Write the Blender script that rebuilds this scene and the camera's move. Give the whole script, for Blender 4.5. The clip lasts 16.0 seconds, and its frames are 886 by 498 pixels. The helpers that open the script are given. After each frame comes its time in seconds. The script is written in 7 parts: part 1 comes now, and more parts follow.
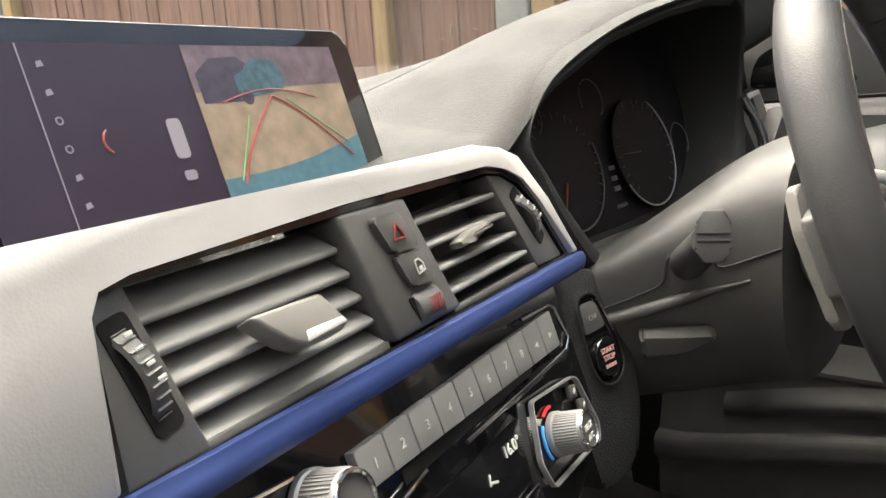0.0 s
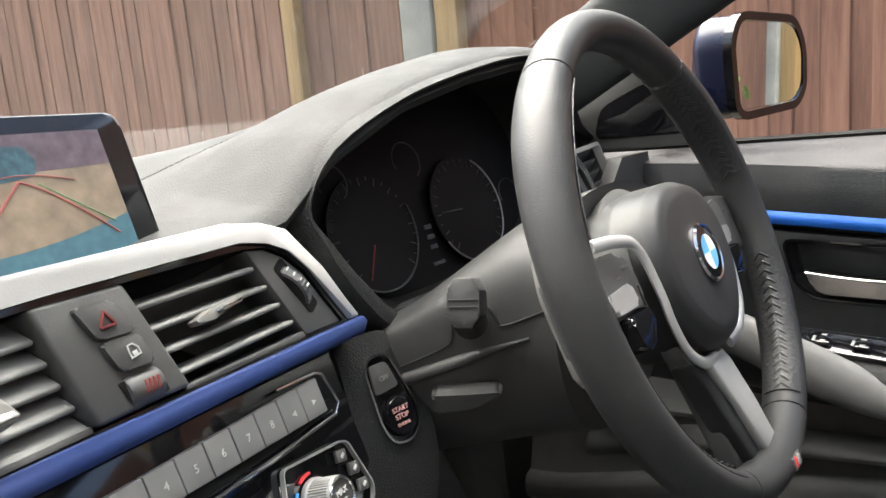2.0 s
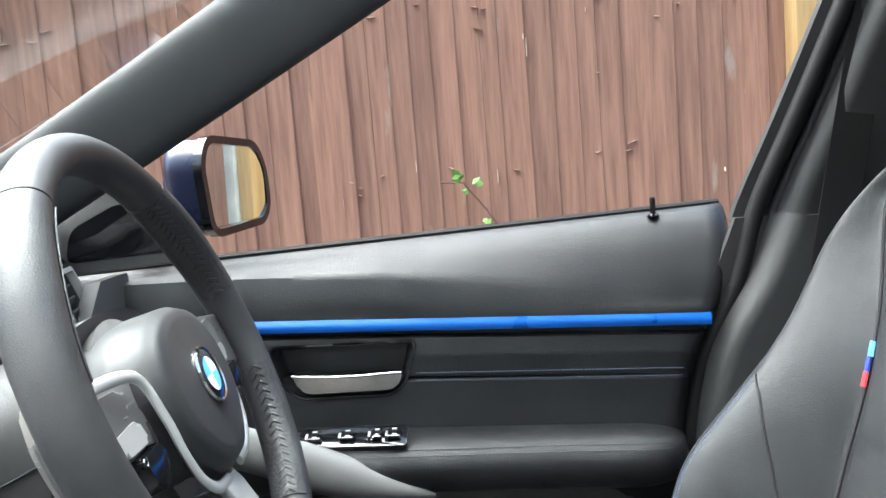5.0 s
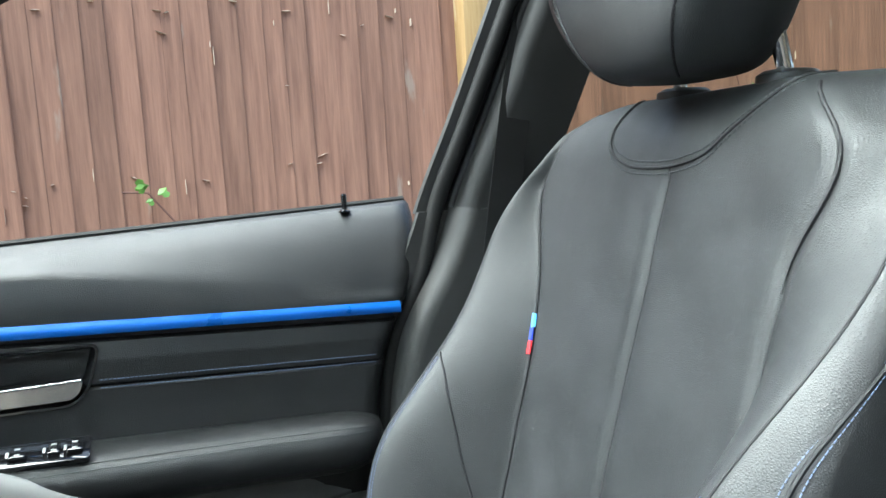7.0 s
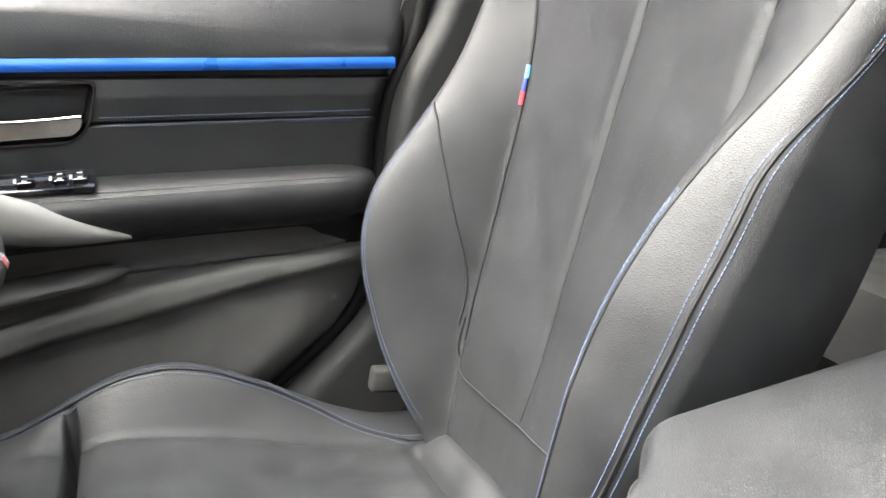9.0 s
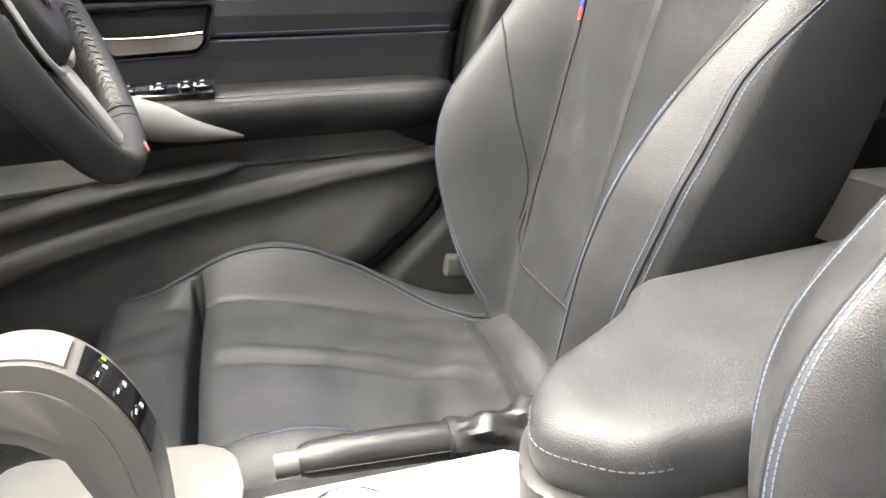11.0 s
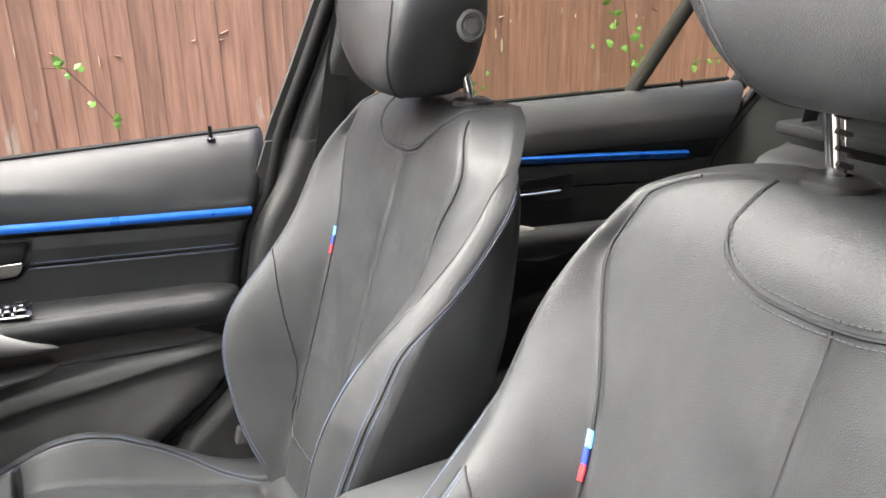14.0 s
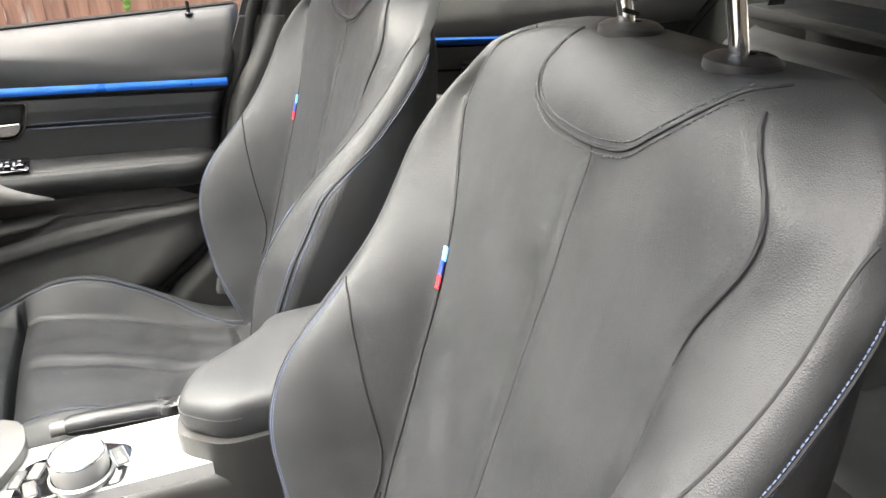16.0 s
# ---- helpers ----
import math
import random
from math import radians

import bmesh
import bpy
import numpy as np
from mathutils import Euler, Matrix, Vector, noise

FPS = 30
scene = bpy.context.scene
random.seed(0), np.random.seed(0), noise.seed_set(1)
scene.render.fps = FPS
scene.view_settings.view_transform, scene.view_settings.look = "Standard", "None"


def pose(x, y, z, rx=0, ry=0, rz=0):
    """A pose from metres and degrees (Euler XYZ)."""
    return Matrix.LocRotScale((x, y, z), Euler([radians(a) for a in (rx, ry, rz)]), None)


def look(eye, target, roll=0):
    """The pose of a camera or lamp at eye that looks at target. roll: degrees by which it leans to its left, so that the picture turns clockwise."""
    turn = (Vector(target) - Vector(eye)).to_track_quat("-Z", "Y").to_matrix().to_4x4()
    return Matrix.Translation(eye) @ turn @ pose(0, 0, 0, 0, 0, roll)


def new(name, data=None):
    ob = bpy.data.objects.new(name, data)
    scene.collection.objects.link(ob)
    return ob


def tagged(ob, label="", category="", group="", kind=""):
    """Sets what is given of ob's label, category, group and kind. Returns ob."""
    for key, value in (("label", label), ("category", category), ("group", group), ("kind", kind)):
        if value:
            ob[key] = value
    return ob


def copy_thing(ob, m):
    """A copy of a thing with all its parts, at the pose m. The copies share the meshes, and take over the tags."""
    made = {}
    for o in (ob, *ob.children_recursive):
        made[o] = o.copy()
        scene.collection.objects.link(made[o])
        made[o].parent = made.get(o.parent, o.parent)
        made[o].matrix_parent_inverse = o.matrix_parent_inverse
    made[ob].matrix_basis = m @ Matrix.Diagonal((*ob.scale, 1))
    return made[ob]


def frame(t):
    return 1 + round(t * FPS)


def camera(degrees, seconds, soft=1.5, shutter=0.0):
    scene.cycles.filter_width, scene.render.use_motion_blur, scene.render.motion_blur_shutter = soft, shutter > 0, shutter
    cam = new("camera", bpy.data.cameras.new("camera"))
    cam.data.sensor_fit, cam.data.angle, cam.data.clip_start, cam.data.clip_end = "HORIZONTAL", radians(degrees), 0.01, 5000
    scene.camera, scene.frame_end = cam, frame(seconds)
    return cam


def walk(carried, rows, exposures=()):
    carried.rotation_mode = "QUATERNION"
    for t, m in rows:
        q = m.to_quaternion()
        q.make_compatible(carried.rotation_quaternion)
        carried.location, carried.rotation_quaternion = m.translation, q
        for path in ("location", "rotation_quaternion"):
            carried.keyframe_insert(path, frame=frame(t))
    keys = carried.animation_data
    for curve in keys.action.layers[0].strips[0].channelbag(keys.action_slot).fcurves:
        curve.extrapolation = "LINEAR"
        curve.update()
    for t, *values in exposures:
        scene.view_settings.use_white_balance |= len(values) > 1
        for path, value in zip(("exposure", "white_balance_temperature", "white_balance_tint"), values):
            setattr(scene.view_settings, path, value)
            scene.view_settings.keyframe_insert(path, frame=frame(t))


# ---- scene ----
cam = camera(58.5, 16.0)
METRES, EYE, TILT, LEAN, TURN = 8.0, 1.5, 0.0, 0.0, 0.0
PATH = [
    (0, (-0.289, 0.473, 1.003), (1.149, 1.788, 0.557), -4.0),
    (0.5, (-0.264, 0.455, 1.018), (1.167, 1.798, 0.632), -4.1),
    (1, (-0.243, 0.425, 1.03), (1.204, 1.759, 0.674), -4.4),
    (1.5, (-0.231, 0.394, 1.033), (1.248, 1.694, 0.681), -4.6),
    (2, (-0.222, 0.368, 1.022), (1.305, 1.603, 0.646), -4.9),
    (2.5, (-0.211, 0.353, 0.996), (1.38, 1.491, 0.58), -5.1),
    (3, (-0.213, 0.36, 0.976), (1.47, 1.346, 0.535), -5.1),
    (3.5, (-0.221, 0.372, 0.986), (1.562, 1.17, 0.557), -5.0),
    (4, (-0.223, 0.376, 1.014), (1.648, 0.973, 0.634), -4.9),
    (4.5, (-0.228, 0.382, 1.025), (1.72, 0.721, 0.727), -5.0),
    (5, (-0.227, 0.386, 1.034), (1.761, 0.421, 0.821), -4.6),
    (7.5, (-0.247, 0.399, 0.978), (1.571, -0.391, 0.714), -3.2),
    (8, (-0.252, 0.408, 0.954), (1.549, -0.369, 0.566), -2.8),
    (8.5, (-0.263, 0.415, 0.932), (1.52, -0.33, 0.417), -2.2),
    (9, (-0.276, 0.42, 0.917), (1.488, -0.277, 0.285), -1.9),
    (9.5, (-0.295, 0.426, 0.901), (1.458, -0.186, 0.155), -2.0),
    (10, (-0.319, 0.439, 0.895), (1.43, -0.05, 0.058), -2.7),
    (12.5, (-0.583, 0.351, 1.113), (1.24, 0.026, 0.357), -4.6),
    (13, (-0.603, 0.366, 1.179), (1.195, -0.124, 0.455), -3.5),
    (13.5, (-0.638, 0.379, 1.21), (1.119, -0.282, 0.52), -2.2),
    (14, (-0.674, 0.35, 1.224), (1.04, -0.441, 0.562), -1.0),
    (14.5, (-0.712, 0.329, 1.229), (0.971, -0.517, 0.558), -0.3),
    (15, (-0.768, 0.295, 1.233), (0.916, -0.511, 0.515), -0.5),
    (15.5, (-0.83, 0.264, 1.221), (0.853, -0.464, 0.422), -0.8),
    (16, (-0.872, 0.256, 1.207), (0.801, -0.392, 0.322), -1.2),
]
walk(cam, [(t, look(eye, target, roll)) for t, eye, target, roll in PATH],
     [(0.0, 1.70, 7000, 9), (1.5, 1.55, 6650, 8), (3.0, 2.14, 6400, 8), (3.5, 2.22, 6450, 8), (4.2, 2.25, 5950, 3), (5.0, 2.16, 5850, 2), (7.5, 2.10, 5650, -5), (9.0, 2.48, 6450, 8), (10.0, 2.60, 6700, 9), (12.5, 2.42, 6850, 9), (13.0, 2.42, 6850, 9), (13.5, 2.42, 6750, 9), (14.5, 2.48, 6300, 7), (15.5, 2.48, 6500, 7), (16.0, 2.40, 6600, 7)])

# ---- world, sun ----
world = bpy.data.worlds.new("sky")
scene.world = world
world.use_nodes = True
wn = world.node_tree
sky = wn.nodes.new("ShaderNodeTexSky")
sky.sky_type = "NISHITA"
sky.sun_disc = False
sky.sun_elevation, sky.sun_rotation = radians(67), radians(10)
sky.air_density, sky.dust_density, sky.ozone_density = 1.0, 6.0, 1.0
wn.links.new(sky.outputs[0], wn.nodes["Background"].inputs[0])
wn.nodes["Background"].inputs[1].default_value = 0.15
sun = new("sun", bpy.data.lights.new("sun", "SUN"))
sun.data.energy, sun.data.angle, sun.data.color = 4.2, radians(70), (1.0, 0.96, 0.9)
sun.matrix_world = look((0.35, 1.9, 4.6), (0, 0, 0))

# ---- materials ----
def material(name, color, rough=0.5, metal=0.0, grain=0.0, grain_size=0.002, var=0.15, var_size=0.05, kind="noise", coat=0.0, rough_var=0.08, spec=0.5, stretch=(1, 1, 1), wrinkle=0.0):
    """A surface: colour that varies at two scales, roughness that varies, and a fine relief of the given depth and size."""
    m = bpy.data.materials.new(name)
    m.use_nodes = True
    nt = m.node_tree
    b = nt.nodes["Principled BSDF"]
    co = nt.nodes.new("ShaderNodeTexCoord")
    mp = nt.nodes.new("ShaderNodeMapping")
    mp.inputs["Scale"].default_value = stretch
    nt.links.new(co.outputs["Object"], mp.inputs[0])
    n1 = nt.nodes.new("ShaderNodeTexNoise")
    n1.inputs["Scale"].default_value, n1.inputs["Detail"].default_value = 1 / var_size, 6
    nt.links.new(mp.outputs[0], n1.inputs["Vector"])
    ramp = nt.nodes.new("ShaderNodeMapRange")
    ramp.inputs[1].default_value, ramp.inputs[2].default_value = 0.3, 0.7
    ramp.inputs[3].default_value, ramp.inputs[4].default_value = 1 - var, 1 + var
    nt.links.new(n1.outputs[0], ramp.inputs[0])
    mix = nt.nodes.new("ShaderNodeVectorMath")
    mix.operation = "SCALE"
    mix.inputs[0].default_value = color
    nt.links.new(ramp.outputs[0], mix.inputs["Scale"])
    nt.links.new(mix.outputs[0], b.inputs["Base Color"])
    rr = nt.nodes.new("ShaderNodeMapRange")
    rr.inputs[1].default_value, rr.inputs[2].default_value = 0.3, 0.7
    rr.inputs[3].default_value, rr.inputs[4].default_value = max(rough - rough_var, 0.02), min(rough + rough_var, 1)
    nt.links.new(n1.outputs[0], rr.inputs[0])
    nt.links.new(rr.outputs[0], b.inputs["Roughness"])
    b.inputs["Metallic"].default_value = metal
    b.inputs["Coat Weight"].default_value = coat
    b.inputs["Coat Roughness"].default_value = 0.05
    b.inputs["Specular IOR Level"].default_value = spec
    if grain:
        if kind == "noise":
            g = nt.nodes.new("ShaderNodeTexNoise")
            g.inputs["Detail"].default_value = 3
        else:
            g = nt.nodes.new("ShaderNodeTexVoronoi")
            g.feature = "DISTANCE_TO_EDGE" if kind == "leather" else "F1"
        g.inputs["Scale"].default_value = 1 / grain_size
        nt.links.new(mp.outputs[0], g.inputs["Vector"])
        source = g.outputs[0]
        if kind == "leather":
            lim = nt.nodes.new("ShaderNodeMapRange")
            lim.inputs[2].default_value = 0.35
            nt.links.new(g.outputs[0], lim.inputs[0])
            source = lim.outputs[0]
        bump = nt.nodes.new("ShaderNodeBump")
        bump.inputs["Strength"].default_value, bump.inputs["Distance"].default_value = 0.6, grain
        nt.links.new(source, bump.inputs["Height"])
        last = bump
        if wrinkle:
            w = nt.nodes.new("ShaderNodeTexNoise")
            w.inputs["Scale"].default_value, w.inputs["Detail"].default_value, w.inputs["Distortion"].default_value = 28, 4, 1.2
            nt.links.new(mp.outputs[0], w.inputs["Vector"])
            b2 = nt.nodes.new("ShaderNodeBump")
            b2.inputs["Strength"].default_value, b2.inputs["Distance"].default_value = 0.5, wrinkle
            nt.links.new(w.outputs[0], b2.inputs["Height"])
            nt.links.new(bump.outputs[0], b2.inputs["Normal"])
            last = b2
        nt.links.new(last.outputs[0], b.inputs["Normal"])
    return m


def glow(name, color, strength, blot=0.0, size=0.006):
    m = bpy.data.materials.new(name)
    m.use_nodes = True
    b = m.node_tree.nodes["Principled BSDF"]
    b.inputs["Base Color"].default_value = (*color, 1)
    b.inputs["Roughness"].default_value = 0.3
    b.inputs["Emission Color"].default_value = (*color, 1)
    b.inputs["Emission Strength"].default_value = strength
    if blot:
        co = m.node_tree.nodes.new("ShaderNodeTexCoord")
        n = m.node_tree.nodes.new("ShaderNodeTexNoise")
        n.inputs["Scale"].default_value, n.inputs["Detail"].default_value = 1 / size, 7
        r = m.node_tree.nodes.new("ShaderNodeValToRGB")
        r.color_ramp.elements[0].position, r.color_ramp.elements[1].position = 0.3, 0.7
        r.color_ramp.elements[0].color = (*(c * (1 - blot) for c in color), 1)
        r.color_ramp.elements[1].color = (*(c * (1 + blot) for c in color), 1)
        m.node_tree.links.new(co.outputs["Object"], n.inputs["Vector"])
        m.node_tree.links.new(n.outputs[0], r.inputs[0])
        m.node_tree.links.new(r.outputs[0], b.inputs["Emission Color"])
        m.node_tree.links.new(r.outputs[0], b.inputs["Base Color"])
    return m


LEATHER = material("black_leather", (0.0210, 0.0217, 0.0233), 0.54, grain=0.00022, grain_size=0.0019, kind="leather", var=0.2, wrinkle=0.0010, spec=0.5)
LEATHER_RIM = material("smooth_rim_leather", (0.030, 0.030, 0.031), 0.48, grain=0.0001, grain_size=0.002, kind="leather", var=0.1)
LEATHER_PERF = material("perforated_leather", (0.022, 0.022, 0.023), 0.5, grain=0.0008, grain_size=0.0035, kind="dots", var=0.1)
SOFT = material("soft_black_plastic", (0.023, 0.0235, 0.024), 0.66, grain=0.0005, grain_size=0.0025, kind="leather", var=0.1, spec=0.25)
DOORHARD = material("matt_lower_door_plastic", (0.105, 0.103, 0.101), 0.48, grain=0.0003, grain_size=0.0014, kind="leather", var=0.12, spec=0.40)
DOORSOFT = material("soft_door_plastic", (0.0085, 0.0087, 0.0093), 0.40, grain=0.0004, grain_size=0.0018, kind="leather", var=0.16, spec=0.50)
HARD = material("hard_black_plastic", (0.080, 0.0795, 0.079), 0.40, grain=0.0002, grain_size=0.0012, var=0.12)
PILLAR = material("grey_pillar_trim", (0.018, 0.019, 0.021), 0.75, grain=0.0003, grain_size=0.001, var=0.08)
GLOSS = material("gloss_black", (0.006, 0.006, 0.007), 0.08, coat=0.5, rough_var=0.03)
RUBBER = material("black_rubber", (0.010, 0.010, 0.010), 0.6, grain=0.0002, spec=0.2)
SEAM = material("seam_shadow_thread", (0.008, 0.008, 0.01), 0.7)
STITCH = material("blue_grey_stitching", (0.085, 0.11, 0.185), 0.7)
STITCH_DARK = material("grey_stitching", (0.045, 0.047, 0.052), 0.7)
ALU = material("textured_aluminium", (0.45, 0.45, 0.445), 0.45, metal=0.3, grain=0.00010, grain_size=0.0013, kind="dots", var=0.04, stretch=(1, 1, 1))
SATIN = material("satin_grey_metal", (0.36, 0.36, 0.36), 0.36, metal=0.6, var=0.05)
CHROME = material("bright_chrome", (0.82, 0.82, 0.82), 0.13, metal=1.0, var=0.03)
PEARL = material("pearl_grey_plastic", (0.165, 0.163, 0.161), 0.42, var=0.05)
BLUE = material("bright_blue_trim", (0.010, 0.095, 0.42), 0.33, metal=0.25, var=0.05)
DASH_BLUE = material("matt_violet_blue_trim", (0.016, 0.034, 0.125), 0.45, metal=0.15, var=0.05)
CARPET = material("dark_carpet", (0.075, 0.075, 0.076), 0.95, grain=0.004, grain_size=0.003, var=0.3)
HEADLINER = material("grey_headliner", (0.60, 0.60, 0.58), 0.9, grain=0.0005, grain_size=0.001)
PAINT = material("dark_blue_car_paint", (0.006, 0.009, 0.028), 0.3, coat=0.3)
ICON = material("pale_grey_print", (0.50, 0.50, 0.49), 0.5)
RED_PRINT = glow("red_backlit_print", (0.16, 0.03, 0.028), 0.03)
RED = material("red_badge_enamel", (0.7, 0.03, 0.04), 0.4)
SKYBLUE = material("light_blue_enamel", (0.12, 0.42, 0.8), 0.35)
NAVY = material("navy_enamel", (0.02, 0.04, 0.3), 0.35)
WHITE = material("white_enamel", (0.8, 0.8, 0.8), 0.35)
CONCRETE = material("pale_concrete", (0.34, 0.34, 0.30), 0.85, grain=0.003, grain_size=0.01, var=0.2, var_size=0.08)
BLOCKER = material("dark_brick_wall", (0.13, 0.11, 0.095), 0.9, grain=0.003, grain_size=0.006, var=0.12, var_size=0.4)
GROUND = material("gravelly_ground", (0.17, 0.155, 0.135), 0.95, grain=0.01, grain_size=0.02, var=0.3, var_size=0.3)
LEAF = material("bright_green_leaf", (0.12, 0.25, 0.035), 0.5, var=0.3, var_size=0.03)
STEM = material("brown_stem", (0.16, 0.08, 0.06), 0.8)


def timber(name, dark, pale, streak):
    """Weathered timber: grain along the board, a tone of its own for every board, pale scuffs."""
    m = bpy.data.materials.new(name)
    m.use_nodes = True
    nt = m.node_tree
    b = nt.nodes["Principled BSDF"]
    co = nt.nodes.new("ShaderNodeTexCoord")
    info = nt.nodes.new("ShaderNodeObjectInfo")
    off = nt.nodes.new("ShaderNodeVectorMath")
    off.operation = "MULTIPLY_ADD"
    off.inputs[1].default_value = (1, 1, 1)
    rnd = nt.nodes.new("ShaderNodeCombineXYZ")
    mul = nt.nodes.new("ShaderNodeMath")
    mul.operation = "MULTIPLY"
    mul.inputs[1].default_value = 37
    nt.links.new(info.outputs["Random"], mul.inputs[0])
    for k in range(3):
        nt.links.new(mul.outputs[0], rnd.inputs[k])
    nt.links.new(co.outputs["Object"], off.inputs[0])
    nt.links.new(rnd.outputs[0], off.inputs[2])
    mp = nt.nodes.new("ShaderNodeMapping")
    mp.inputs["Scale"].default_value = (1, 1, 0.06)
    nt.links.new(off.outputs[0], mp.inputs[0])
    n = nt.nodes.new("ShaderNodeTexNoise")
    n.inputs["Scale"].default_value, n.inputs["Detail"].default_value, n.inputs["Roughness"].default_value = 60, 8, 0.65
    nt.links.new(mp.outputs[0], n.inputs["Vector"])
    ramp = nt.nodes.new("ShaderNodeValToRGB")
    ramp.color_ramp.elements[0].color, ramp.color_ramp.elements[1].color = (*dark, 1), (*pale, 1)
    ramp.color_ramp.elements[0].position, ramp.color_ramp.elements[1].position = 0.3, 0.72
    nt.links.new(n.outputs[0], ramp.inputs[0])
    s = nt.nodes.new("ShaderNodeTexNoise")
    s.inputs["Scale"].default_value, s.inputs["Detail"].default_value = 14, 5
    mp2 = nt.nodes.new("ShaderNodeMapping")
    mp2.inputs["Scale"].default_value = (1, 1, 0.25)
    nt.links.new(off.outputs[0], mp2.inputs[0])
    nt.links.new(mp2.outputs[0], s.inputs["Vector"])
    cut = nt.nodes.new("ShaderNodeMapRange")
    cut.inputs[1].default_value, cut.inputs[2].default_value = 0.67, 0.73
    nt.links.new(s.outputs[0], cut.inputs[0])
    mix = nt.nodes.new("ShaderNodeMix")
    mix.data_type = "RGBA"
    nt.links.new(cut.outputs[0], mix.inputs["Factor"])
    nt.links.new(ramp.outputs[0], mix.inputs["A"])
    mix.inputs["B"].default_value = (*streak, 1)
    tone = nt.nodes.new("ShaderNodeMapRange")
    tone.inputs[3].default_value, tone.inputs[4].default_value = 0.86, 1.14
    nt.links.new(info.outputs["Random"], tone.inputs[0])
    sc = nt.nodes.new("ShaderNodeVectorMath")
    sc.operation = "SCALE"
    nt.links.new(mix.outputs["Result"], sc.inputs[0])
    nt.links.new(tone.outputs[0], sc.inputs["Scale"])
    nt.links.new(sc.outputs[0], b.inputs["Base Color"])
    b.inputs["Roughness"].default_value = 0.85
    bump = nt.nodes.new("ShaderNodeBump")
    bump.inputs["Strength"].default_value, bump.inputs["Distance"].default_value = 0.7, 0.003
    nt.links.new(n.outputs[0], bump.inputs["Height"])
    nt.links.new(bump.outputs[0], b.inputs["Normal"])
    return m


FENCE = timber("brown_fence_timber", (0.190, 0.096, 0.063), (0.360, 0.194, 0.127), (0.34, 0.25, 0.19))
PINE = timber("pale_pine_post", (0.34, 0.21, 0.075), (0.50, 0.34, 0.15), (0.55, 0.43, 0.25))
GLASS = bpy.data.materials.new("clear_glass")
GLASS.use_nodes = True
gb = GLASS.node_tree.nodes["Principled BSDF"]
gb.inputs["Base Color"].default_value, gb.inputs["Roughness"].default_value = (0.93, 0.96, 0.94, 1), 0.0
gb.inputs["Transmission Weight"].default_value, gb.inputs["IOR"].default_value = 1.0, 1.45
MIRROR = material("mirror_glass", (0.85, 0.87, 0.86), 0.02, metal=1.0, rough_var=0.0, var=0.0)

# ---- building tools ----
origin = {}


def thing(name, at, label, category, group="", kind=""):
    ob = new(name)
    ob.empty_display_size = 0.05
    ob.location = at
    origin[ob] = Vector(at)
    return tagged(ob, label, category, group, kind)


def finish(bm, sharp=40):
    bmesh.ops.recalc_face_normals(bm, faces=bm.faces[:])
    for f in bm.faces:
        f.smooth = True
    lim = radians(sharp)
    for e in bm.edges:
        if len(e.link_faces) == 2 and e.calc_face_angle(0) > lim:
            e.smooth = False


def part(name, bm, mat, parent=None, label="", sharp=40, flip=False):
    """Links a bmesh, given in world metres, as one mesh object under a thing or a part."""
    o = origin[parent] if parent else Vector((0, 0, 0))
    bmesh.ops.translate(bm, verts=bm.verts[:], vec=-o)
    finish(bm, sharp)
    me = bpy.data.meshes.new(name)
    bm.to_mesh(me)
    bm.free()
    me.materials.append(mat)
    ob = new(name, me)
    if parent:
        ob.parent = parent
    origin[ob] = o
    if label:
        ob["label"] = label
    return ob


def solo(name, bm, mat, label, category, group="", kind="", sharp=40):
    return tagged(part(name, bm, mat, None, "", sharp), label, category, group, kind)


def interp(x, table):
    """Smooth value between the (x, value) rows of a table."""
    if x <= table[0][0]:
        return table[0][1]
    for (a, va), (b, vb) in zip(table, table[1:]):
        if x <= b:
            k = (x - a) / (b - a)
            return va + (vb - va) * k * k * (3 - 2 * k)
    return table[-1][1]


def flow(x, table, soft=0.022):
    """A soft curve along the rows of a table."""
    return sum(w * lin(x + d * soft, table) for d, w in ((-1.5, 0.06), (-1, 0.15), (-0.5, 0.19), (0, 0.20), (0.5, 0.19), (1, 0.15), (1.5, 0.06)))


def lin(x, table):
    if x <= table[0][0]:
        return table[0][1]
    for (a, va), (b, vb) in zip(table, table[1:]):
        if x <= b:
            return va + (vb - va) * (x - a) / (b - a)
    return table[-1][1]


def smooth(a, b, x):
    k = min(max((x - a) / (b - a), 0), 1)
    return k * k * (3 - 2 * k)


def sheet(fn, us, vs, thick=0.0, close_u=False, close_v=False, bm=None):
    """A surface through fn(u, v); thick gives it a back."""
    bm = bm or bmesh.new()
    rows = [[bm.verts.new(fn(u, v)) for v in vs] for u in us]
    nu, nv = len(rows), len(vs)
    faces = []
    for i in range(nu if close_u else nu - 1):
        for j in range(nv if close_v else nv - 1):
            q = [rows[i][j], rows[(i + 1) % nu][j], rows[(i + 1) % nu][(j + 1) % nv], rows[i][(j + 1) % nv]]
            faces.append(bm.faces.new(q))
    if thick:
        bmesh.ops.recalc_face_normals(bm, faces=faces)
        bmesh.ops.solidify(bm, geom=faces, thickness=thick)
    return bm


def cap(bm, loop):
    bm.faces.new(loop)


def steps(a, b, n):
    return [a + (b - a) * i / n for i in range(n + 1)]


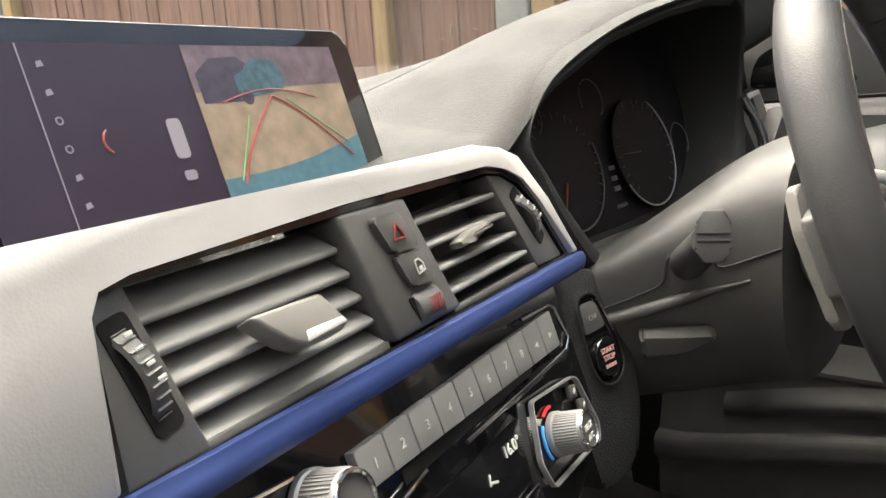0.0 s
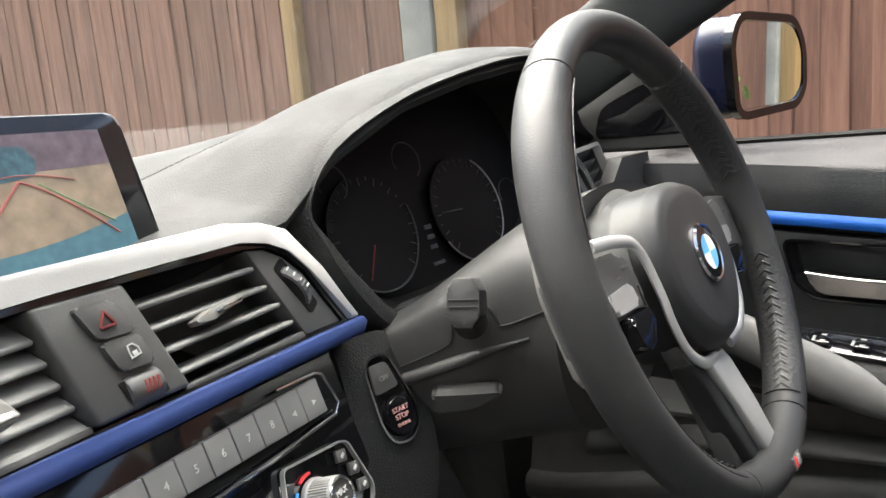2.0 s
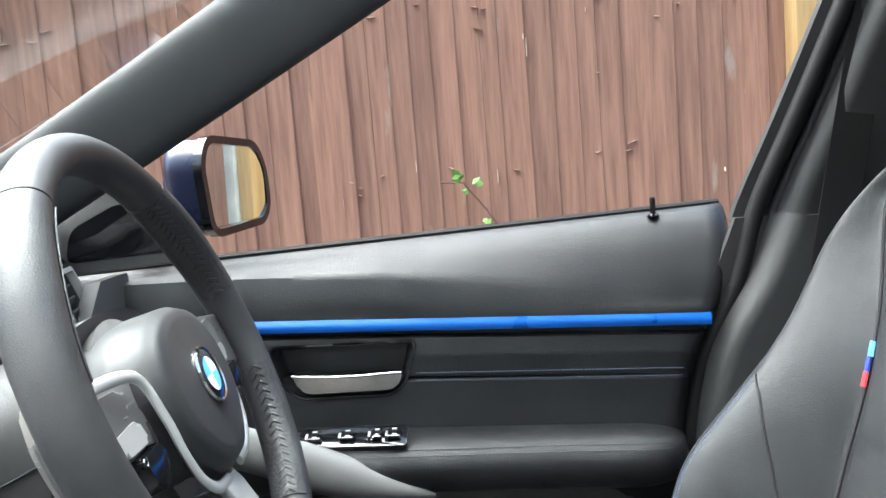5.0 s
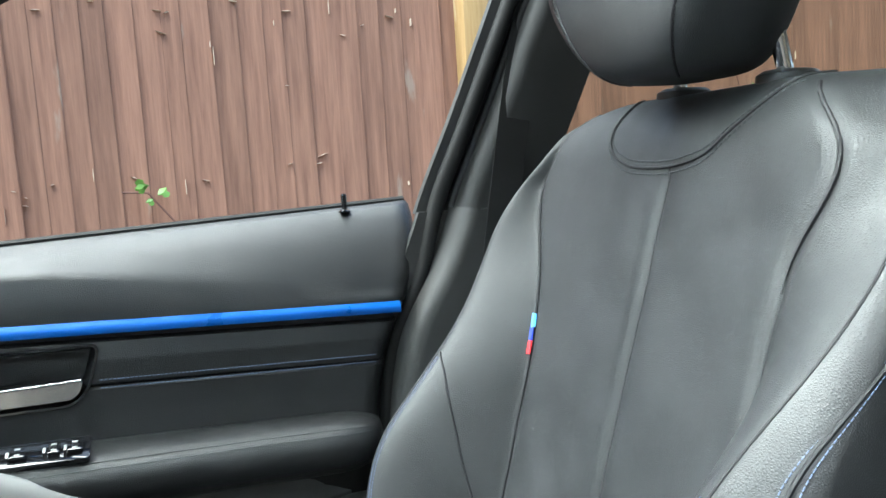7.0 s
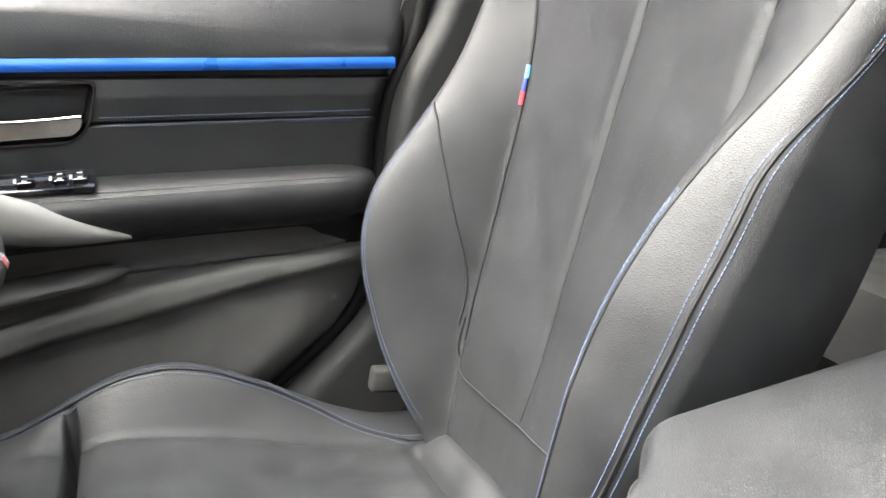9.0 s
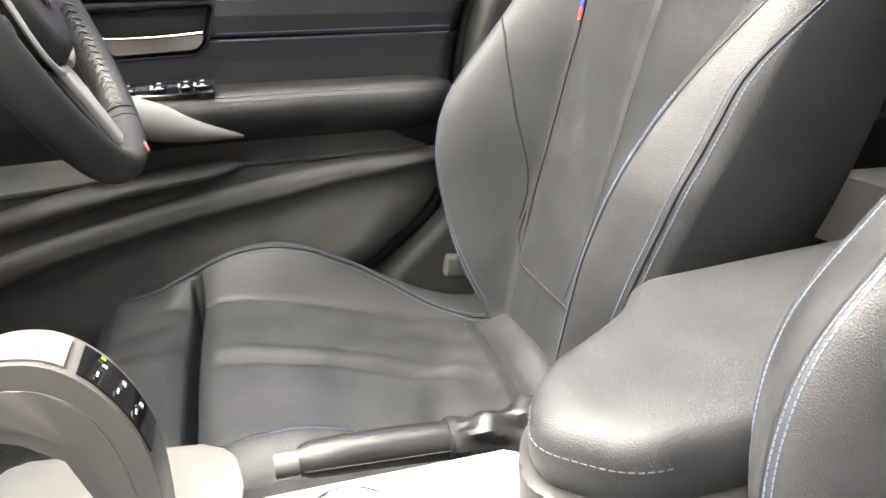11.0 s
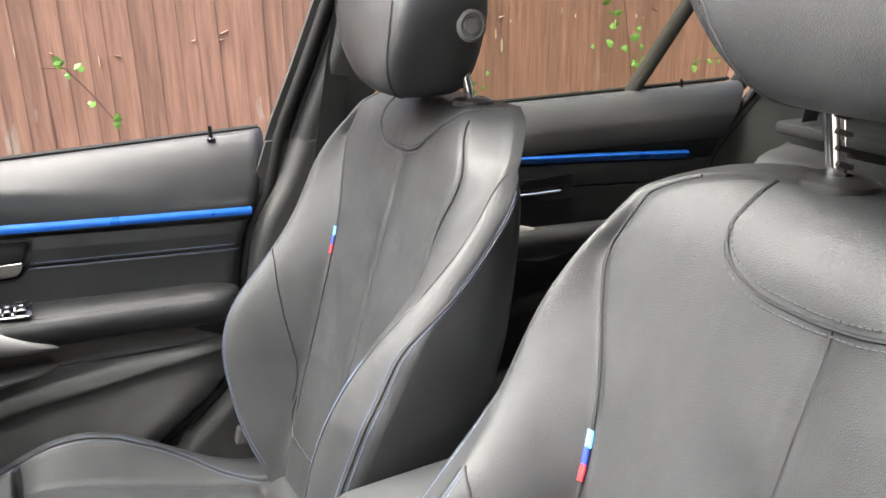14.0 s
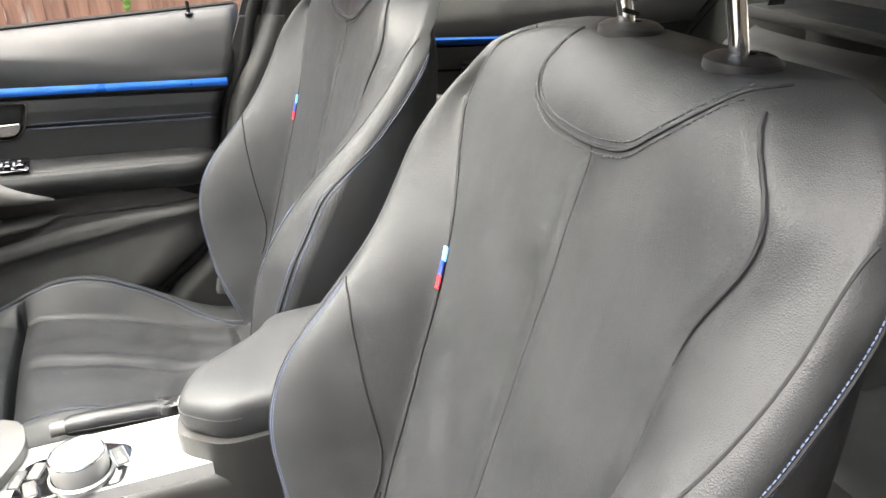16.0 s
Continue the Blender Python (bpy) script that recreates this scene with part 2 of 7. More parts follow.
def tube(path, r, sides=10, closed=False, bm=None, flat=1.0, up=None):
    """A round bar along points; r a number or a function of 0..1; flat squeezes it across its second axis."""
    bm = bm or bmesh.new()
    pts = [Vector(p) for p in path]
    n = len(pts)
    rings = []
    ref = Vector(up) if up else Vector((0.31, 0.2, 0.93))
    for i, p in enumerate(pts):
        if closed:
            d = pts[(i + 1) % n] - pts[i - 1]
        else:
            d = pts[min(i + 1, n - 1)] - pts[max(i - 1, 0)]
        d.normalize()
        a = d.cross(ref).normalized()
        b = d.cross(a)
        rad = r(i / (n - 1)) if callable(r) else r
        rings.append([bm.verts.new(p + rad * (math.cos(k * math.tau / sides) * a + flat * math.sin(k * math.tau / sides) * b)) for k in range(sides)])
    for i in range(n if closed else n - 1):
        for k in range(sides):
            bm.faces.new((rings[i][k], rings[(i + 1) % n][k], rings[(i + 1) % n][(k + 1) % sides], rings[i][(k + 1) % sides]))
    if not closed:
        bm.faces.new(rings[0])
        bm.faces.new(rings[-1][::-1])
    return bm


def prism(pts, w0, w1, m=None, bevel=0.0, seg=2, bm=None):
    """A polygon (local x, y) between the heights w0 and w1, carried by the matrix m, with rounded edges."""
    own = bmesh.new()
    lo = [own.verts.new((x, y, w0)) for x, y in pts]
    hi = [own.verts.new((x, y, w1)) for x, y in pts]
    own.faces.new(lo[::-1])
    own.faces.new(hi)
    k = len(pts)
    for i in range(k):
        own.faces.new((lo[i], lo[(i + 1) % k], hi[(i + 1) % k], hi[i]))
    if bevel:
        bmesh.ops.bevel(own, geom=own.edges[:], offset=bevel, segments=seg, affect="EDGES", profile=0.5)
    if m:
        own.transform(m)
    if bm is None:
        return own
    tmp = bpy.data.meshes.new("tmp")
    own.to_mesh(tmp)
    own.free()
    bm.from_mesh(tmp)
    bpy.data.meshes.remove(tmp)
    return bm


def rbox(size, m, bevel=0.003, seg=2, bm=None):
    x, y, z = (s / 2 for s in size)
    return prism([(-x, -y), (x, -y), (x, y), (-x, y)], -z, z, m, min(bevel, 0.95 * min(x, y, z)), seg, bm)


def lathe(profile, m, seg=32, bm=None):
    """A turned body: (radius, height) rows about the local z axis."""
    bm = bm or bmesh.new()
    rings = []
    for r, h in profile:
        if r < 1e-6:
            rings.append([bm.verts.new(m @ Vector((0, 0, h)))])
        else:
            rings.append([bm.verts.new(m @ Vector((r * math.cos(k * math.tau / seg), r * math.sin(k * math.tau / seg), h))) for k in range(seg)])
    for a, b in zip(rings, rings[1:]):
        for k in range(seg):
            q = [a[k % len(a)], a[(k + 1) % len(a)], b[(k + 1) % len(b)], b[k % len(b)]]
            q = list(dict.fromkeys(q))
            if len(q) > 2:
                bm.faces.new(q)
    return bm


def frame_of(o, u, v):
    """A matrix whose x and y axes are u and v, at o."""
    u, v = Vector(u).normalized(), Vector(v)
    w = u.cross(v).normalized()
    v = w.cross(u)
    return Matrix(((u.x, v.x, w.x, o[0]), (u.y, v.y, w.y, o[1]), (u.z, v.z, w.z, o[2]), (0, 0, 0, 1)))


def ring(outer, inner, w0, w1, m, bm=None):
    """A flat frame between two outlines with as many points."""
    bm = bm or bmesh.new()
    k = len(outer)
    v = [[bm.verts.new(m @ Vector((x, y, w))) for x, y in line] for line, w in ((outer, w0), (outer, w1), (inner, w1), (inner, w0))]
    for i in range(k):
        j = (i + 1) % k
        for a, b in ((0, 1), (1, 2), (2, 3), (3, 0)):
            bm.faces.new((v[a][i], v[a][j], v[b][j], v[b][i]))
    return bm


def rounded(pts, r, n=4):
    """An outline with its corners rounded."""
    out = []
    k = len(pts)
    for i in range(k):
        p, a, b = Vector(pts[i]), Vector(pts[i - 1]), Vector(pts[(i + 1) % k])
        da, db = (a - p), (b - p)
        q = min(r, da.length * 0.45, db.length * 0.45)
        s, e = p + da.normalized() * q, p + db.normalized() * q
        for j in range(n + 1):
            t = j / n
            out.append(tuple((1 - t) ** 2 * s + 2 * t * (1 - t) * p + t * t * e))
    return out


def grown(pts, d):
    """An outline moved outwards by d (counter-clockwise outlines)."""
    out, k = [], len(pts)
    for i in range(k):
        p, a, b = Vector(pts[i]), Vector(pts[i - 1]), Vector(pts[(i + 1) % k])
        t = (b - a).normalized()
        out.append((p.x + d * t.y, p.y - d * t.x))
    return out


def curve(pts, n=8):
    out = []
    for i in range(len(pts) - 1):
        p0, p1, p2, p3 = (Vector(pts[min(max(i + d, 0), len(pts) - 1)]) for d in (-1, 0, 1, 2))
        for j in range(n):
            t = j / n
            out.append(tuple(0.5 * ((2 * p1) + (p2 - p0) * t + (2 * p0 - 5 * p1 + 4 * p2 - p3) * t * t + (3 * p1 - p0 - 3 * p2 + p3) * t ** 3)))
    out.append(tuple(pts[-1]))
    return out


def stitches(path, gap, length, r, bm=None, lift=(0, 0, 0)):
    """A row of short threads along points."""
    bm = bm or bmesh.new()
    pts = [Vector(p) + Vector(lift) for p in path]
    acc, want = 0.0, 0.0
    for a, b in zip(pts, pts[1:]):
        seg = (b - a).length
        while want <= acc + seg and seg > 0:
            p = a + (b - a) * ((want - acc) / seg)
            d = (b - a).normalized() * length / 2
            tube((p - d, p + d), r, 5, bm=bm)
            want += gap
        acc += seg
    return bm


def words(name, text, size, m, mat, parent, depth=0.0004):
    """Raised print with the built-in font."""
    cu = bpy.data.curves.new(name, "FONT")
    cu.body, cu.size, cu.extrude = text, size, depth
    cu.align_x, cu.align_y = "CENTER", "CENTER"
    tmp = bpy.data.objects.new(name, cu)
    scene.collection.objects.link(tmp)
    me = bpy.data.meshes.new_from_object(tmp)
    bpy.data.objects.remove(tmp)
    bm = bmesh.new()
    bm.from_mesh(me)
    bpy.data.meshes.remove(me)
    bm.transform(m)
    return part(name, bm, mat, parent)

# ---- the setting: ground, car shell ----
def flat_ground():
    bm = bmesh.new()
    for x, y in ((-400, -400), (400, -400), (400, 400), (-400, 400)):
        bm.verts.new((x, y, 0))
    bm.faces.new(bm.verts[:])
    return bm


solo("ground", flat_ground(), GROUND, "grey gravelly parking ground", "ground", kind="structure")

# unseen wall, added to keep low sky light off the car's open side
solo("wall_west", rbox((0.25, 16.0, 3.0), pose(-3.6, 0.0, 1.5), 0.01), BLOCKER, "unseen dark wall added to block low light from the side", "wall", kind="structure")

# floor pan and sills
floor_pan = thing("floor", (0, 0, 0.2), "dark carpeted car floor with sills", "floor", kind="structure")
part("floor_carpet", sheet(lambda x, y: (x, y, 0.24 + 0.10 * smooth(0.16, 0.09, abs(x)) + 0.35 * smooth(1.0, 1.3, y)), steps(-0.72, 0.72, 48), steps(-1.3, 1.35, 40), 0.02), CARPET, floor_pan)
for s in (-1, 1):
    part("door_sill", rbox((0.14, 2.3, 0.2), pose(s * 0.78, -0.05, 0.27), 0.03), HARD, floor_pan)
for s in (-1, 1):
    part("kick_panel", rbox((0.03, 0.48, 0.78), pose(s * 0.745, 1.16, 0.56), 0.01), CARPET, floor_pan)
part("bulkhead", rbox((1.5, 0.05, 0.7), pose(0, 1.34, 0.6), 0.01), CARPET, floor_pan)

# roof and headliner
roof = thing("roof", (0, -0.4, 1.36), "grey cloth headliner round an added glass opening for light", "roof", kind="structure")


def roof_point(u, v):
    x, y = u, v
    return (x, y, 1.39 - 0.07 * (x / 0.6) ** 2 - 0.03 * smooth(-0.3, 0.55, y) - 0.10 * smooth(-0.6, -1.4, y))


def roof_skin(lift, thick, x1, y0, y1, mat, name):
    """The roof in four strips round the added opening that lets light in."""
    for xs, ys in ((steps(-x1, x1, 16), steps(0.41, y1, 4)), (steps(-x1, x1, 16), steps(y0, 0.0, 8)), (steps(-x1, -0.46, 4), steps(0.0, 0.41, 12)), (steps(0.46, x1, 4), steps(0.0, 0.41, 12))):
        part(name, sheet(lambda u, v: Vector(roof_point(u, v)) + Vector((0, 0, lift)), xs, ys, thick), mat, roof)


roof_skin(0.0, 0.02, 0.56, -1.35, 0.43, HEADLINER, "headliner")
roof_skin(0.035, 0.006, 0.60, -1.38, 0.45, PAINT, "roof_panel")
# unseen glass opening, added so that light from above reaches the seats
light_opening = part("glass_panel", sheet(lambda u, v: Vector(roof_point(u, v)) + Vector((0, 0, 0.02)), steps(-0.46, 0.46, 10), steps(0.0, 0.41, 12), 0.005), GLASS, roof, "unseen clear glass panel added to let light onto the seats")
light_opening.visible_shadow = False
for s in (-1, 1):
    part("roof_rail", tube([(s * 0.57, y, roof_point(0.56, y)[2] + 0.01) for y in steps(-1.35, 0.44, 12)], 0.035, 10), PILLAR, roof)


def pillar(name, label, lo, hi, wide, deep, mat, lean=(0, 0, 0)):
    """A padded pillar trim from lo to hi: wide along the car, deep across it."""
    lo, hi = Vector(lo), Vector(hi)
    ax = (hi - lo).normalized()
    u = Vector((0, 1, 0)) - ax * ax.y
    u.normalize()
    v = ax.cross(u)

    def p(k, a):
        c = lo + (hi - lo) * k + Vector((1, 0, 0)) * (0.02 * math.sin(math.pi * k)) * (-1 if lo.x > 0 else 1) * -0.3
        ca, sa = math.cos(a), math.sin(a)
        return c + u * (wide / 2) * math.copysign(abs(ca) ** 0.6, ca) + v * (deep / 2) * math.copysign(abs(sa) ** 0.6, sa)
    bm = sheet(p, steps(0, 1, 14), [k * math.tau / 28 for k in range(28)], close_v=True)
    bmesh.ops.holes_fill(bm, edges=[e for e in bm.edges if e.is_boundary])
    return solo(name, bm, mat, label, "car pillar", kind="structure")


for s, nm in ((1, "driver"), (-1, "passenger")):
    pillar("pillar_front", "grey cloth-textured windscreen pillar trim", (s * 0.697, 1.005, 0.973), (s * 0.572, 0.335, 1.308) if s > 0 else (-0.60, 0.51, 1.31), 0.098 if s > 0 else 0.09, 0.05, PILLAR)

# windscreen
screen = thing("window_1", (0, 1.0, 1.0), "clear sloping car windscreen", "windscreen", kind="structure")


def glass_point(u, v):
    return (u * (0.80 - 0.15 * v), 1.36 - 0.92 * v - 0.12 * u * u, 0.965 + 0.36 * v + 0.02 * math.sin(math.pi * v))


pane = part("pane", sheet(glass_point, steps(-1, 1, 20), steps(0, 1, 14), 0.004), GLASS, screen)
pane.visible_shadow = False
part("cowl", sheet(lambda u, v: (u * 0.74, 1.30 + 0.2 * v - 0.1 * u * u, 0.952 + 0.012 * v), steps(-1, 1, 20), steps(0, 1, 4), 0.01), HARD, screen)
bonnet = solo("bonnet", sheet(lambda u, v: (u * (0.78 - 0.1 * v), 1.47 + 1.0 * v - 0.1 * u * u, 0.935 - 0.16 * v * v - 0.03 * u * u), steps(-1, 1, 16), steps(0, 1, 10), 0.01), PAINT, "dark blue car bonnet beyond the windscreen", "bonnet", kind="structure")

# rear shelf, rear seat back and boot wall
rear = thing("rear_bench", (0, -0.95, 0.3), "black leather rear bench seat behind the front seats", "car seat")


def bench_back(u, v):
    x = -0.6 + 1.2 * u
    puff = 0.03 * abs(math.sin(math.pi * 3 * u)) ** 0.5
    roll = -0.06 * smooth(0.8, 1.0, v)
    return (x, -0.84 - 0.20 * v + puff + roll, 0.50 + 0.38 * v - 0.03 * smooth(0.85, 1, v))


part("backrest", sheet(bench_back, steps(0, 1, 60), steps(0, 1, 20), 0.1), LEATHER, rear)


def bench_seat(u, v):
    x = -0.6 + 1.2 * u
    puff = 0.03 * abs(math.sin(math.pi * 3 * u)) ** 0.5
    return (x, -0.86 + 0.46 * v, 0.47 + puff + 0.03 * v - 0.1 * smooth(0.85, 1, v) ** 2)


part("cushion", sheet(bench_seat, steps(0, 1, 60), steps(0, 1, 20), 0.12), LEATHER, rear)
solo("parcel_shelf", rbox((1.25, 0.5, 0.03), pose(0, -1.33, 0.88), 0.01), PILLAR, "dark cloth parcel shelf behind the rear bench", "parcel shelf", kind="structure")
part("rear_bulkhead", rbox((1.4, 0.03, 0.75), pose(0, -1.3, 0.56), 0.005), CARPET, floor_pan)

tint = bpy.data.materials.new("tinted_glass")
tint.use_nodes = True
tb = tint.node_tree.nodes["Principled BSDF"]
tb.inputs["Base Color"].default_value, tb.inputs["Roughness"].default_value = (0.22, 0.24, 0.23, 1), 0.02
tb.inputs["Transmission Weight"].default_value = 1.0
QUARTER = material("grey_green_quarter_trim", (0.062, 0.066, 0.063), 0.7, grain=0.0003, grain_size=0.001, var=0.08, spec=0.3)
QUARTER_Y = ((0.4, -0.83), (0.6, -0.945), (0.8, -0.965), (0.95, -1.125), (1.02, -1.145), (1.16, -1.065), (1.29, -0.86), (1.34, -0.80))
for s in (-1, 1):
    qt = thing("pillar_rear", (s * 0.68, -1.2, 0.9), "grey-green trim panel of the rear roof pillar", "car pillar", kind="structure")
    quarter = lambda u, z: Vector((s * (0.735 - 0.13 * smooth(0, 1, u) - 0.18 * max(z - 0.93, 0) - 0.010 * math.sin(math.pi * u)), flow(z, QUARTER_Y) + (-1.48 - flow(z, QUARTER_Y)) * u, z))
    part("quarter_panel", sheet(quarter, steps(0, 1, 24), steps(0.42, 1.33, 40), 0.012), QUARTER, qt)
    part("door_seal", tube([quarter(0, z) + Vector((-s * 0.006, 0.004, 0)) for z in steps(0.42, 1.30, 40)], 0.010, 10), RUBBER, qt)
    part("door_seal", tube([quarter(0.06, z) + Vector((-s * 0.008, 0, 0)) for z in steps(0.46, 1.26, 40)], 0.005, 8), RUBBER, qt)
    rb = thing("seat_belt", (s * 0.60, -1.2, 0.9), "dark grey rear seat belt over the pillar trim", "seat belt")
    part("webbing", sheet(lambda u, v: (s * (0.555 + 0.03 * v), -1.13 - 0.10 * v + 0.046 * u, 0.90 + 0.36 * v), steps(0, 1, 3), steps(0, 1, 12), 0.0015), PILLAR, rb)
tint_pale = bpy.data.materials.new("pale_tinted_glass")
tint_pale.use_nodes = True
tp = tint_pale.node_tree.nodes["Principled BSDF"]
tp.inputs["Base Color"].default_value, tp.inputs["Roughness"].default_value = (0.66, 0.64, 0.54, 1), 0.0
tp.inputs["Transmission Weight"].default_value, tp.inputs["IOR"].default_value = 1.0, 1.2
rear_glass = thing("window_2", (0, -1.5, 1.1), "dark tinted rear car window", "rear window", kind="structure")
part("pane", sheet(lambda u, v: (u * (0.54 + 0.08 * v), -1.34 - 0.30 * v, 1.24 - 0.28 * v), steps(-1, 1, 12), steps(0, 1, 8), 0.004), tint, rear_glass)

# ---- the fence ----
FENCE_AT, FENCE_DIR = Vector((1.92, 0.4, 0)), Vector((-0.141, 0.99, 0))


def on_fence(y, z, out=0.0):
    """The place on the fence's near face, level with y along the car."""
    k = (y - FENCE_AT.y) / FENCE_DIR.y
    p = FENCE_AT + FENCE_DIR * k
    return Vector((p.x, p.y, z)) + Vector((-0.99, -0.141, 0)) * out


fence = thing("fence", on_fence(0, 0), "tall brown close-boarded timber fence beside the car", "fence", kind="structure")
TURN_FENCE = math.atan2(-FENCE_DIR.x, FENCE_DIR.y)


def board_mesh(width, k):
    """A feather-edged board: one thick edge, one thin, slightly uneven."""
    rng = random.Random(k)
    bm = bmesh.new()
    rows = []
    for i in range(5):
        z = 0.03 + 1.95 * i / 4
        w = rng.uniform(-0.0015, 0.0015)
        rows.append([bm.verts.new(v) for v in ((-0.0065 + w, -width / 2, z), (-0.0085 + w, -width / 2 + 0.003, z), (-0.004 + w, width / 2 + 0.012, z), (0.0, width / 2 + 0.012, z), (0.0, -width / 2, z))])
    for a, b in zip(rows, rows[1:]):
        for j in range(5):
            bm.faces.new((a[j], a[(j + 1) % 5], b[(j + 1) % 5], b[j]))
    bm.faces.new(rows[0])
    bm.faces.new(rows[-1][::-1])
    finish(bm, 20)
    me = bpy.data.meshes.new("board")
    bm.to_mesh(me)
    bm.free()
    me.materials.append(FENCE)
    return me


def build_boards():
    meshes = [board_mesh(0.066 + 0.012 * (k % 3), k) for k in range(9)]
    rng = random.Random(4)
    k, y = 0, -4.2
    while y < 8.6:
        ob = new("board", meshes[rng.randrange(9)])
        ob.parent = fence
        p = on_fence(y, 0, rng.uniform(-0.003, 0.003)) - origin[fence]
        ob.matrix_basis = pose(p.x, p.y, rng.uniform(-0.01, 0.01), rng.uniform(-0.25, 0.25), 0, math.degrees(TURN_FENCE) + rng.uniform(-1.2, 1.2))
        y += rng.uniform(0.050, 0.078)


def fence_post(y, wide, mat, name, label, deep=0.06, top=2.05):
    m = Matrix.Translation(on_fence(y, top / 2, 0.03)) @ pose(0, 0, 0, 0, 0, math.degrees(TURN_FENCE))
    return part(name, rbox((deep, wide, top), m, 0.006), mat, fence, label)


fence_post(-0.71, 0.070, CONCRETE, "concrete_post", "pale concrete fence post", 0.09)
fence_post(-0.624, 0.095, PINE, "wooden_post", "new yellow pine post", 0.07)
for y in (4.66, 1.91, -3.35):
    fence_post(y, 0.105, CONCRETE, "concrete_post", "pale concrete fence post", 0.09)
    fence_post(y - 0.095, 0.075, PINE, "wooden_post", "new yellow pine post", 0.07)
fence_post(2.40, 0.055, PINE, "batten", "new yellow pine batten", 0.05)


def scuffs(count, seed):
    """Pale splinters and nail scratches across the boards."""
    rng = random.Random(seed)
    bm = bmesh.new()
    for _ in range(count):
        y, z = rng.uniform(-2.2, 2.6), rng.choice((rng.uniform(0.8, 2.0), rng.gauss(1.02, 0.03), rng.gauss(1.42, 0.04)))
        long, tall = (rng.uniform(0.008, 0.030), rng.uniform(0.0010, 0.0026)) if rng.random() < 0.65 else (rng.uniform(0.0012, 0.003), rng.uniform(0.01, 0.05))
        lean = rng.uniform(-0.35, 0.35)
        c = [on_fence(y + a * long / 2, z + b * tall / 2 + a * lean * long / 2, 0.0128 + rng.uniform(0, 0.002)) for a, b in ((-1, -0.4), (0.2, -1), (1, 0.2), (-0.3, 1))]
        f = bm.faces.new([bm.verts.new(p) for p in c])
        d = bmesh.ops.extrude_face_region(bm, geom=[f])
        bmesh.ops.translate(bm, verts=[v for v in d["geom"] if isinstance(v, bmesh.types.BMVert)], vec=(0.012, 0.0017, 0))
    return bm


tagged(part("scuff_marks", scuffs(170, 12), material("pale_raw_wood", (0.50, 0.40, 0.31), 0.9), fence, "pale scuffs and splinters"), kind="stuff")


def leaf(bm, at, size, turn, tilt):
    """A small ivy-like leaf, folded along its rib."""
    m = Matrix.Translation(at) @ Euler((tilt, turn, 0)).to_matrix().to_4x4()
    shape = ((0, 0, 0), (0.0, 0.5, 0.3), (0.0, 0.25, 0.55), (0.0, 0.3, 0.8), (0, 0, 1.0), (0.0, -0.3, 0.8), (0.0, -0.25, 0.55), (0.0, -0.5, 0.3))
    rib = bm.verts.new(m @ (Vector((-0.14, 0, 0.5)) * size))
    vs = [bm.verts.new(m @ (Vector(p) * size)) for p in shape]
    for a, b in zip(vs, vs[1:] + vs[:1]):
        bm.faces.new((rib, a, b))


def climber(name, label, spots, stem, seed):
    """A climbing shoot: a stem against the boards and separate leaves."""
    plant = thing(name, on_fence(*spots[0][:2], 0.03), label, "climbing plant")
    if stem:
        part("stem", tube([on_fence(y, z, 0.035) for y, z in stem], 0.0025, 6), STEM, plant)
    rng = random.Random(seed)
    for y, z, r, n in spots:
        for _ in range(n):
            bm = bmesh.new()
            at = on_fence(y + rng.gauss(0, r), z + rng.gauss(0, r * 1.3), rng.uniform(0.03, 0.06))
            leaf(bm, at, rng.uniform(0.022, 0.042), rng.uniform(-0.6, 0.6), rng.uniform(0, 6.28))
            part("leaf", bm, LEAF, plant)
    return plant


climber("bramble_shoot", "young green shoot growing through the fence boards", [(0.37, 0.985, 0.010, 3), (0.33, 0.99, 0.010, 1), (0.24, 0.80, 0.010, 2), (0.29, 0.88, 0.01, 1)], [(0.42, 0.985), (0.36, 0.98), (0.30, 0.90), (0.25, 0.82)], 1)
climber("ivy", "bright green ivy hanging on the fence", [(-1.74, 0.93, 0.02, 4), (-1.90, 0.92, 0.02, 5), (-1.93, 0.84, 0.02, 5), (-1.92, 0.78, 0.02, 3), (-1.79, 1.05, 0.025, 7), (-1.85, 1.16, 0.04, 7)], [(-1.78, 1.3), (-1.86, 1.05), (-1.92, 0.75)], 2)
climber("ivy", "thin ivy runner along the fence", [(-2.45, 0.81, 0.02, 4), (-2.62, 0.815, 0.02, 5), (-2.30, 0.80, 0.01, 2)], [(-2.25, 0.80), (-2.65, 0.82)], 3)
climber("ivy", "green ivy clump low on the fence", [(-1.0, 0.80, 0.05, 7), (-1.1, 0.77, 0.05, 6), (-0.95, 0.86, 0.03, 4)], [(-1.0, 0.2), (-1.02, 0.84)], 5)

# ---- dashboard ----
dash = thing("dashboard", (0, 0.9, 0.85), "black soft dashboard with silver and blue trim", "dashboard")
DP = Matrix(((0.978, -0.064, 0.200, -0.029), (0.210, 0.299, -0.931, 0.742), (0.0, 0.952, 0.306, 0.927), (0, 0, 0, 1)))
LIP_Z = ((-0.75, 0.930), (-0.2, 0.938), (0.02, 0.942), (0.09, 0.950), (0.135, 0.956), (0.19, 0.996), (0.26, 1.028), (0.342, 1.047), (0.42, 1.057), (0.50, 1.058), (0.57, 1.035), (0.64, 0.985), (0.75, 0.955))
BACK_Z = ((-0.75, 0.940), (0.02, 0.944), (0.12, 0.968), (0.24, 0.995), (0.33, 1.018), (0.46, 1.048), (0.56, 1.045), (0.75, 0.99))
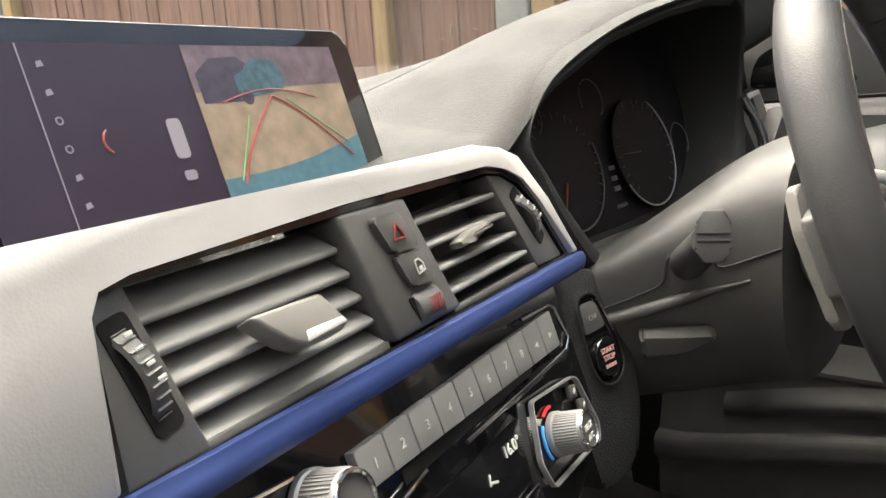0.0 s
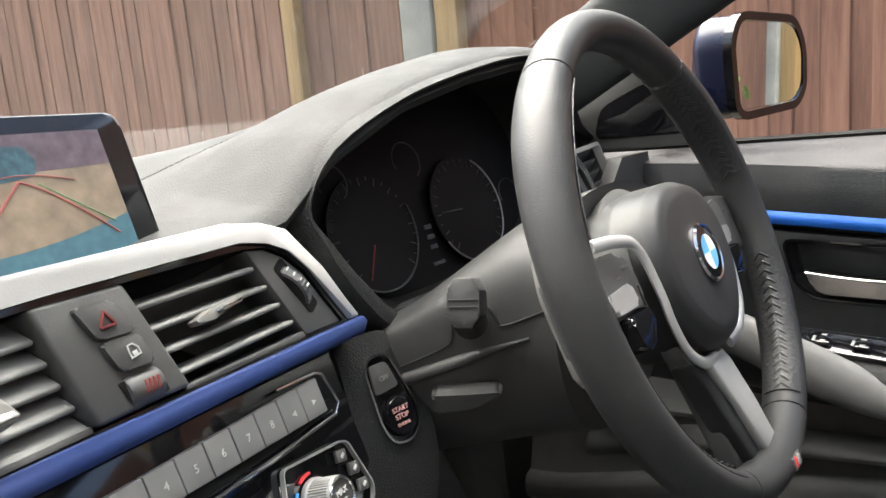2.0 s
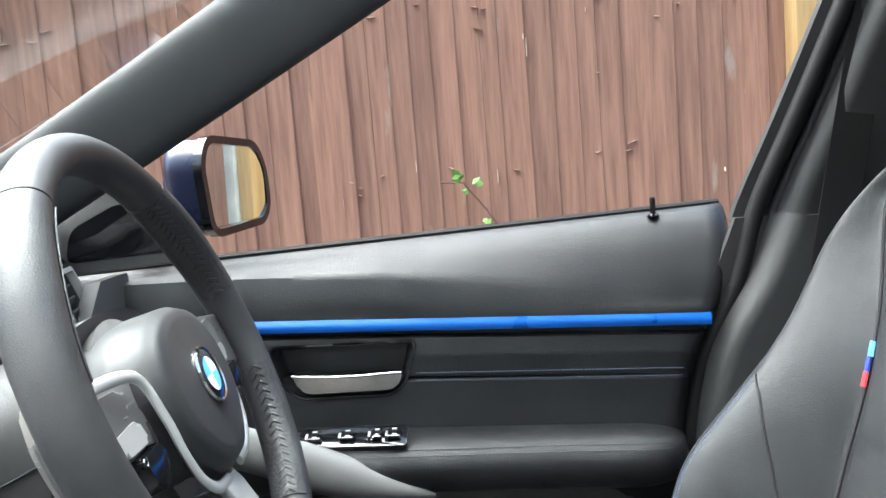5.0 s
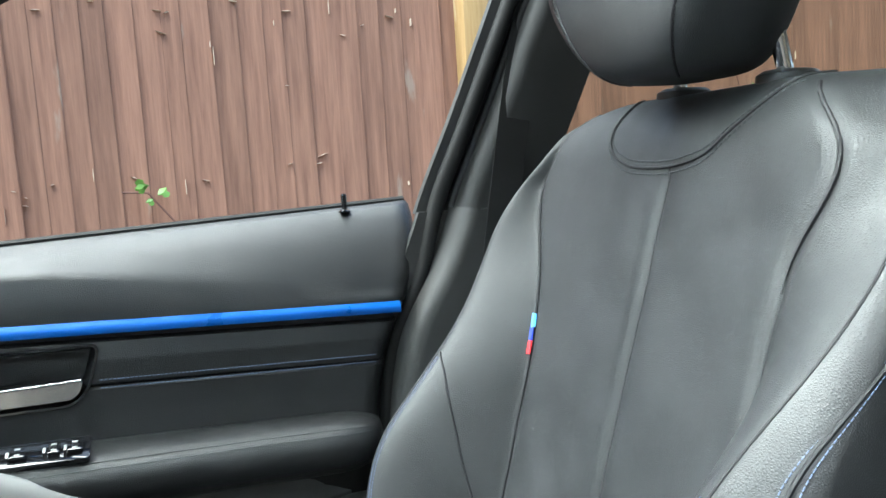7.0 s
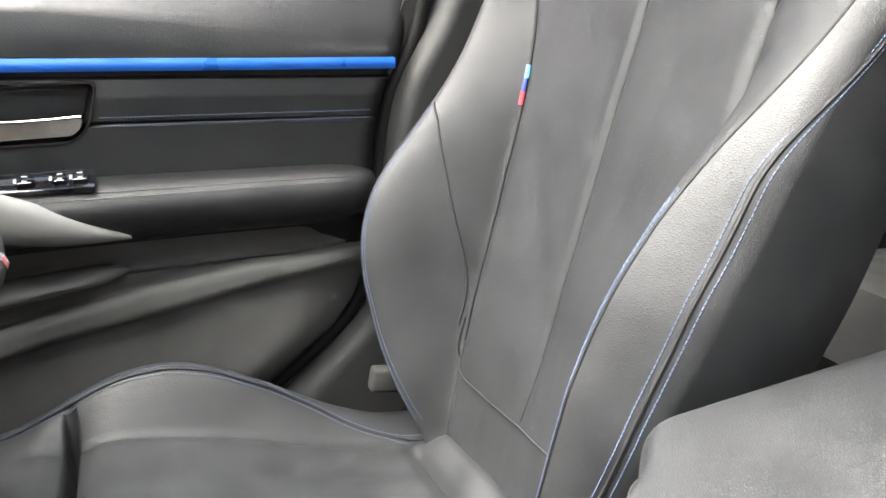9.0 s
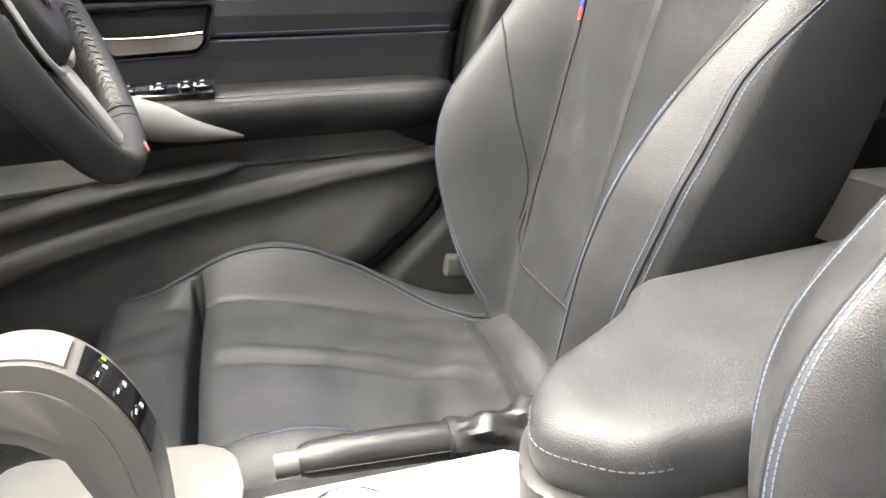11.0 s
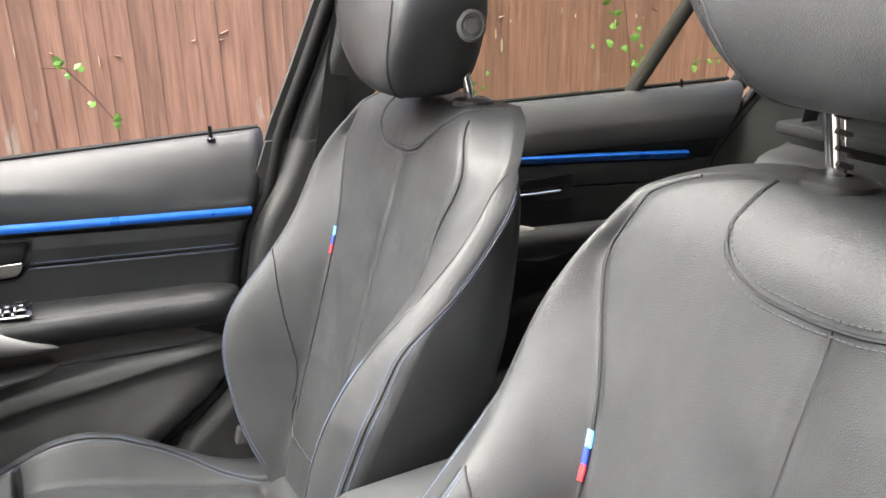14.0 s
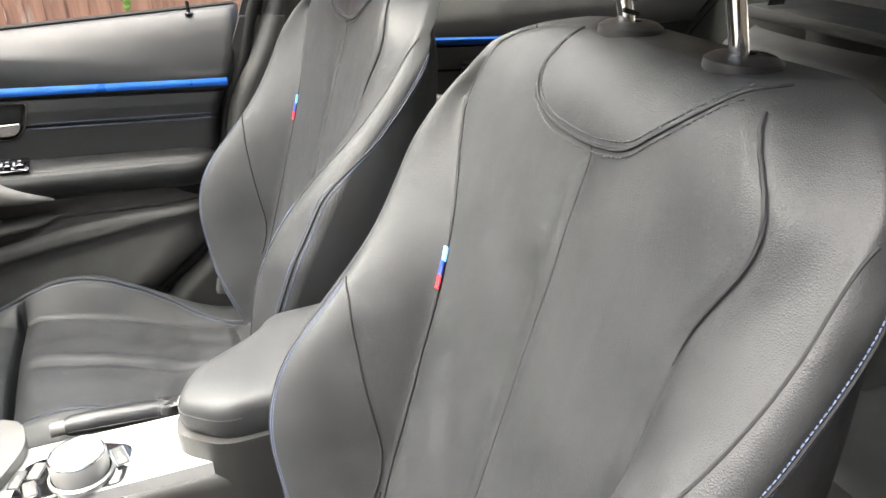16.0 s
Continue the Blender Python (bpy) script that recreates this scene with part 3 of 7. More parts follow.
LIP_Y = ((-0.75, 0.80), (-0.2, 0.762), (0.05, 0.775), (0.13, 0.795), (0.19, 0.795), (0.26, 0.785), (0.36, 0.775), (0.50, 0.78), (0.60, 0.82), (0.75, 0.87))


def top_point(u, v):
    y0 = lin(u, LIP_Y)
    y = y0 + (1.28 - 0.10 * (u / 0.75) ** 2 - y0) * v
    lip, back = lin(u, LIP_Z), lin(u, BACK_Z)
    k = smooth(y0, 1.02, y)
    back = 0.99 + (back - 0.99) * smooth(1.20, 0.97, y)
    z = lip + (back - lip) * k + 0.016 * smooth(0.1, 0.3, u) * math.sin(math.pi * min((y - y0) / 0.22, 1)) - 0.02 * smooth(1.08, 1.28, y)
    z -= 0.010 * (1 - min(v / 0.04, 1)) ** 2
    return (u, y - 0.0, z)


part("dash_top", sheet(top_point, steps(-0.74, 0.74, 120), [0, 0.006, 0.014, 0.025, 0.04] + steps(0.06, 1, 30), 0.010), SOFT, dash, "black grained soft dash top with a stitched seam")
part("stitching", stitches([Vector(top_point(x, 0.40)) for x in steps(-0.1, 0.62, 90)], 0.006, 0.0035, 0.0005, lift=(0, 0, 0.0004)), STITCH_DARK, dash)

# instrument binnacle
BIN_OUT = [(0.160, 0.797, 0.952), (0.19, 0.796, 0.990), (0.26, 0.786, 1.022), (0.342, 0.777, 1.041), (0.42, 0.776, 1.051), (0.475, 0.780, 1.046), (0.515, 0.790, 1.020), (0.535, 0.80, 0.975), (0.530, 0.80, 0.93), (0.500, 0.795, 0.880), (0.44, 0.790, 0.850), (0.38, 0.786, 0.846), (0.30, 0.784, 0.844), (0.238, 0.784, 0.850), (0.196, 0.788, 0.890), (0.172, 0.793, 0.925)]


def loop_smooth(pts, n):
    """A closed smooth line through points."""
    k, out = len(pts), []
    for i in range(k):
        p0, p1, p2, p3 = (Vector(pts[(i + d) % k]) for d in (-1, 0, 1, 2))
        for j in range(n):
            t = j / n
            out.append(0.5 * ((2 * p1) + (p2 - p0) * t + (2 * p0 - 5 * p1 + 4 * p2 - p3) * t * t + (3 * p1 - p0 - 3 * p2 + p3) * t ** 3))
    return out


BIN_LOOP = loop_smooth(BIN_OUT, 4)


def bin_point(k, i):
    p = BIN_LOOP[i]
    c = Vector((0.350, 0, 0.945))
    s = 1 - 0.10 * k
    x, z = c.x + (p.x - c.x) * s, c.z + (p.z - c.z) * s
    y1 = 0.838 + (z - 0.901) * 0.316
    return (x, p.y + (y1 - p.y) * k, z)


HOOD = material("black_hood_lining", (0.012, 0.012, 0.0125), 0.6, grain=0.0003, grain_size=0.0014, kind="leather", var=0.1, spec=0.25)
part("binnacle_wall", sheet(bin_point, steps(0, 1, 6), list(range(len(BIN_LOOP))), close_v=True), HOOD, dash, "dark grained hood round the instruments")


def bin_rim(k, i):
    a = k * math.pi
    p = BIN_LOOP[i]
    c = Vector((0.350, p.y, 0.945))
    d = (p - c).normalized()
    low = smooth(0.97, 0.88, p.z)
    w = 0.006 + 0.026 * low
    return p + d * (w * (1 - math.cos(a)) / 2) + Vector((0, -0.004 - 0.006 * low, 0)) * math.sin(a) + Vector((0, 0.03, 0)) * smooth(0.5, 1, k)


part("binnacle_rim", sheet(bin_rim, steps(0, 1, 8), list(range(len(BIN_LOOP))), close_v=True), SOFT, dash)

cluster = thing("instrument_cluster", (0.375, 0.85, 0.92), "dark round-dial instrument cluster, switched off", "instruments")
CM = frame_of((0.32, 0.834, 0.905), (1, 0, 0), (0, 0.301, 0.954))


def cl(x, z, w=0.0):
    return CM @ Vector((x - 0.32, (z - 0.905) / 0.954, w))


bm = bmesh.new()
bm.faces.new([bm.verts.new(bin_point(1, i)) for i in range(len(BIN_LOOP))])
INK = material("instrument_black", (0.006, 0.006, 0.007), 0.5, spec=0.18)
part("backing", bm, INK, cluster)
DIM = material("dim_dial_print", (0.060, 0.060, 0.064), 0.4)
DIAL_FACE = material("dial_face", (0.010, 0.010, 0.011), 0.5, spec=0.15)
ICON_DIM = material("dim_grey_print", (0.28, 0.27, 0.26), 0.5)
for cx, r in ((0.262, 0.052), (0.398, 0.053)):
    m = Matrix.Translation(cl(cx, 0.912, 0.001)) @ CM.to_3x3().to_4x4()
    part("dial", lathe([(0, 0), (r, 0.0), (r, 0.002), (0, 0.002)], m, 48), DIAL_FACE, cluster)
    part("dial_ring", tube([m @ Vector((r * math.cos(a), r * math.sin(a), 0.003)) for a in steps(radians(-150), radians(60 if cx > 0.3 else 20), 40)], 0.0009, 6), SATIN if cx > 0.3 else DIM, cluster)
    bm = bmesh.new()
    for k in range(25):
        a = radians(225 - k * 270 / 24)
        q = 0.043 if k % 2 == 0 else 0.047
        tube([m @ Vector((q * math.cos(a), q * math.sin(a), 0.003)), m @ Vector((0.050 * math.cos(a), 0.050 * math.sin(a), 0.003))], 0.0005, 4, bm=bm)
    tagged(part("scale_marks", bm, DIM, cluster), kind="stuff")
    a = radians(240 if cx < 0.3 else 178)
    part("needle", tube([m @ Vector((0.012 * math.cos(a), 0.012 * math.sin(a), 0.004)), m @ Vector((0.044 * math.cos(a), 0.044 * math.sin(a), 0.004))], lambda k: 0.0009 - 0.0005 * k, 6), material("red_needle", (0.25, 0.02, 0.015), 0.4) if cx < 0.3 else DIM, cluster)
for cx, cz, r in ((0.472, 0.915, 0.017), (0.330, 0.966, 0.018), (0.232, 0.958, 0.016)):
    m = Matrix.Translation(cl(cx, cz, 0.001)) @ CM.to_3x3().to_4x4()
    part("small_gauge_ring", tube([m @ Vector((r * math.cos(a), r * math.sin(a), 0.003)) for a in steps(radians(-60), radians(200), 24)], 0.0006, 6), DIM, cluster)
for i, (dx, dz) in enumerate(((0, 0), (0, -0.009), (0, -0.018))):
    part("indicator_bar", rbox((0.010, 0.004, 0.001), Matrix.Translation(cl(0.330 + dx, 0.905 + dz, 0.004)) @ CM.to_3x3().to_4x4(), 0.0004), DIM, cluster)
part("readout_bar", rbox((0.017, 0.003, 0.001), Matrix.Translation(cl(0.330, 0.872, 0.004)) @ CM.to_3x3().to_4x4(), 0.0003), DIM, cluster)

# dash body below the top, down to the foot wells
def face_point(u, v):
    x = u
    y = 0.815 - 0.02 * smooth(0.2, -0.3, x)
    z1 = lin(x, ((-0.74, 0.94), (0.13, 0.94), (0.16, 0.852), (0.60, 0.852), (0.66, 0.93)))
    z = z1 - (z1 - 0.65) * v
    return (x, y + 0.03 * math.sin(math.pi * v) * -0.3 + 0.10 * smooth(0.55, 1, v), z)


part("lower_dash", sheet(face_point, steps(-0.74, 0.74, 40), steps(0, 1, 12), 0.02), HARD, dash)

# silver trim that runs over the vents and down their end
TRIM = [(-0.62, 0.050), (-0.30, 0.038), (-0.10, 0.0345), (0.095, 0.0315), (0.128, 0.0265), (0.150, 0.018), (0.172, -0.015), (0.193, -0.057),
        (0.182, -0.056), (0.160, -0.012), (0.146, 0.005), (0.128, 0.0140), (0.104, 0.0175), (-0.033, 0.0200), (-0.150, 0.0205), (-0.164, 0.018), (-0.170, 0.010), (-0.178, -0.043), (-0.40, -0.043), (-0.62, -0.03)]
part("silver_trim", prism(TRIM, -0.025, 0.005, DP, 0.0022, 2), ALU, dash, "finely textured silver trim", 60)
INNER = [(0.160, -0.012), (0.146, 0.005), (0.128, 0.0140), (0.104, 0.0175), (-0.033, 0.0200), (-0.150, 0.0205), (-0.164, 0.018), (-0.170, 0.010), (-0.178, -0.045), (0.0, -0.0505), (0.182, -0.056)]
INNER2 = [(0.156, -0.013), (0.1425, 0.002), (0.126, 0.0105), (0.103, 0.0138), (-0.033, 0.0163), (-0.149, 0.0168), (-0.161, 0.0150), (-0.1665, 0.009), (-0.1745, -0.044), (0.0, -0.0485), (0.176, -0.0545)]
part("vent_surround", ring(INNER, INNER2, -0.03, 0.0015, DP), GLOSS, dash, "thin gloss black surround")
part("vent_backing", prism([(-0.19, -0.06), (0.185, -0.065), (0.15, 0.02), (-0.17, 0.025)], -0.045, -0.040, DP), RUBBER, dash)
part("vent_cheek", prism([(-0.1665, 0.0155), (-0.1500, 0.0165), (-0.1395, -0.0455), (-0.1745, -0.0445)][::-1], -0.04, -0.0005, DP, 0.0015), HARD, dash)
part("vent_cheek", prism([(0.111, 0.0125), (0.127, 0.0095), (0.1425, 0.001), (0.156, -0.014), (0.176, -0.0545), (0.137, -0.0525)][::-1], -0.04, -0.0005, DP, 0.0015), HARD, dash)
part("vent_ledge", prism([(-0.140, -0.0425), (-0.030, -0.0445), (-0.030, -0.0495), (-0.141, -0.0475)][::-1], -0.035, -0.001, DP, 0.001), HARD, dash)
part("vent_ledge", prism([(0.030, -0.0470), (0.136, -0.0490), (0.137, -0.0535), (0.030, -0.0500)][::-1], -0.035, -0.001, DP, 0.001), HARD, dash)
part("centre_block", prism([(-0.042, 0.0165), (0.0125, 0.0150), (0.0300, -0.0475), (-0.0290, -0.0465)][::-1], -0.04, 0.004, DP, 0.0025, 3), HARD, dash, "matt black block of switches between the vents")


SLAT = material("charcoal_vent_plastic", (0.20, 0.198, 0.194), 0.48, grain=0.0001, grain_size=0.001, var=0.08)


def slat(u0, u1, v0, v1, lean, mat=SLAT, chord=0.021, thick=0.0036):
    """One vent blade from (u0, v0) to (u1, v1)."""
    a, b = Vector((u0, v0, -0.011)), Vector((u1, v1, -0.011))
    d = (b - a).normalized()
    n = Vector((0, -math.sin(lean), math.cos(lean)))
    n = (n - d * n.dot(d)).normalized()
    w = d.cross(n)
    m = Matrix(((d.x, n.x, w.x, (a.x + b.x) / 2), (d.y, n.y, w.y, (a.y + b.y) / 2), (d.z, n.z, w.z, (a.z + b.z) / 2), (0, 0, 0, 1)))
    return part("vent_slat", rbox(((b - a).length, chord, thick), DP @ m, 0.0017, 3), mat, dash)


for k in range(5):
    v = 0.0085 - 0.0118 * k
    slat(-0.150 + 0.0018 * k, -0.040 + 0.0024 * k, v, v - 0.001, radians(38))
for k in range(4):
    v = 0.0020 - 0.0136 * k
    slat(0.015 + 0.0040 * k, 0.114 + 0.0056 * k, v, v - 0.001, radians(7), SLAT, 0.020, 0.0034)

TAB = material("warm_dark_grey_plastic", (0.17, 0.165, 0.155), 0.4)
part("vent_tab", prism([(-0.113, -0.0105), (-0.074, -0.0125), (-0.0665, -0.0275), (-0.0715, -0.0300), (-0.0940, -0.0290), (-0.101, -0.0245)][::-1], -0.004, 0.007, DP @ pose(0, 0, 0, -12, 0, 0), 0.0018, 3), TAB, dash, "grey sliding vent tab")
part("vent_tab_tip", prism([(-0.0915, -0.0238), (-0.0700, -0.0248), (-0.0680, -0.0278), (-0.0930, -0.0282)][::-1], 0.003, 0.0078, DP @ pose(0, 0, 0, -12, 0, 0), 0.0008), ALU, dash, "bright silver tip")
part("vent_tab", prism([(0.048, -0.0165), (0.060, -0.0135), (0.084, -0.0125), (0.088, -0.0155), (0.062, -0.0200), (0.050, -0.0200)][::-1], -0.004, 0.005, DP, 0.0012), TAB, dash)
part("vent_tab_tip", prism([(0.063, -0.0150), (0.087, -0.0138), (0.086, -0.0162), (0.064, -0.0178)][::-1], 0.003, 0.0062, DP, 0.0006), CHROME, dash)


def thumbwheel(u, v, lean):
    """A ribbed vent wheel that stands out of its slot, with a pale scale."""
    m = DP @ pose(u, v, -0.014, 0, 0, lean) @ pose(0, 0, 0, 0, 90, 0)
    part("wheel_slot", prism(rounded([(-0.006, -0.021), (0.006, -0.021), (0.006, 0.021), (-0.006, 0.021)], 0.003), -0.0018, 0.0002, DP @ pose(u, v, 0, 0, 0, lean)), RUBBER, dash)
    w = part("thumbwheel", lathe([(0.019, -0.004), (0.0205, -0.003), (0.0205, 0.003), (0.019, 0.004)], m, 40), HARD, dash)
    bm = bmesh.new()
    for k in range(30):
        a = k * math.tau / 30
        tube([m @ Vector((0.0207 * math.cos(a), 0.0207 * math.sin(a), -0.003)), m @ Vector((0.0207 * math.cos(a), 0.0207 * math.sin(a), 0.003))], 0.0006, 4, bm=bm)
    tagged(part("ribs", bm, HARD, w), kind="stuff")
    for k in range(4):
        part("scale_mark", rbox((0.0034, 0.0014, 0.0006), DP @ pose(u, v, 0, 0, 0, lean) @ pose(0.0005, 0.014 - 0.0055 * k, 0.0035 + 0.0016 * k, 0, 0, 0), 0.0002), ICON, w)


thumbwheel(-0.1555, -0.0130, 10)
thumbwheel(0.1440, -0.0200, 28)

# switches
part("hazard_button", prism(rounded([(-0.0235, 0.0105), (-0.0160, -0.0085), (0.0075, -0.0095), (-0.0010, 0.0095)], 0.004), 0.003, 0.0078, DP, 0.0014), HARD, dash)
for a in (30, 150, 270):
    part("hazard_triangle", rbox((0.0092, 0.0012, 0.0010), DP @ pose(-0.0085, -0.0005, 0.0084, 0, 0, a) @ pose(0, 0, 0, 0, 0, 0) @ pose(0.0026, 0, 0, 0, 0, 90), 0.0003), RED_PRINT, dash, "red hazard triangle")
part("lock_button", prism(rounded([(-0.0155, -0.0100), (-0.0095, -0.0270), (0.0125, -0.0275), (0.0080, -0.0108)], 0.004), 0.003, 0.0072, DP, 0.0014), HARD, dash)
lm = DP @ pose(0.0005, -0.0190, 0.0075, 0, 0, 8)
part("lock_sign", ring([(-0.0035, -0.003), (0.0035, -0.003), (0.0035, 0.001), (0.001, 0.0042), (-0.0028, 0.0042), (-0.0035, 0.001)], [(-0.0027, -0.0022), (0.0027, -0.0022), (0.0027, 0.0008), (0.0005, 0.0034), (-0.0021, 0.0034), (-0.0027, 0.0008)], 0, 0.0005, lm), ICON, dash)
part("lock_sign", rbox((0.003, 0.0024, 0.0006), lm @ pose(0, -0.001, 0.0003), 0.0002), ICON, dash)
part("temperature_roller_slot", prism(rounded([(-0.0130, -0.0310), (-0.0085, -0.0445), (0.0150, -0.0450), (0.0125, -0.0312)], 0.002), 0.0035, 0.0048, DP), RUBBER, dash)
part("temperature_roller", lathe([(0.0, -0.0105), (0.0085, -0.0105), (0.0095, -0.009), (0.0095, 0.009), (0.0085, 0.0105), (0, 0.0105)], DP @ pose(0.0015, -0.0378, -0.001, 0, 0, 0) @ pose(0, 0, 0, 0, 90, 0), 24), HARD, dash)
for k in range(4):
    part("red_mark", rbox((0.0016, 0.007, 0.0006), DP @ pose(-0.0005 + 0.0026 * k, -0.0378, 0.0083, 0, 0, -14), 0.0002), RED_PRINT, dash)

# blue strip
STRIP = [(-0.62, -0.0335), (-0.178, -0.0440), (0.193, -0.0570), (0.196, -0.0625), (0.188, -0.0690), (0.02, -0.0625), (-0.178, -0.0565), (-0.62, -0.0450)]
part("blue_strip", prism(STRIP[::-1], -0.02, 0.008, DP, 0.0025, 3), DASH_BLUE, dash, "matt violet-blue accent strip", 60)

# centre stack
stack = thing("centre_stack", (0.0, 0.72, 0.8), "gloss black radio and climate panel with grey buttons", "control panel")
part("stack_panel", prism([(-0.21, -0.055), (0.156, -0.068), (0.156, -0.150), (0.118, -0.182), (-0.21, -0.30)][::-1], -0.03, -0.004, DP, 0.002), GLOSS, stack)
part("glove_panel", prism([(-0.62, -0.045), (-0.20, -0.055), (-0.20, -0.25), (-0.62, -0.22)][::-1], -0.06, -0.010, DP, 0.006), SOFT, dash)
BTN = material("grey_button_plastic", (0.19, 0.19, 0.19), 0.4, var=0.05)
N0, STEP = -0.0790, 0.0207
for k in range(10):
    u = N0 + STEP * k
    b = part("radio_button", prism([(u + 0.0004, -0.0945 - 0.0008 * k), (u + STEP - 0.0004, -0.0953 - 0.0008 * k), (u + STEP - 0.0008, -0.0768 - 0.0003 * k), (u, -0.0765 - 0.0003 * k)], -0.006, 0.0012, DP, 0.0008), BTN, stack)
    if k < 8:
        words("number", str(k + 1), 0.0066, DP @ pose(u + STEP * 0.5, -0.0862 - 0.0006 * k, 0.0014, 0, 0, -3), ICON, b)
    else:
        s = 1 if k == 9 else -1
        c = u + STEP * 0.5
        part("arrow", prism([(c - 0.0018 * s, -0.0905), (c + 0.0022 * s, -0.0922), (c - 0.0018 * s, -0.0942)][::-s], 0.001, 0.0016, DP), ICON, b)
part("radio_trim", tube([DP @ Vector(p) for p in ((0.090, -0.0740, 0.0005), (0.1275, -0.0765, 0.001), (0.1340, -0.0795, 0.001), (0.1400, -0.1010, 0.001), (0.1345, -0.1075, 0.001), (0.075, -0.1085, 0.0005), (0.0, -0.1085, -0.0005))], 0.0012, 8), CHROME, stack, "thin chrome line")
part("radio_trim", tube([DP @ Vector(p) for p in ((-0.155, -0.0655, 0.0), (-0.125, -0.0690, 0.0005), (-0.112, -0.0705, 0.0))], 0.0010, 8), CHROME, stack, "thin chrome line")
part("eject_button", prism([(0.108, -0.1045), (0.1325, -0.1045), (0.1350, -0.0965), (0.106, -0.0965)], -0.006, 0.0004, DP, 0.0008), GLOSS, stack)
part("eject_sign", prism([(0.1225, -0.1010), (0.1265, -0.1010), (0.1245, -0.0985)], 0.0004, 0.0009, DP), ICON, stack)
part("disc_slot", prism([(-0.05, -0.1055), (0.088, -0.1060), (0.095, -0.0995), (-0.05, -0.0985)], -0.005, -0.0032, DP), RUBBER, stack)
part("chrome_lip", rbox((0.050, 0.0022, 0.003), DP @ pose(0.068, -0.1095, 0.0, 0, 0, -0.5), 0.001), CHROME, stack)
part("chrome_lip", rbox((0.030, 0.0022, 0.003), DP @ pose(-0.052, -0.1065, 0.0, 0, 0, 8), 0.001), CHROME, stack)


def knob(u, v, r, label, sign):
    """A ribbed turning knob with a chrome edge and a dark face."""
    m = DP @ pose(u, v, -0.003)
    k = part("knob", lathe([(r * 1.12, 0), (r * 1.12, 0.003), (r, 0.004), (r * 0.96, 0.020), (r * 0.90, 0.022), (r * 0.86, 0.0215)], m, 48), SATIN, stack, label)
    bm = bmesh.new()
    for j in range(44):
        a = j * math.tau / 44
        tube([m @ Vector((r * 1.005 * math.cos(a), r * 1.005 * math.sin(a), 0.004)), m @ Vector((r * 0.965 * math.cos(a), r * 0.965 * math.sin(a), 0.019))], 0.0006, 4, bm=bm)
    tagged(part("ribs", bm, SATIN, k), kind="stuff")
    part("knob_edge", tube([m @ Vector((r * 0.88 * math.cos(a), r * 0.88 * math.sin(a), 0.0215)) for a in [j * math.tau / 40 for j in range(40)]], 0.0011, 6, True), CHROME, k)
    part("knob_face", lathe([(r * 0.86, 0.0205), (r * 0.3, 0.0212), (0, 0.0212)], m, 32), HARD, k)
    return k, m


kn, km = knob(-0.104, -0.085, 0.0122, "ribbed silver volume knob", "")
kn, km = knob(0.092, -0.146, 0.0120, "ribbed silver climate knob", "")
words("knob_print", "MAX", 0.0050, km @ pose(0, 0.002, 0.0216), ICON, kn)
words("knob_print", "A/C", 0.0045, km @ pose(0, -0.004, 0.0216), ICON, kn)
CL = [(0.072, -0.1170), (0.060, -0.1500), (0.066, -0.1680), (0.140, -0.1720), (0.146, -0.1620), (0.136, -0.1275), (0.130, -0.1240)]
part("climate_frame", ring(rounded(CL, 0.004), rounded(grown(CL, -0.0013), 0.004), -0.003, 0.0004, DP), SATIN, stack, "silver frame")
part("blue_arc", tube([DP @ Vector((0.092 + 0.0165 * math.cos(a), -0.146 + 0.0165 * math.sin(a), -0.003)) for a in steps(radians(140), radians(215), 12)], 0.0011, 6), material("cold_blue_print", (0.05, 0.3, 0.7), 0.4), stack)
part("red_arc", tube([DP @ Vector((0.092 + 0.0165 * math.cos(a), -0.146 + 0.0165 * math.sin(a), -0.003)) for a in steps(radians(80), radians(120), 8)], 0.0011, 6), RED, stack)
for k, (u, v) in enumerate(((0.126, -0.1330), (0.1335, -0.1450), (0.1365, -0.1580))):
    part("climate_button", rbox((0.010, 0.008, 0.003), DP @ pose(u, v, -0.002, 0, 0, -12), 0.0008), HARD, stack)
    part("sign_bar", rbox((0.004, 0.0022, 0.0006), DP @ pose(u, v, 0.0, 0, 0, 30), 0.0002), ICON, stack)
GLOW = glow("pale_display_glow", (0.42, 0.43, 0.40), 0.12)
part("display_window", prism([(-0.045, -0.1200), (0.056, -0.1200), (0.050, -0.1540), (-0.045, -0.1540)][::-1], -0.006, -0.0032, DP), GLOSS, stack)
words("readout", "16.0\u00b0", 0.0090, DP @ pose(0.040, -0.1300, -0.0026, 0, 0, -2), GLOW, stack)
part("readout_sign", rbox((0.008, 0.0014, 0.0006), DP @ pose(0.014, -0.1370, -0.0028, 0, 0, -20), 0.0002), GLOW, stack)
part("readout_sign", rbox((0.0014, 0.006, 0.0006), DP @ pose(0.011, -0.1345, -0.0028, 0, 0, -20), 0.0002), GLOW, stack)
for k in range(4):
    part("readout_dot", rbox((0.005, 0.0012, 0.0006), DP @ pose(-0.022 + 0.009 * k, -0.1450, -0.0028), 0.0002), GLOW, stack)
for k in range(4):
    b = part("climate_key", rbox((0.027, 0.013, 0.004), DP @ pose(-0.050 + 0.030 * k, -0.1650, -0.003), 0.001), GLOSS, stack)
    part("sign_bar", rbox((0.006, 0.0024, 0.0006), DP @ pose(-0.050 + 0.030 * k, -0.1645, -0.0008, 0, 0, 20), 0.0002), ICON, b)
    part("chrome_lip", rbox((0.026, 0.0014, 0.002), DP @ pose(-0.050 + 0.030 * k, -0.1575, -0.002), 0.0005), CHROME, b)

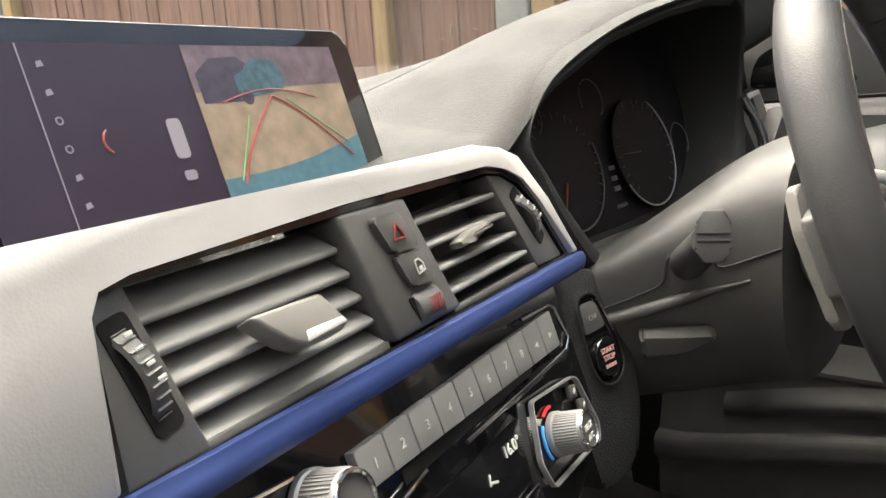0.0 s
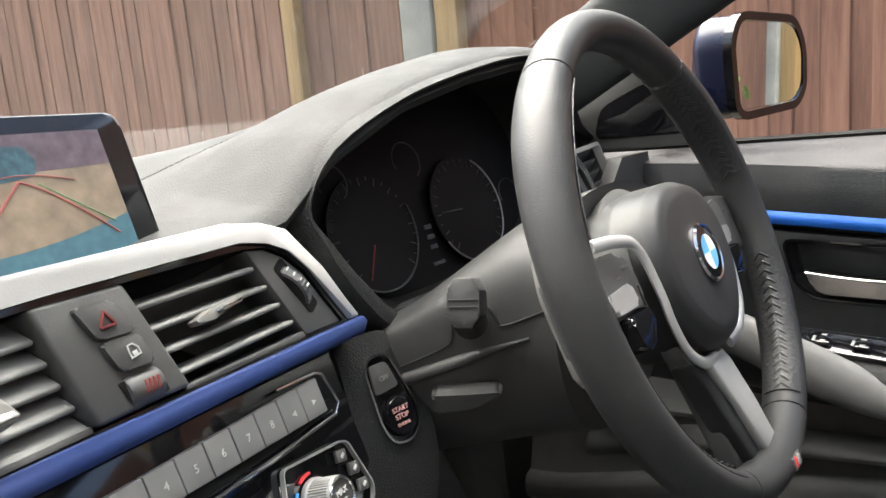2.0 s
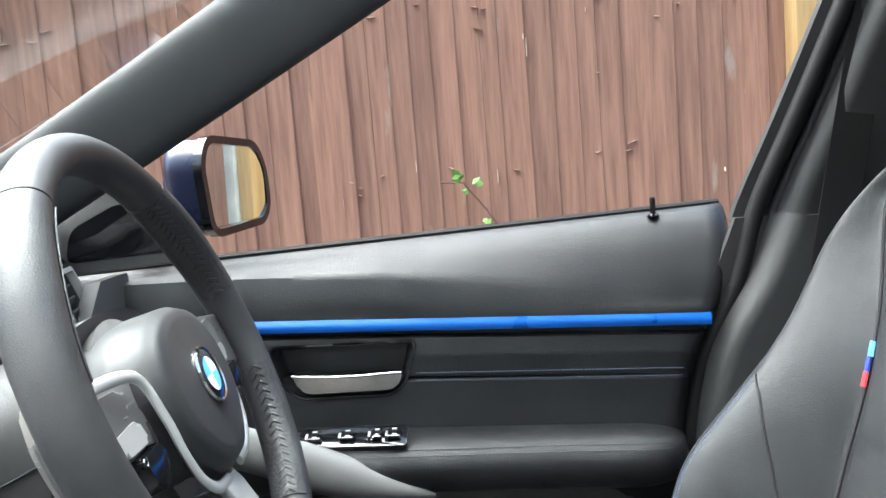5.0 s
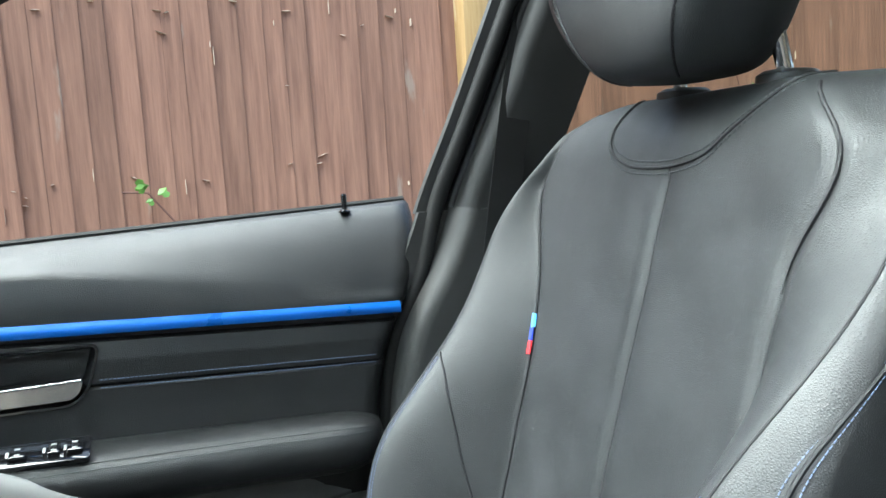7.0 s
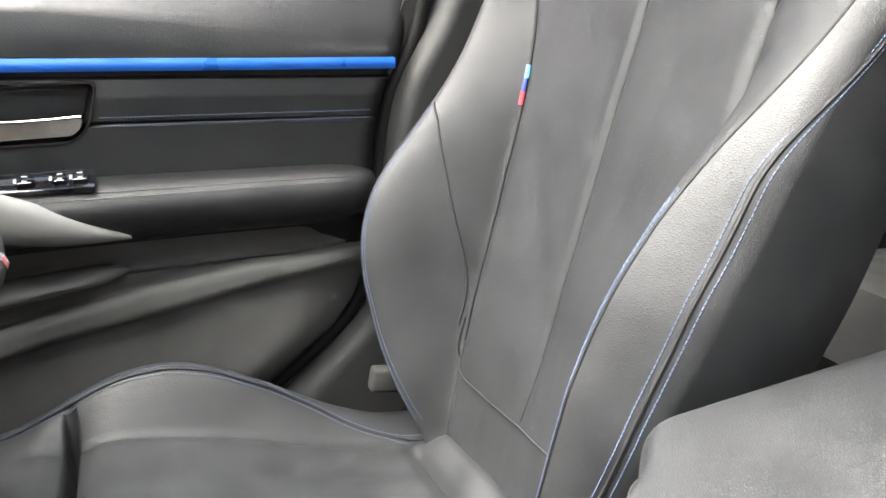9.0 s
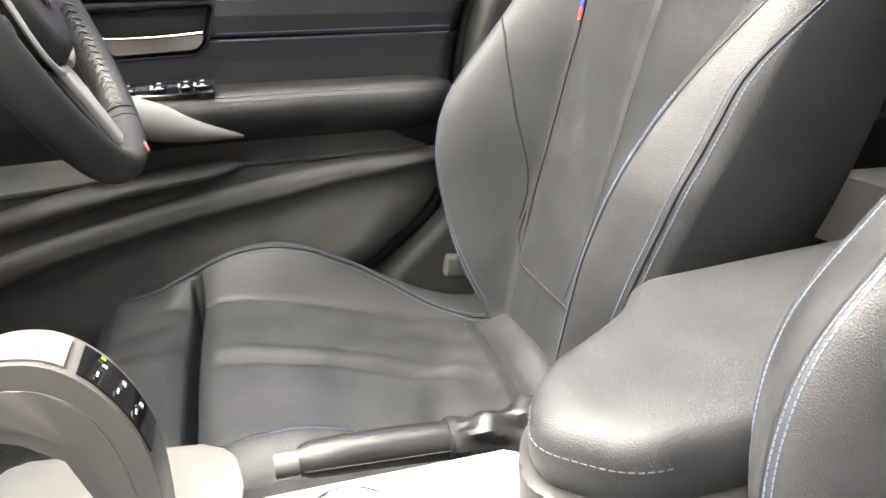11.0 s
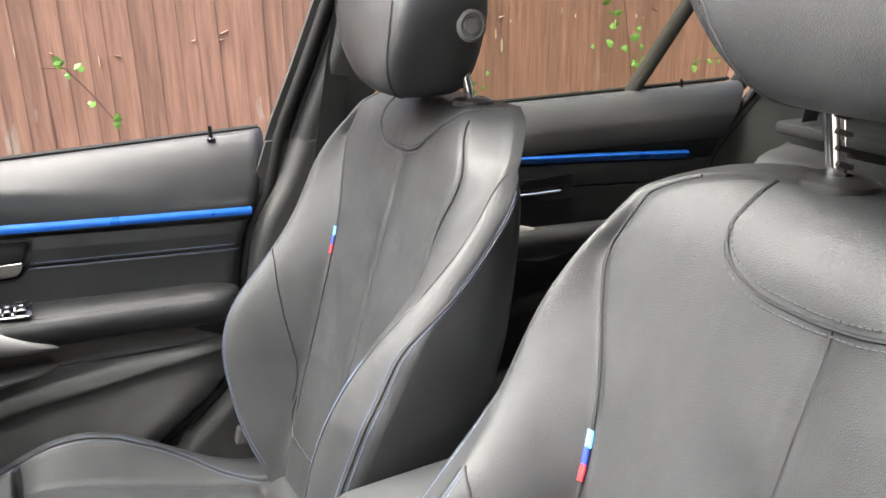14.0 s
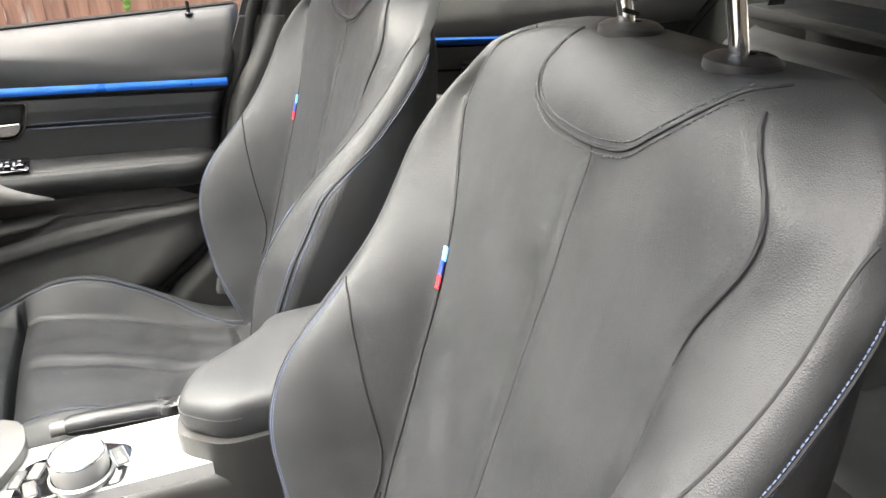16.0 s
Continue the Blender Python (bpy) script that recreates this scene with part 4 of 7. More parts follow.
# start button pod
PM = frame_of((0.189, 0.762, 0.803), (0.996, -0.087, 0), (0.1, 0.25, 0.95))
POD = [(-0.040, 0.052), (0.012, 0.052), (0.023, 0.034), (0.034, -0.026), (0.030, -0.058), (0.010, -0.098), (-0.034, -0.105), (-0.040, -0.050)]
part("start_pod", prism(rounded(POD, 0.010)[::-1], -0.05, 0.0, PM, 0.004, 3), SOFT, dash, "grained black surround of the start button", 60)
OV = rounded([(-0.017, 0.033), (-0.021, 0.024), (-0.019, -0.016), (-0.012, -0.033), (0.006, -0.036), (0.019, -0.026), (0.019, -0.008), (0.011, 0.014), (0.004, 0.033), (-0.006, 0.036)], 0.010)
part("start_ring", ring(grown(OV, 0.0004), grown(OV, -0.0014), -0.004, 0.0030, PM), CHROME, dash, "bright silver ring")
part("start_backing", prism(grown(OV, -0.0024), -0.002, 0.0010, PM), GLOSS, dash)
part("auto_stop_button", prism(rounded([(-0.0160, 0.0280), (-0.0165, 0.0060), (0.0075, 0.0075), (0.0010, 0.0280)], 0.003), 0.0, 0.0028, PM, 0.0008), HARD, dash)
words("stop_print", "OFF", 0.0055, PM @ pose(-0.005, 0.0165, 0.0030), ICON_DIM, dash)
sb = part("start_button", lathe([(0.0155, 0.000), (0.0155, 0.0025), (0.0140, 0.0045), (0.0, 0.0040)], PM @ pose(0.001, -0.0145, 0.0), 40), GLOSS, dash)
words("start_print", "START", 0.0055, PM @ pose(0.001, -0.0095, 0.0046), glow("pink_backlit_print", (0.45, 0.25, 0.235), 0.12), sb)
words("start_print", "STOP", 0.0055, PM @ pose(0.001, -0.0150, 0.0046), bpy.data.materials["pink_backlit_print"], sb)
words("start_print", "ENGINE", 0.0036, PM @ pose(0.001, -0.0210, 0.0046), bpy.data.materials["pink_backlit_print"], sb)

# ---- display on the dash ----
disp = thing("infotainment_display", (-0.06, 0.85, 0.94), "wide free-standing dash display showing the reversing camera view", "display")
SM = frame_of((0.068, 0.8755, 1.0300), (0.978, 0.206, -0.022), (-0.04, 0.300, 0.952))  # at the top right corner
W, H = 0.275, 0.108


def sp(pts, w0, w1, bevel=0.0, seg=2):
    return prism([(x - W, y - H) for x, y in pts], w0, w1, SM, bevel, seg)


part("housing", sp(rounded([(0, 0), (W, 0), (W, H), (0, H)], 0.010, 5), -0.012, 0.0, 0.003, 3), GLOSS, disp, "slim gloss black housing")
part("housing_edge", tube([SM @ Vector((x - W, y - H, -0.002)) for x, y in rounded([(0, 0), (W, 0), (W, H), (0, H)], 0.010, 5)], 0.0012, 6, True), SATIN, disp, "thin grey edge")
part("foot", rbox((0.16, 0.03, 0.04), SM @ pose(-W / 2, -H - 0.005, -0.02), 0.005), HARD, disp)
UI = glow("dark_violet_screen", (0.016, 0.011, 0.022), 0.13)
part("screen_area", sp([(0.014, 0.002), (W - 0.020, 0.002), (W - 0.020, H - 0.0105), (0.014, H - 0.0105)], 0.0, 0.0005), UI, disp, "dim violet-black menu screen")
X0, X1 = W - 0.142, W - 0.0205
view = part("camera_view", sp([(X0, 0.002), (X1, 0.002), (X1, H - 0.011), (X0, H - 0.011)], 0.0005, 0.0009), glow("sandy_camera_ground", (0.17, 0.135, 0.10), 0.11, 0.25, 0.012), disp, "sandy yard in the reversing camera picture")
part("bumper_view", sp([(X0, 0.002), (X1, 0.002), (X1, 0.040)] + [(X1 + (X0 - X1) * k, 0.040 - 0.014 * k - 0.004 * math.sin(math.pi * k)) for k in steps(0.1, 1, 8)], 0.0009, 0.0011), glow("teal_camera_bumper", (0.045, 0.105, 0.135), 0.11, 0.15), view)
part("wall_view", sp([(X0, 0.072), (X1, 0.074), (X1, H - 0.011), (X0, H - 0.011)], 0.0009, 0.0010), glow("mauve_camera_wall", (0.08, 0.06, 0.075), 0.10, 0.35, 0.008), view)
TEAL, NIGHT = glow("teal_camera_car", (0.030, 0.065, 0.085), 0.11, 0.4, 0.005), glow("navy_camera_car", (0.030, 0.026, 0.042), 0.132, 0.3, 0.006)
part("car_view", sp([(X0 + 0.004, 0.066), (X0 + 0.034, 0.066), (X0 + 0.046, 0.072), (X0 + 0.046, 0.084), (X0 + 0.036, 0.091), (X0 + 0.016, 0.090), (X0 + 0.004, 0.082)], 0.0010, 0.0011), NIGHT, view)
part("car_view", sp([(X0 + 0.030, 0.067), (X0 + 0.066, 0.071), (X0 + 0.070, 0.080), (X0 + 0.064, 0.089), (X0 + 0.047, 0.090), (X0 + 0.038, 0.083), (X0 + 0.030, 0.080)], 0.0011, 0.0012), TEAL, view)
part("wheel_view", lathe([(0.0042, 0.0012), (0, 0.0013)], SM @ pose(X0 + 0.036 - W, 0.068 - H, 0), 16), NIGHT, view)


def guide(pts, mat, r=0.0006):
    part("guide_line", tube([SM @ Vector((X0 + x - W, y - H, 0.0012)) for x, y in pts], r, 5), mat, view)


RL, GL = glow("red_guide", (0.20, 0.045, 0.04), 0.12), glow("green_guide", (0.10, 0.20, 0.09), 0.12)
guide([(0.014 + 0.040 * k, 0.022 + 0.046 * k ** 0.75) for k in steps(0, 1, 12)], RL, 0.0008)
guide([(0.054 + 0.056 * k, 0.068 - 0.040 * k ** 1.3) for k in steps(0, 1, 12)], RL)
guide([(0.012 + 0.020 * k, 0.024 + 0.034 * k) for k in steps(0, 1, 6)], GL, 0.0005)
guide([(0.066 + 0.044 * k, 0.066 - 0.030 * k) for k in steps(0, 1, 6)], GL, 0.0004)
guide([(0.016 + 0.075 * k, 0.066 + 0.006 * math.sin(math.pi * k)) for k in steps(0, 1, 8)], RL, 0.0004)
FAINT = glow("faint_screen_icon", (0.17, 0.16, 0.19), 0.09)
part("menu_line", sp([(0.0460, 0.002), (0.0466, 0.002), (0.0466, H - 0.011), (0.0460, H - 0.011)], 0.0005, 0.0008), FAINT, disp)
part("car_sign", sp(rounded([(0.1085, 0.040), (0.1175, 0.040), (0.1175, 0.060), (0.1085, 0.060)], 0.003), 0.0005, 0.0008), FAINT, disp, "pale grey car seen from above")
part("car_sign", sp(rounded([(0.1095, 0.029), (0.1170, 0.029), (0.1170, 0.034), (0.1095, 0.034)], 0.002), 0.0005, 0.0008), FAINT, disp)
for k in range(6):
    y = H - 0.020 - 0.0125 * k
    ic = lathe([(0.0019, 0.0005), (0.0019, 0.0008), (0.0012, 0.0008), (0.0012, 0.0005)], SM @ pose(0.0545 - W, y - H, 0), 14) if k in (2, 3) else sp([(0.0528, y - 0.0015), (0.0562, y - 0.0008), (0.0555, y + 0.0016), (0.0530, y + 0.0010)], 0.0005, 0.0008)
    part("menu_sign", ic, FAINT, disp)
part("warning_arc", tube([SM @ Vector((0.078 - W + 0.006 * math.cos(a), 0.052 - H + 0.006 * math.sin(a), 0.0007)) for a in steps(radians(120), radians(240), 8)], 0.0006, 5), RL, disp)

# ---- steering wheel and column ----
WHEEL_AT, WHEEL_TILT, WHEEL_YAW = Vector((0.348, 0.597, 0.895)), 20.5, 3.2
wheel = thing("steering_wheel", WHEEL_AT, "black leather sports steering wheel with silver spokes", "steering wheel")
a = radians(WHEEL_TILT)
g = radians(WHEEL_YAW)
WM = frame_of(WHEEL_AT, (math.cos(g), math.sin(g), 0), (-math.sin(g) * math.sin(a), math.cos(g) * math.sin(a), math.cos(a)))  # z towards the driver
RIM = 0.1784


def rim_point(ang, k, swell=1.0, r0=0.0161):
    """Angle round the rim (0 right, 90 top) and angle round its section."""
    grip = 1 + 0.10 * math.exp(-((abs(math.degrees(ang) % 360 - 90) - 55) / 16) ** 2)
    r = r0 * grip * swell
    c = Vector((RIM * math.cos(ang), RIM * math.sin(ang), 0))
    return WM @ (c + Vector((math.cos(ang), math.sin(ang), 0)) * (r * 0.92 * math.cos(k)) + Vector((0, 0, 1)) * (r * 1.12 * math.sin(k)))


def rim_piece(name, a0, a1, mat, label="", n=40, swell=1.0):
    bm = sheet(lambda u, v: rim_point(radians(u), v, swell), steps(a0, a1, n), [k * math.tau / 24 for k in range(24)], close_v=True)
    bmesh.ops.holes_fill(bm, edges=[e for e in bm.edges if e.is_boundary])
    return part(name, bm, mat, wheel, label)


LACE = material("black_waxed_lacing", (0.018, 0.018, 0.019), 0.36, var=0.1)
rim_piece("rim_top", 52.6, 127.4, LEATHER_RIM, "smooth black leather rim")
rim_piece("rim_side", -66, 52, LEATHER_RIM, "", 60)
rim_piece("rim_side", 128, 246, LEATHER_RIM, "", 60)
rim_piece("rim_bottom", -113.4, -66.6, LEATHER_RIM)
for a0, a1 in ((12, 52), (-62, -14), (128, 168), (194, 242)):
    part("perforated_strip", sheet(lambda u, v: rim_point(radians(u), v, 1.03), steps(a0, a1, 24), steps(radians(118), radians(215), 10), 0.001), LEATHER_PERF, wheel, "perforated leather grip")
    bm = bmesh.new()
    for j in range(17):
        u = a0 + (a1 - a0) * (j + 0.5) / 17
        tube([rim_point(radians(u - 0.9), radians(148), 1.05), rim_point(radians(u), radians(157), 1.085), rim_point(radians(u + 0.9), radians(166), 1.05)], 0.0015, 6, bm=bm)
        tube([rim_point(radians(u + 0.9), radians(168), 1.05), rim_point(radians(u), radians(177), 1.085), rim_point(radians(u - 0.9), radians(186), 1.05)], 0.0015, 6, bm=bm)
    tube([rim_point(radians(u), radians(167), 1.035) for u in steps(a0, a1, 24)], 0.0011, 6, bm=bm)
    tagged(part("rim_lacing", bm, LACE, wheel, "black cross-stitched lacing"), kind="stuff")


def hub_point(ang, k):
    """Airbag cover: a rounded shield with a soft shoulder."""
    ca, sa = math.cos(ang), math.sin(ang)
    low = smooth(0, -1, sa)
    rx = 0.0745 - 0.014 * low * abs(sa)
    ry = 0.060 + 0.012 * low
    r = interp(k, ((0, 0.98), (0.25, 1.02), (0.5, 0.98), (0.62, 0.89), (0.72, 0.78), (1, 0.0)))
    h = interp(k, ((0, -0.052), (0.25, -0.020), (0.5, 0.004), (0.62, 0.0125), (0.72, 0.0155), (1, 0.0175)))
    p = 0.86
    return WM @ Vector((rx * r * math.copysign(abs(ca) ** p, ca) - 0.002, ry * r * math.copysign(abs(sa) ** p, sa) - 0.008, h))


HUBMAT = material("matt_airbag_cover", (0.0274, 0.0274, 0.0281), 0.5, grain=0.0002, grain_size=0.001)
hub = part("airbag_cover", sheet(lambda k, u: hub_point(u, k), steps(0, 0.995, 24), [i * math.tau / 56 for i in range(56)], close_v=True), HUBMAT, wheel, "matt black airbag cover")
BADGE = WM @ pose(0, -0.0093, 0.0172)
part("badge_ring", lathe([(0.0225, -0.002), (0.0230, 0.001), (0.0215, 0.0026), (0.0200, 0.0020)], BADGE, 48), CHROME, hub, "chrome ring")
part("badge_band", lathe([(0.0205, 0.0016), (0.0135, 0.0020)], BADGE, 48), GLOSS, hub)
for k in range(4):
    bm = bmesh.new()
    c = bm.verts.new(BADGE @ Vector((0, 0, 0.0022)))
    rim = [bm.verts.new(BADGE @ Vector((0.0136 * math.cos(radians(90 * k + j * 10)), 0.0136 * math.sin(radians(90 * k + j * 10)), 0.0022))) for j in range(10)]
    for p, q in zip(rim, rim[1:]):
        bm.faces.new((c, p, q))
    part("badge_quarter", bm, (WHITE, SKYBLUE)[k % 2], hub)
for s in (-1, 1):
    m = WM @ pose(s * 0.050, -0.010, 0.0150, 0, s * 12, 0)
    part("horn_sign", rbox((0.006, 0.003, 0.0006), m, 0.0003), SEAM, hub)
part("bag_print", rbox((0.012, 0.003, 0.0006), WM @ pose(0.034, -0.046, 0.0135, 12, 15, -30), 0.0003), SEAM, hub)


def spoke(name, mat, pts, w0, w1, bevel=0.004, label=""):
    return part(name, prism(pts, w0, w1, WM, bevel, 3), mat, wheel, label, 60)


SILVER = material("satin_silver_trim", (0.58, 0.58, 0.57), 0.36, metal=0.5, var=0.04)
PEARL_DARK = material("pearl_graphite_plastic", (0.12, 0.119, 0.118), 0.36, metal=0.2, var=0.05)
# side spokes: dark body, silver outline, pearl grey switch pad
for s in (-1, 1):
    f = (lambda pts: pts) if s > 0 else (lambda pts: [(-x, y) for x, y in pts][::-1])
    spoke("side_spoke", HARD, f([(0.050, -0.036), (0.100, -0.042), (0.168, -0.030), (0.168, 0.020), (0.120, 0.026), (0.050, 0.026)]), -0.030, -0.008)
    part("spoke_trim", tube([WM @ Vector((s * x, y, w)) for x, y, w in curve([(0.134, 0.0295, -0.002), (0.112, 0.0270, 0.003), (0.092, 0.0215, 0.005), (0.082, 0.0105, 0.005), (0.0785, -0.006, 0.005)][4 if s > 0 else 0:] + [ (0.0765, -0.023, 0.005), (0.0745, -0.041, 0.004), (0.066, -0.063, 0.003), (0.046, -0.0785, 0.002), (0.018, -0.0830, 0.001)], 6)], 0.0044, 12, flat=0.62, up=WM.to_3x3() @ Vector((0, 0, 1))), SILVER, wheel, "satin silver outline of the spoke")
    pad = part("switch_pad", prism(f(rounded([(0.086, -0.020), (0.128, -0.020), (0.140, 0.004), (0.130, 0.022), (0.100, 0.020), (0.087, 0.006)], 0.006)), -0.014, 0.0035, WM @ pose(0, 0, 0, 0, s * 4, 0), 0.003, 3), PEARL_DARK, wheel, "pearl grey switch pad")
    rk = part("switch_rocker", prism(f(rounded([(0.098, -0.0185), (0.129, -0.0185), (0.133, -0.004), (0.101, -0.002)], 0.004)), 0.001, 0.0095, WM @ pose(0, 0, 0, 0, s * 6, 0), 0.0032, 4), SILVER, pad, "bright silver rocker")
    part("rocker_groove", rbox((0.0014, 0.014, 0.0012), WM @ pose(s * 0.116, -0.0108, 0.0098, 0, s * 6, 0), 0.0004), SEAM, rk)
    part("switch_rocker", prism(f(rounded([(0.090, -0.022), (0.126, -0.022), (0.118, -0.048), (0.096, -0.042)], 0.006)), -0.012, 0.002, WM, 0.003, 3), GLOSS, pad, "gloss black key")
    part("sign_bar", rbox((0.010, 0.0022, 0.0006), WM @ pose(s * 0.112, 0.009, 0.0042, 0, s * 4, 0), 0.0002), HARD, pad)
    part("sign_bar", rbox((0.006, 0.0018, 0.0006), WM @ pose(s * 0.124, 0.004, 0.0036, 0, s * 4, 0), 0.0002), HARD, pad)
spoke("lower_spoke", SILVER, [(-0.041, -0.079), (-0.020, -0.083), (-0.006, -0.077), (-0.002, -0.092), (0.017, -0.128), (0.034, -0.172), (0.006, -0.174), (-0.017, -0.122)][::-1], -0.010, 0.0035, 0.003, "satin silver lower spoke arm")
spoke("lower_spoke_side", HUBMAT, [(-0.058, -0.074), (-0.041, -0.079), (-0.017, -0.122), (0.006, -0.174), (-0.014, -0.176), (-0.042, -0.110)][::-1], -0.020, -0.002, 0.003, "black side of the spoke")
spoke("lower_spoke_web", HARD, [(-0.050, -0.060), (-0.034, -0.120), (-0.026, -0.168), (0.026, -0.168), (0.020, -0.120), (0.030, -0.060)], -0.026, -0.010, 0.003)
part("rim_badge", rbox((0.019, 0.0095, 0.002), WM @ pose(0.010, -0.1795, 0.0178), 0.0006), HARD, wheel, "small badge with a red stripe")
part("rim_badge_stripe", rbox((0.004, 0.008, 0.0022), WM @ pose(0.006, -0.1795, 0.0182, 0, 0, -15), 0.0004), RED, wheel)
part("rim_badge_stripe", rbox((0.006, 0.008, 0.0022), WM @ pose(0.013, -0.1795, 0.0182, 0, 0, -15), 0.0004), SILVER, wheel)
part("hub_back", lathe([(0.056, -0.075), (0.062, -0.050), (0.068, -0.034), (0.06, -0.028)], WM @ pose(0, -0.008, 0), 40), HARD, wheel)

# column shroud, stalks, gear paddles
SHROUD = material("dark_column_plastic", (0.047, 0.0465, 0.046), 0.5, grain=0.0002, grain_size=0.0012, var=0.1)
column = thing("steering_column", (0.35, 0.70, 0.86), "black plastic steering column shroud with stalks", "steering column")


def shroud(k, ang):
    """From the dash (k 0) to the wheel (k 1)."""
    c = Vector((0.352, 0.805, 0.828)).lerp(Vector((0.352, 0.655, 0.878)), k)
    ca, sa = math.cos(ang), math.sin(ang)
    rx = 0.166 - 0.066 * smooth(-0.1, 0.95, k)
    up, dn = 0.026 + 0.040 * smooth(0, 0.8, k), 0.122 + 0.012 * k
    r = 0.80
    return c + Vector((rx * math.copysign(abs(ca) ** r, ca), 0, (up if sa > 0 else dn) * math.copysign(abs(sa) ** r, sa)))


bm = sheet(shroud, steps(0, 1, 20), [k * math.tau / 64 for k in range(64)], close_v=True)
bmesh.ops.holes_fill(bm, edges=[e for e in bm.edges if e.is_boundary])
part("shroud", bm, SHROUD, column)
JOINT = curve([(0.02, 187), (0.25, 186), (0.44, 184.5), (0.50, 183), (0.52, 178), (0.56, 175), (0.64, 176), (0.70, 181), (0.75, 183.5), (1.0, 182.5)], 6)
part("shroud_joint", tube([Vector(shroud(k, radians(g))) + Vector((-0.0003, -0.0003, 0)) for k, g in JOINT], 0.0011, 6), SEAM, column)
part("shroud_ridge", tube([shroud(k, radians(190.5 - 2 * k)) for k in steps(0.05, 0.86, 24)], lambda k: 0.0055 * (1 - 0.75 * smooth(0.5, 1, k)), 10), SHROUD, column, "sloping ridge over the lever recess")
ax = Vector((-0.74, -0.53, 0.42)).normalized()
hc = Vector((0.166, 0.667, 0.892))
st = part("stalk", tube([hc - ax * 0.085, hc - ax * 0.05, hc - ax * 0.012], lambda k: 0.0130 - 0.002 * k, 16), HUBMAT, column, "thick black control stalk")
m = frame_of(hc, Vector((-0.80, 0.60, 0.0)), Vector((0.0, 0.25, 0.97)))
face = Vector((-0.90, -0.40, 0.25)).normalized()
side = Vector((0, 0, 1)).cross(face).normalized()
m = frame_of(hc, side, face.cross(side))
hd = part("stalk_head", prism(rounded([(-0.006, -0.016), (0.006, -0.016), (0.0105, -0.008), (0.0105, 0.008), (0.006, 0.016), (-0.006, 0.016), (-0.0105, 0.008), (-0.0105, -0.008)], 0.0015, 2), -0.016, 0.008, m, 0.0015, 2), HUBMAT, column)
part("stalk_groove", rbox((0.019, 0.0012, 0.0012), m @ pose(0.000, 0.0020, 0.0082, 0, 0, 0), 0.0004), SEAM, hd)
part("stalk_groove", rbox((0.019, 0.0012, 0.0012), m @ pose(0.000, -0.0025, 0.0082, 0, 0, 0), 0.0004), SEAM, hd)
for s in (-1, 1):
    pm = WM @ pose(s * 0.130, 0.0, -0.030, 0, s * 14, 0)
    f = (lambda pts: pts) if s > 0 else (lambda pts: [(-x, y) for x, y in pts][::-1])
    part("gear_paddle", prism(f(rounded([(-0.020, -0.030), (0.012, -0.056), (0.022, -0.050), (0.025, 0.010), (0.018, 0.040), (-0.020, 0.030)], 0.008)), -0.004, 0.004, pm, 0.0025, 3), TAB if s < 0 else GLOSS, column, "satin grey gear paddle behind the wheel" if s < 0 else "dark gear paddle behind the wheel")
part("column_lever", prism(rounded([(-0.022, -0.009), (0.008, -0.007), (0.030, 0.001), (0.029, 0.005), (0.004, 0.006), (-0.022, 0.008)], 0.003), -0.010, 0.006, frame_of((0.224, 0.722, 0.797), (0.50, -0.86, 0.08), (-0.25, 0.0, 0.97)), 0.003, 3), SHROUD, column, "column adjuster lever")


def knee(u, v):
    x = 0.13 + 0.56 * u
    return (x, 0.825 - 0.03 * math.sin(math.pi * min(v * 1.15, 1)) + 0.11 * v * v, 0.840 - 0.155 * v - 0.02 * u)


part("knee_panel", sheet(knee, steps(0, 1, 24), steps(0, 1, 16), 0.012), HARD, dash, "black knee panel under the column")

# outer driver vent and pedals well
ov = thing("side_vent", (0.64, 0.82, 0.95), "outer dash air vent with a satin silver frame", "air vent")
VM = frame_of((0.615, 0.806, 0.922), (0.97, 0.24, 0), (-0.05, 0.30, 0.95))
VO = rounded([(-0.045, -0.034), (0.066, -0.034), (0.050, 0.032), (-0.080, 0.032)], 0.008)
part("frame", ring(VO, grown(VO, -0.005), -0.006, 0.003, VM), ALU, ov)
part("frame_bar", tube([VM @ Vector(p) for p in ((-0.080, 0.032, 0.001), (-0.066, 0.008, 0.004), (-0.054, -0.014, 0.004), (-0.045, -0.034, 0.001))], 0.0062, 10, flat=0.6), CHROME, ov, "bright curved end bar")
part("vent_box", ring(grown(VO, -0.001), grown(VO, -0.004), -0.035, -0.006, VM), HARD, ov)
part("backing", prism(grown(VO, -0.004), -0.035, -0.030, VM), RUBBER, ov)
for k in range(4):
    part("slat", rbox((0.088, 0.018, 0.003), VM @ pose(-0.004, -0.020 + 0.014 * k, -0.012, 50, 0, 0), 0.0012), HARD, ov)
for k, x in enumerate((0.30, 0.42)):
    pd = thing("pedal", (x, 1.08, 0.42), "black rubber pedal in the dark foot well", "pedal")
    part("pad", rbox((0.07 if k else 0.09, 0.02, 0.06 if not k else 0.13), pose(x, 1.08, 0.42, 35, 0, 0), 0.006), RUBBER, pd)
    part("arm", tube([(x, 1.09, 0.44), (x, 1.15, 0.58), (x, 1.2, 0.7)], 0.008, 8), HARD, pd)

# ---- doors ----
def sill_z(y):
    return 0.9545 - 0.034 * (y - 0.034) if y > 0 else 0.9545 - 0.010 * y


def strip_z(y):
    return 0.8315 + 0.056 * (y - 0.084) if y > -0.2 else 0.830 + 0.070 * (y + 0.905)


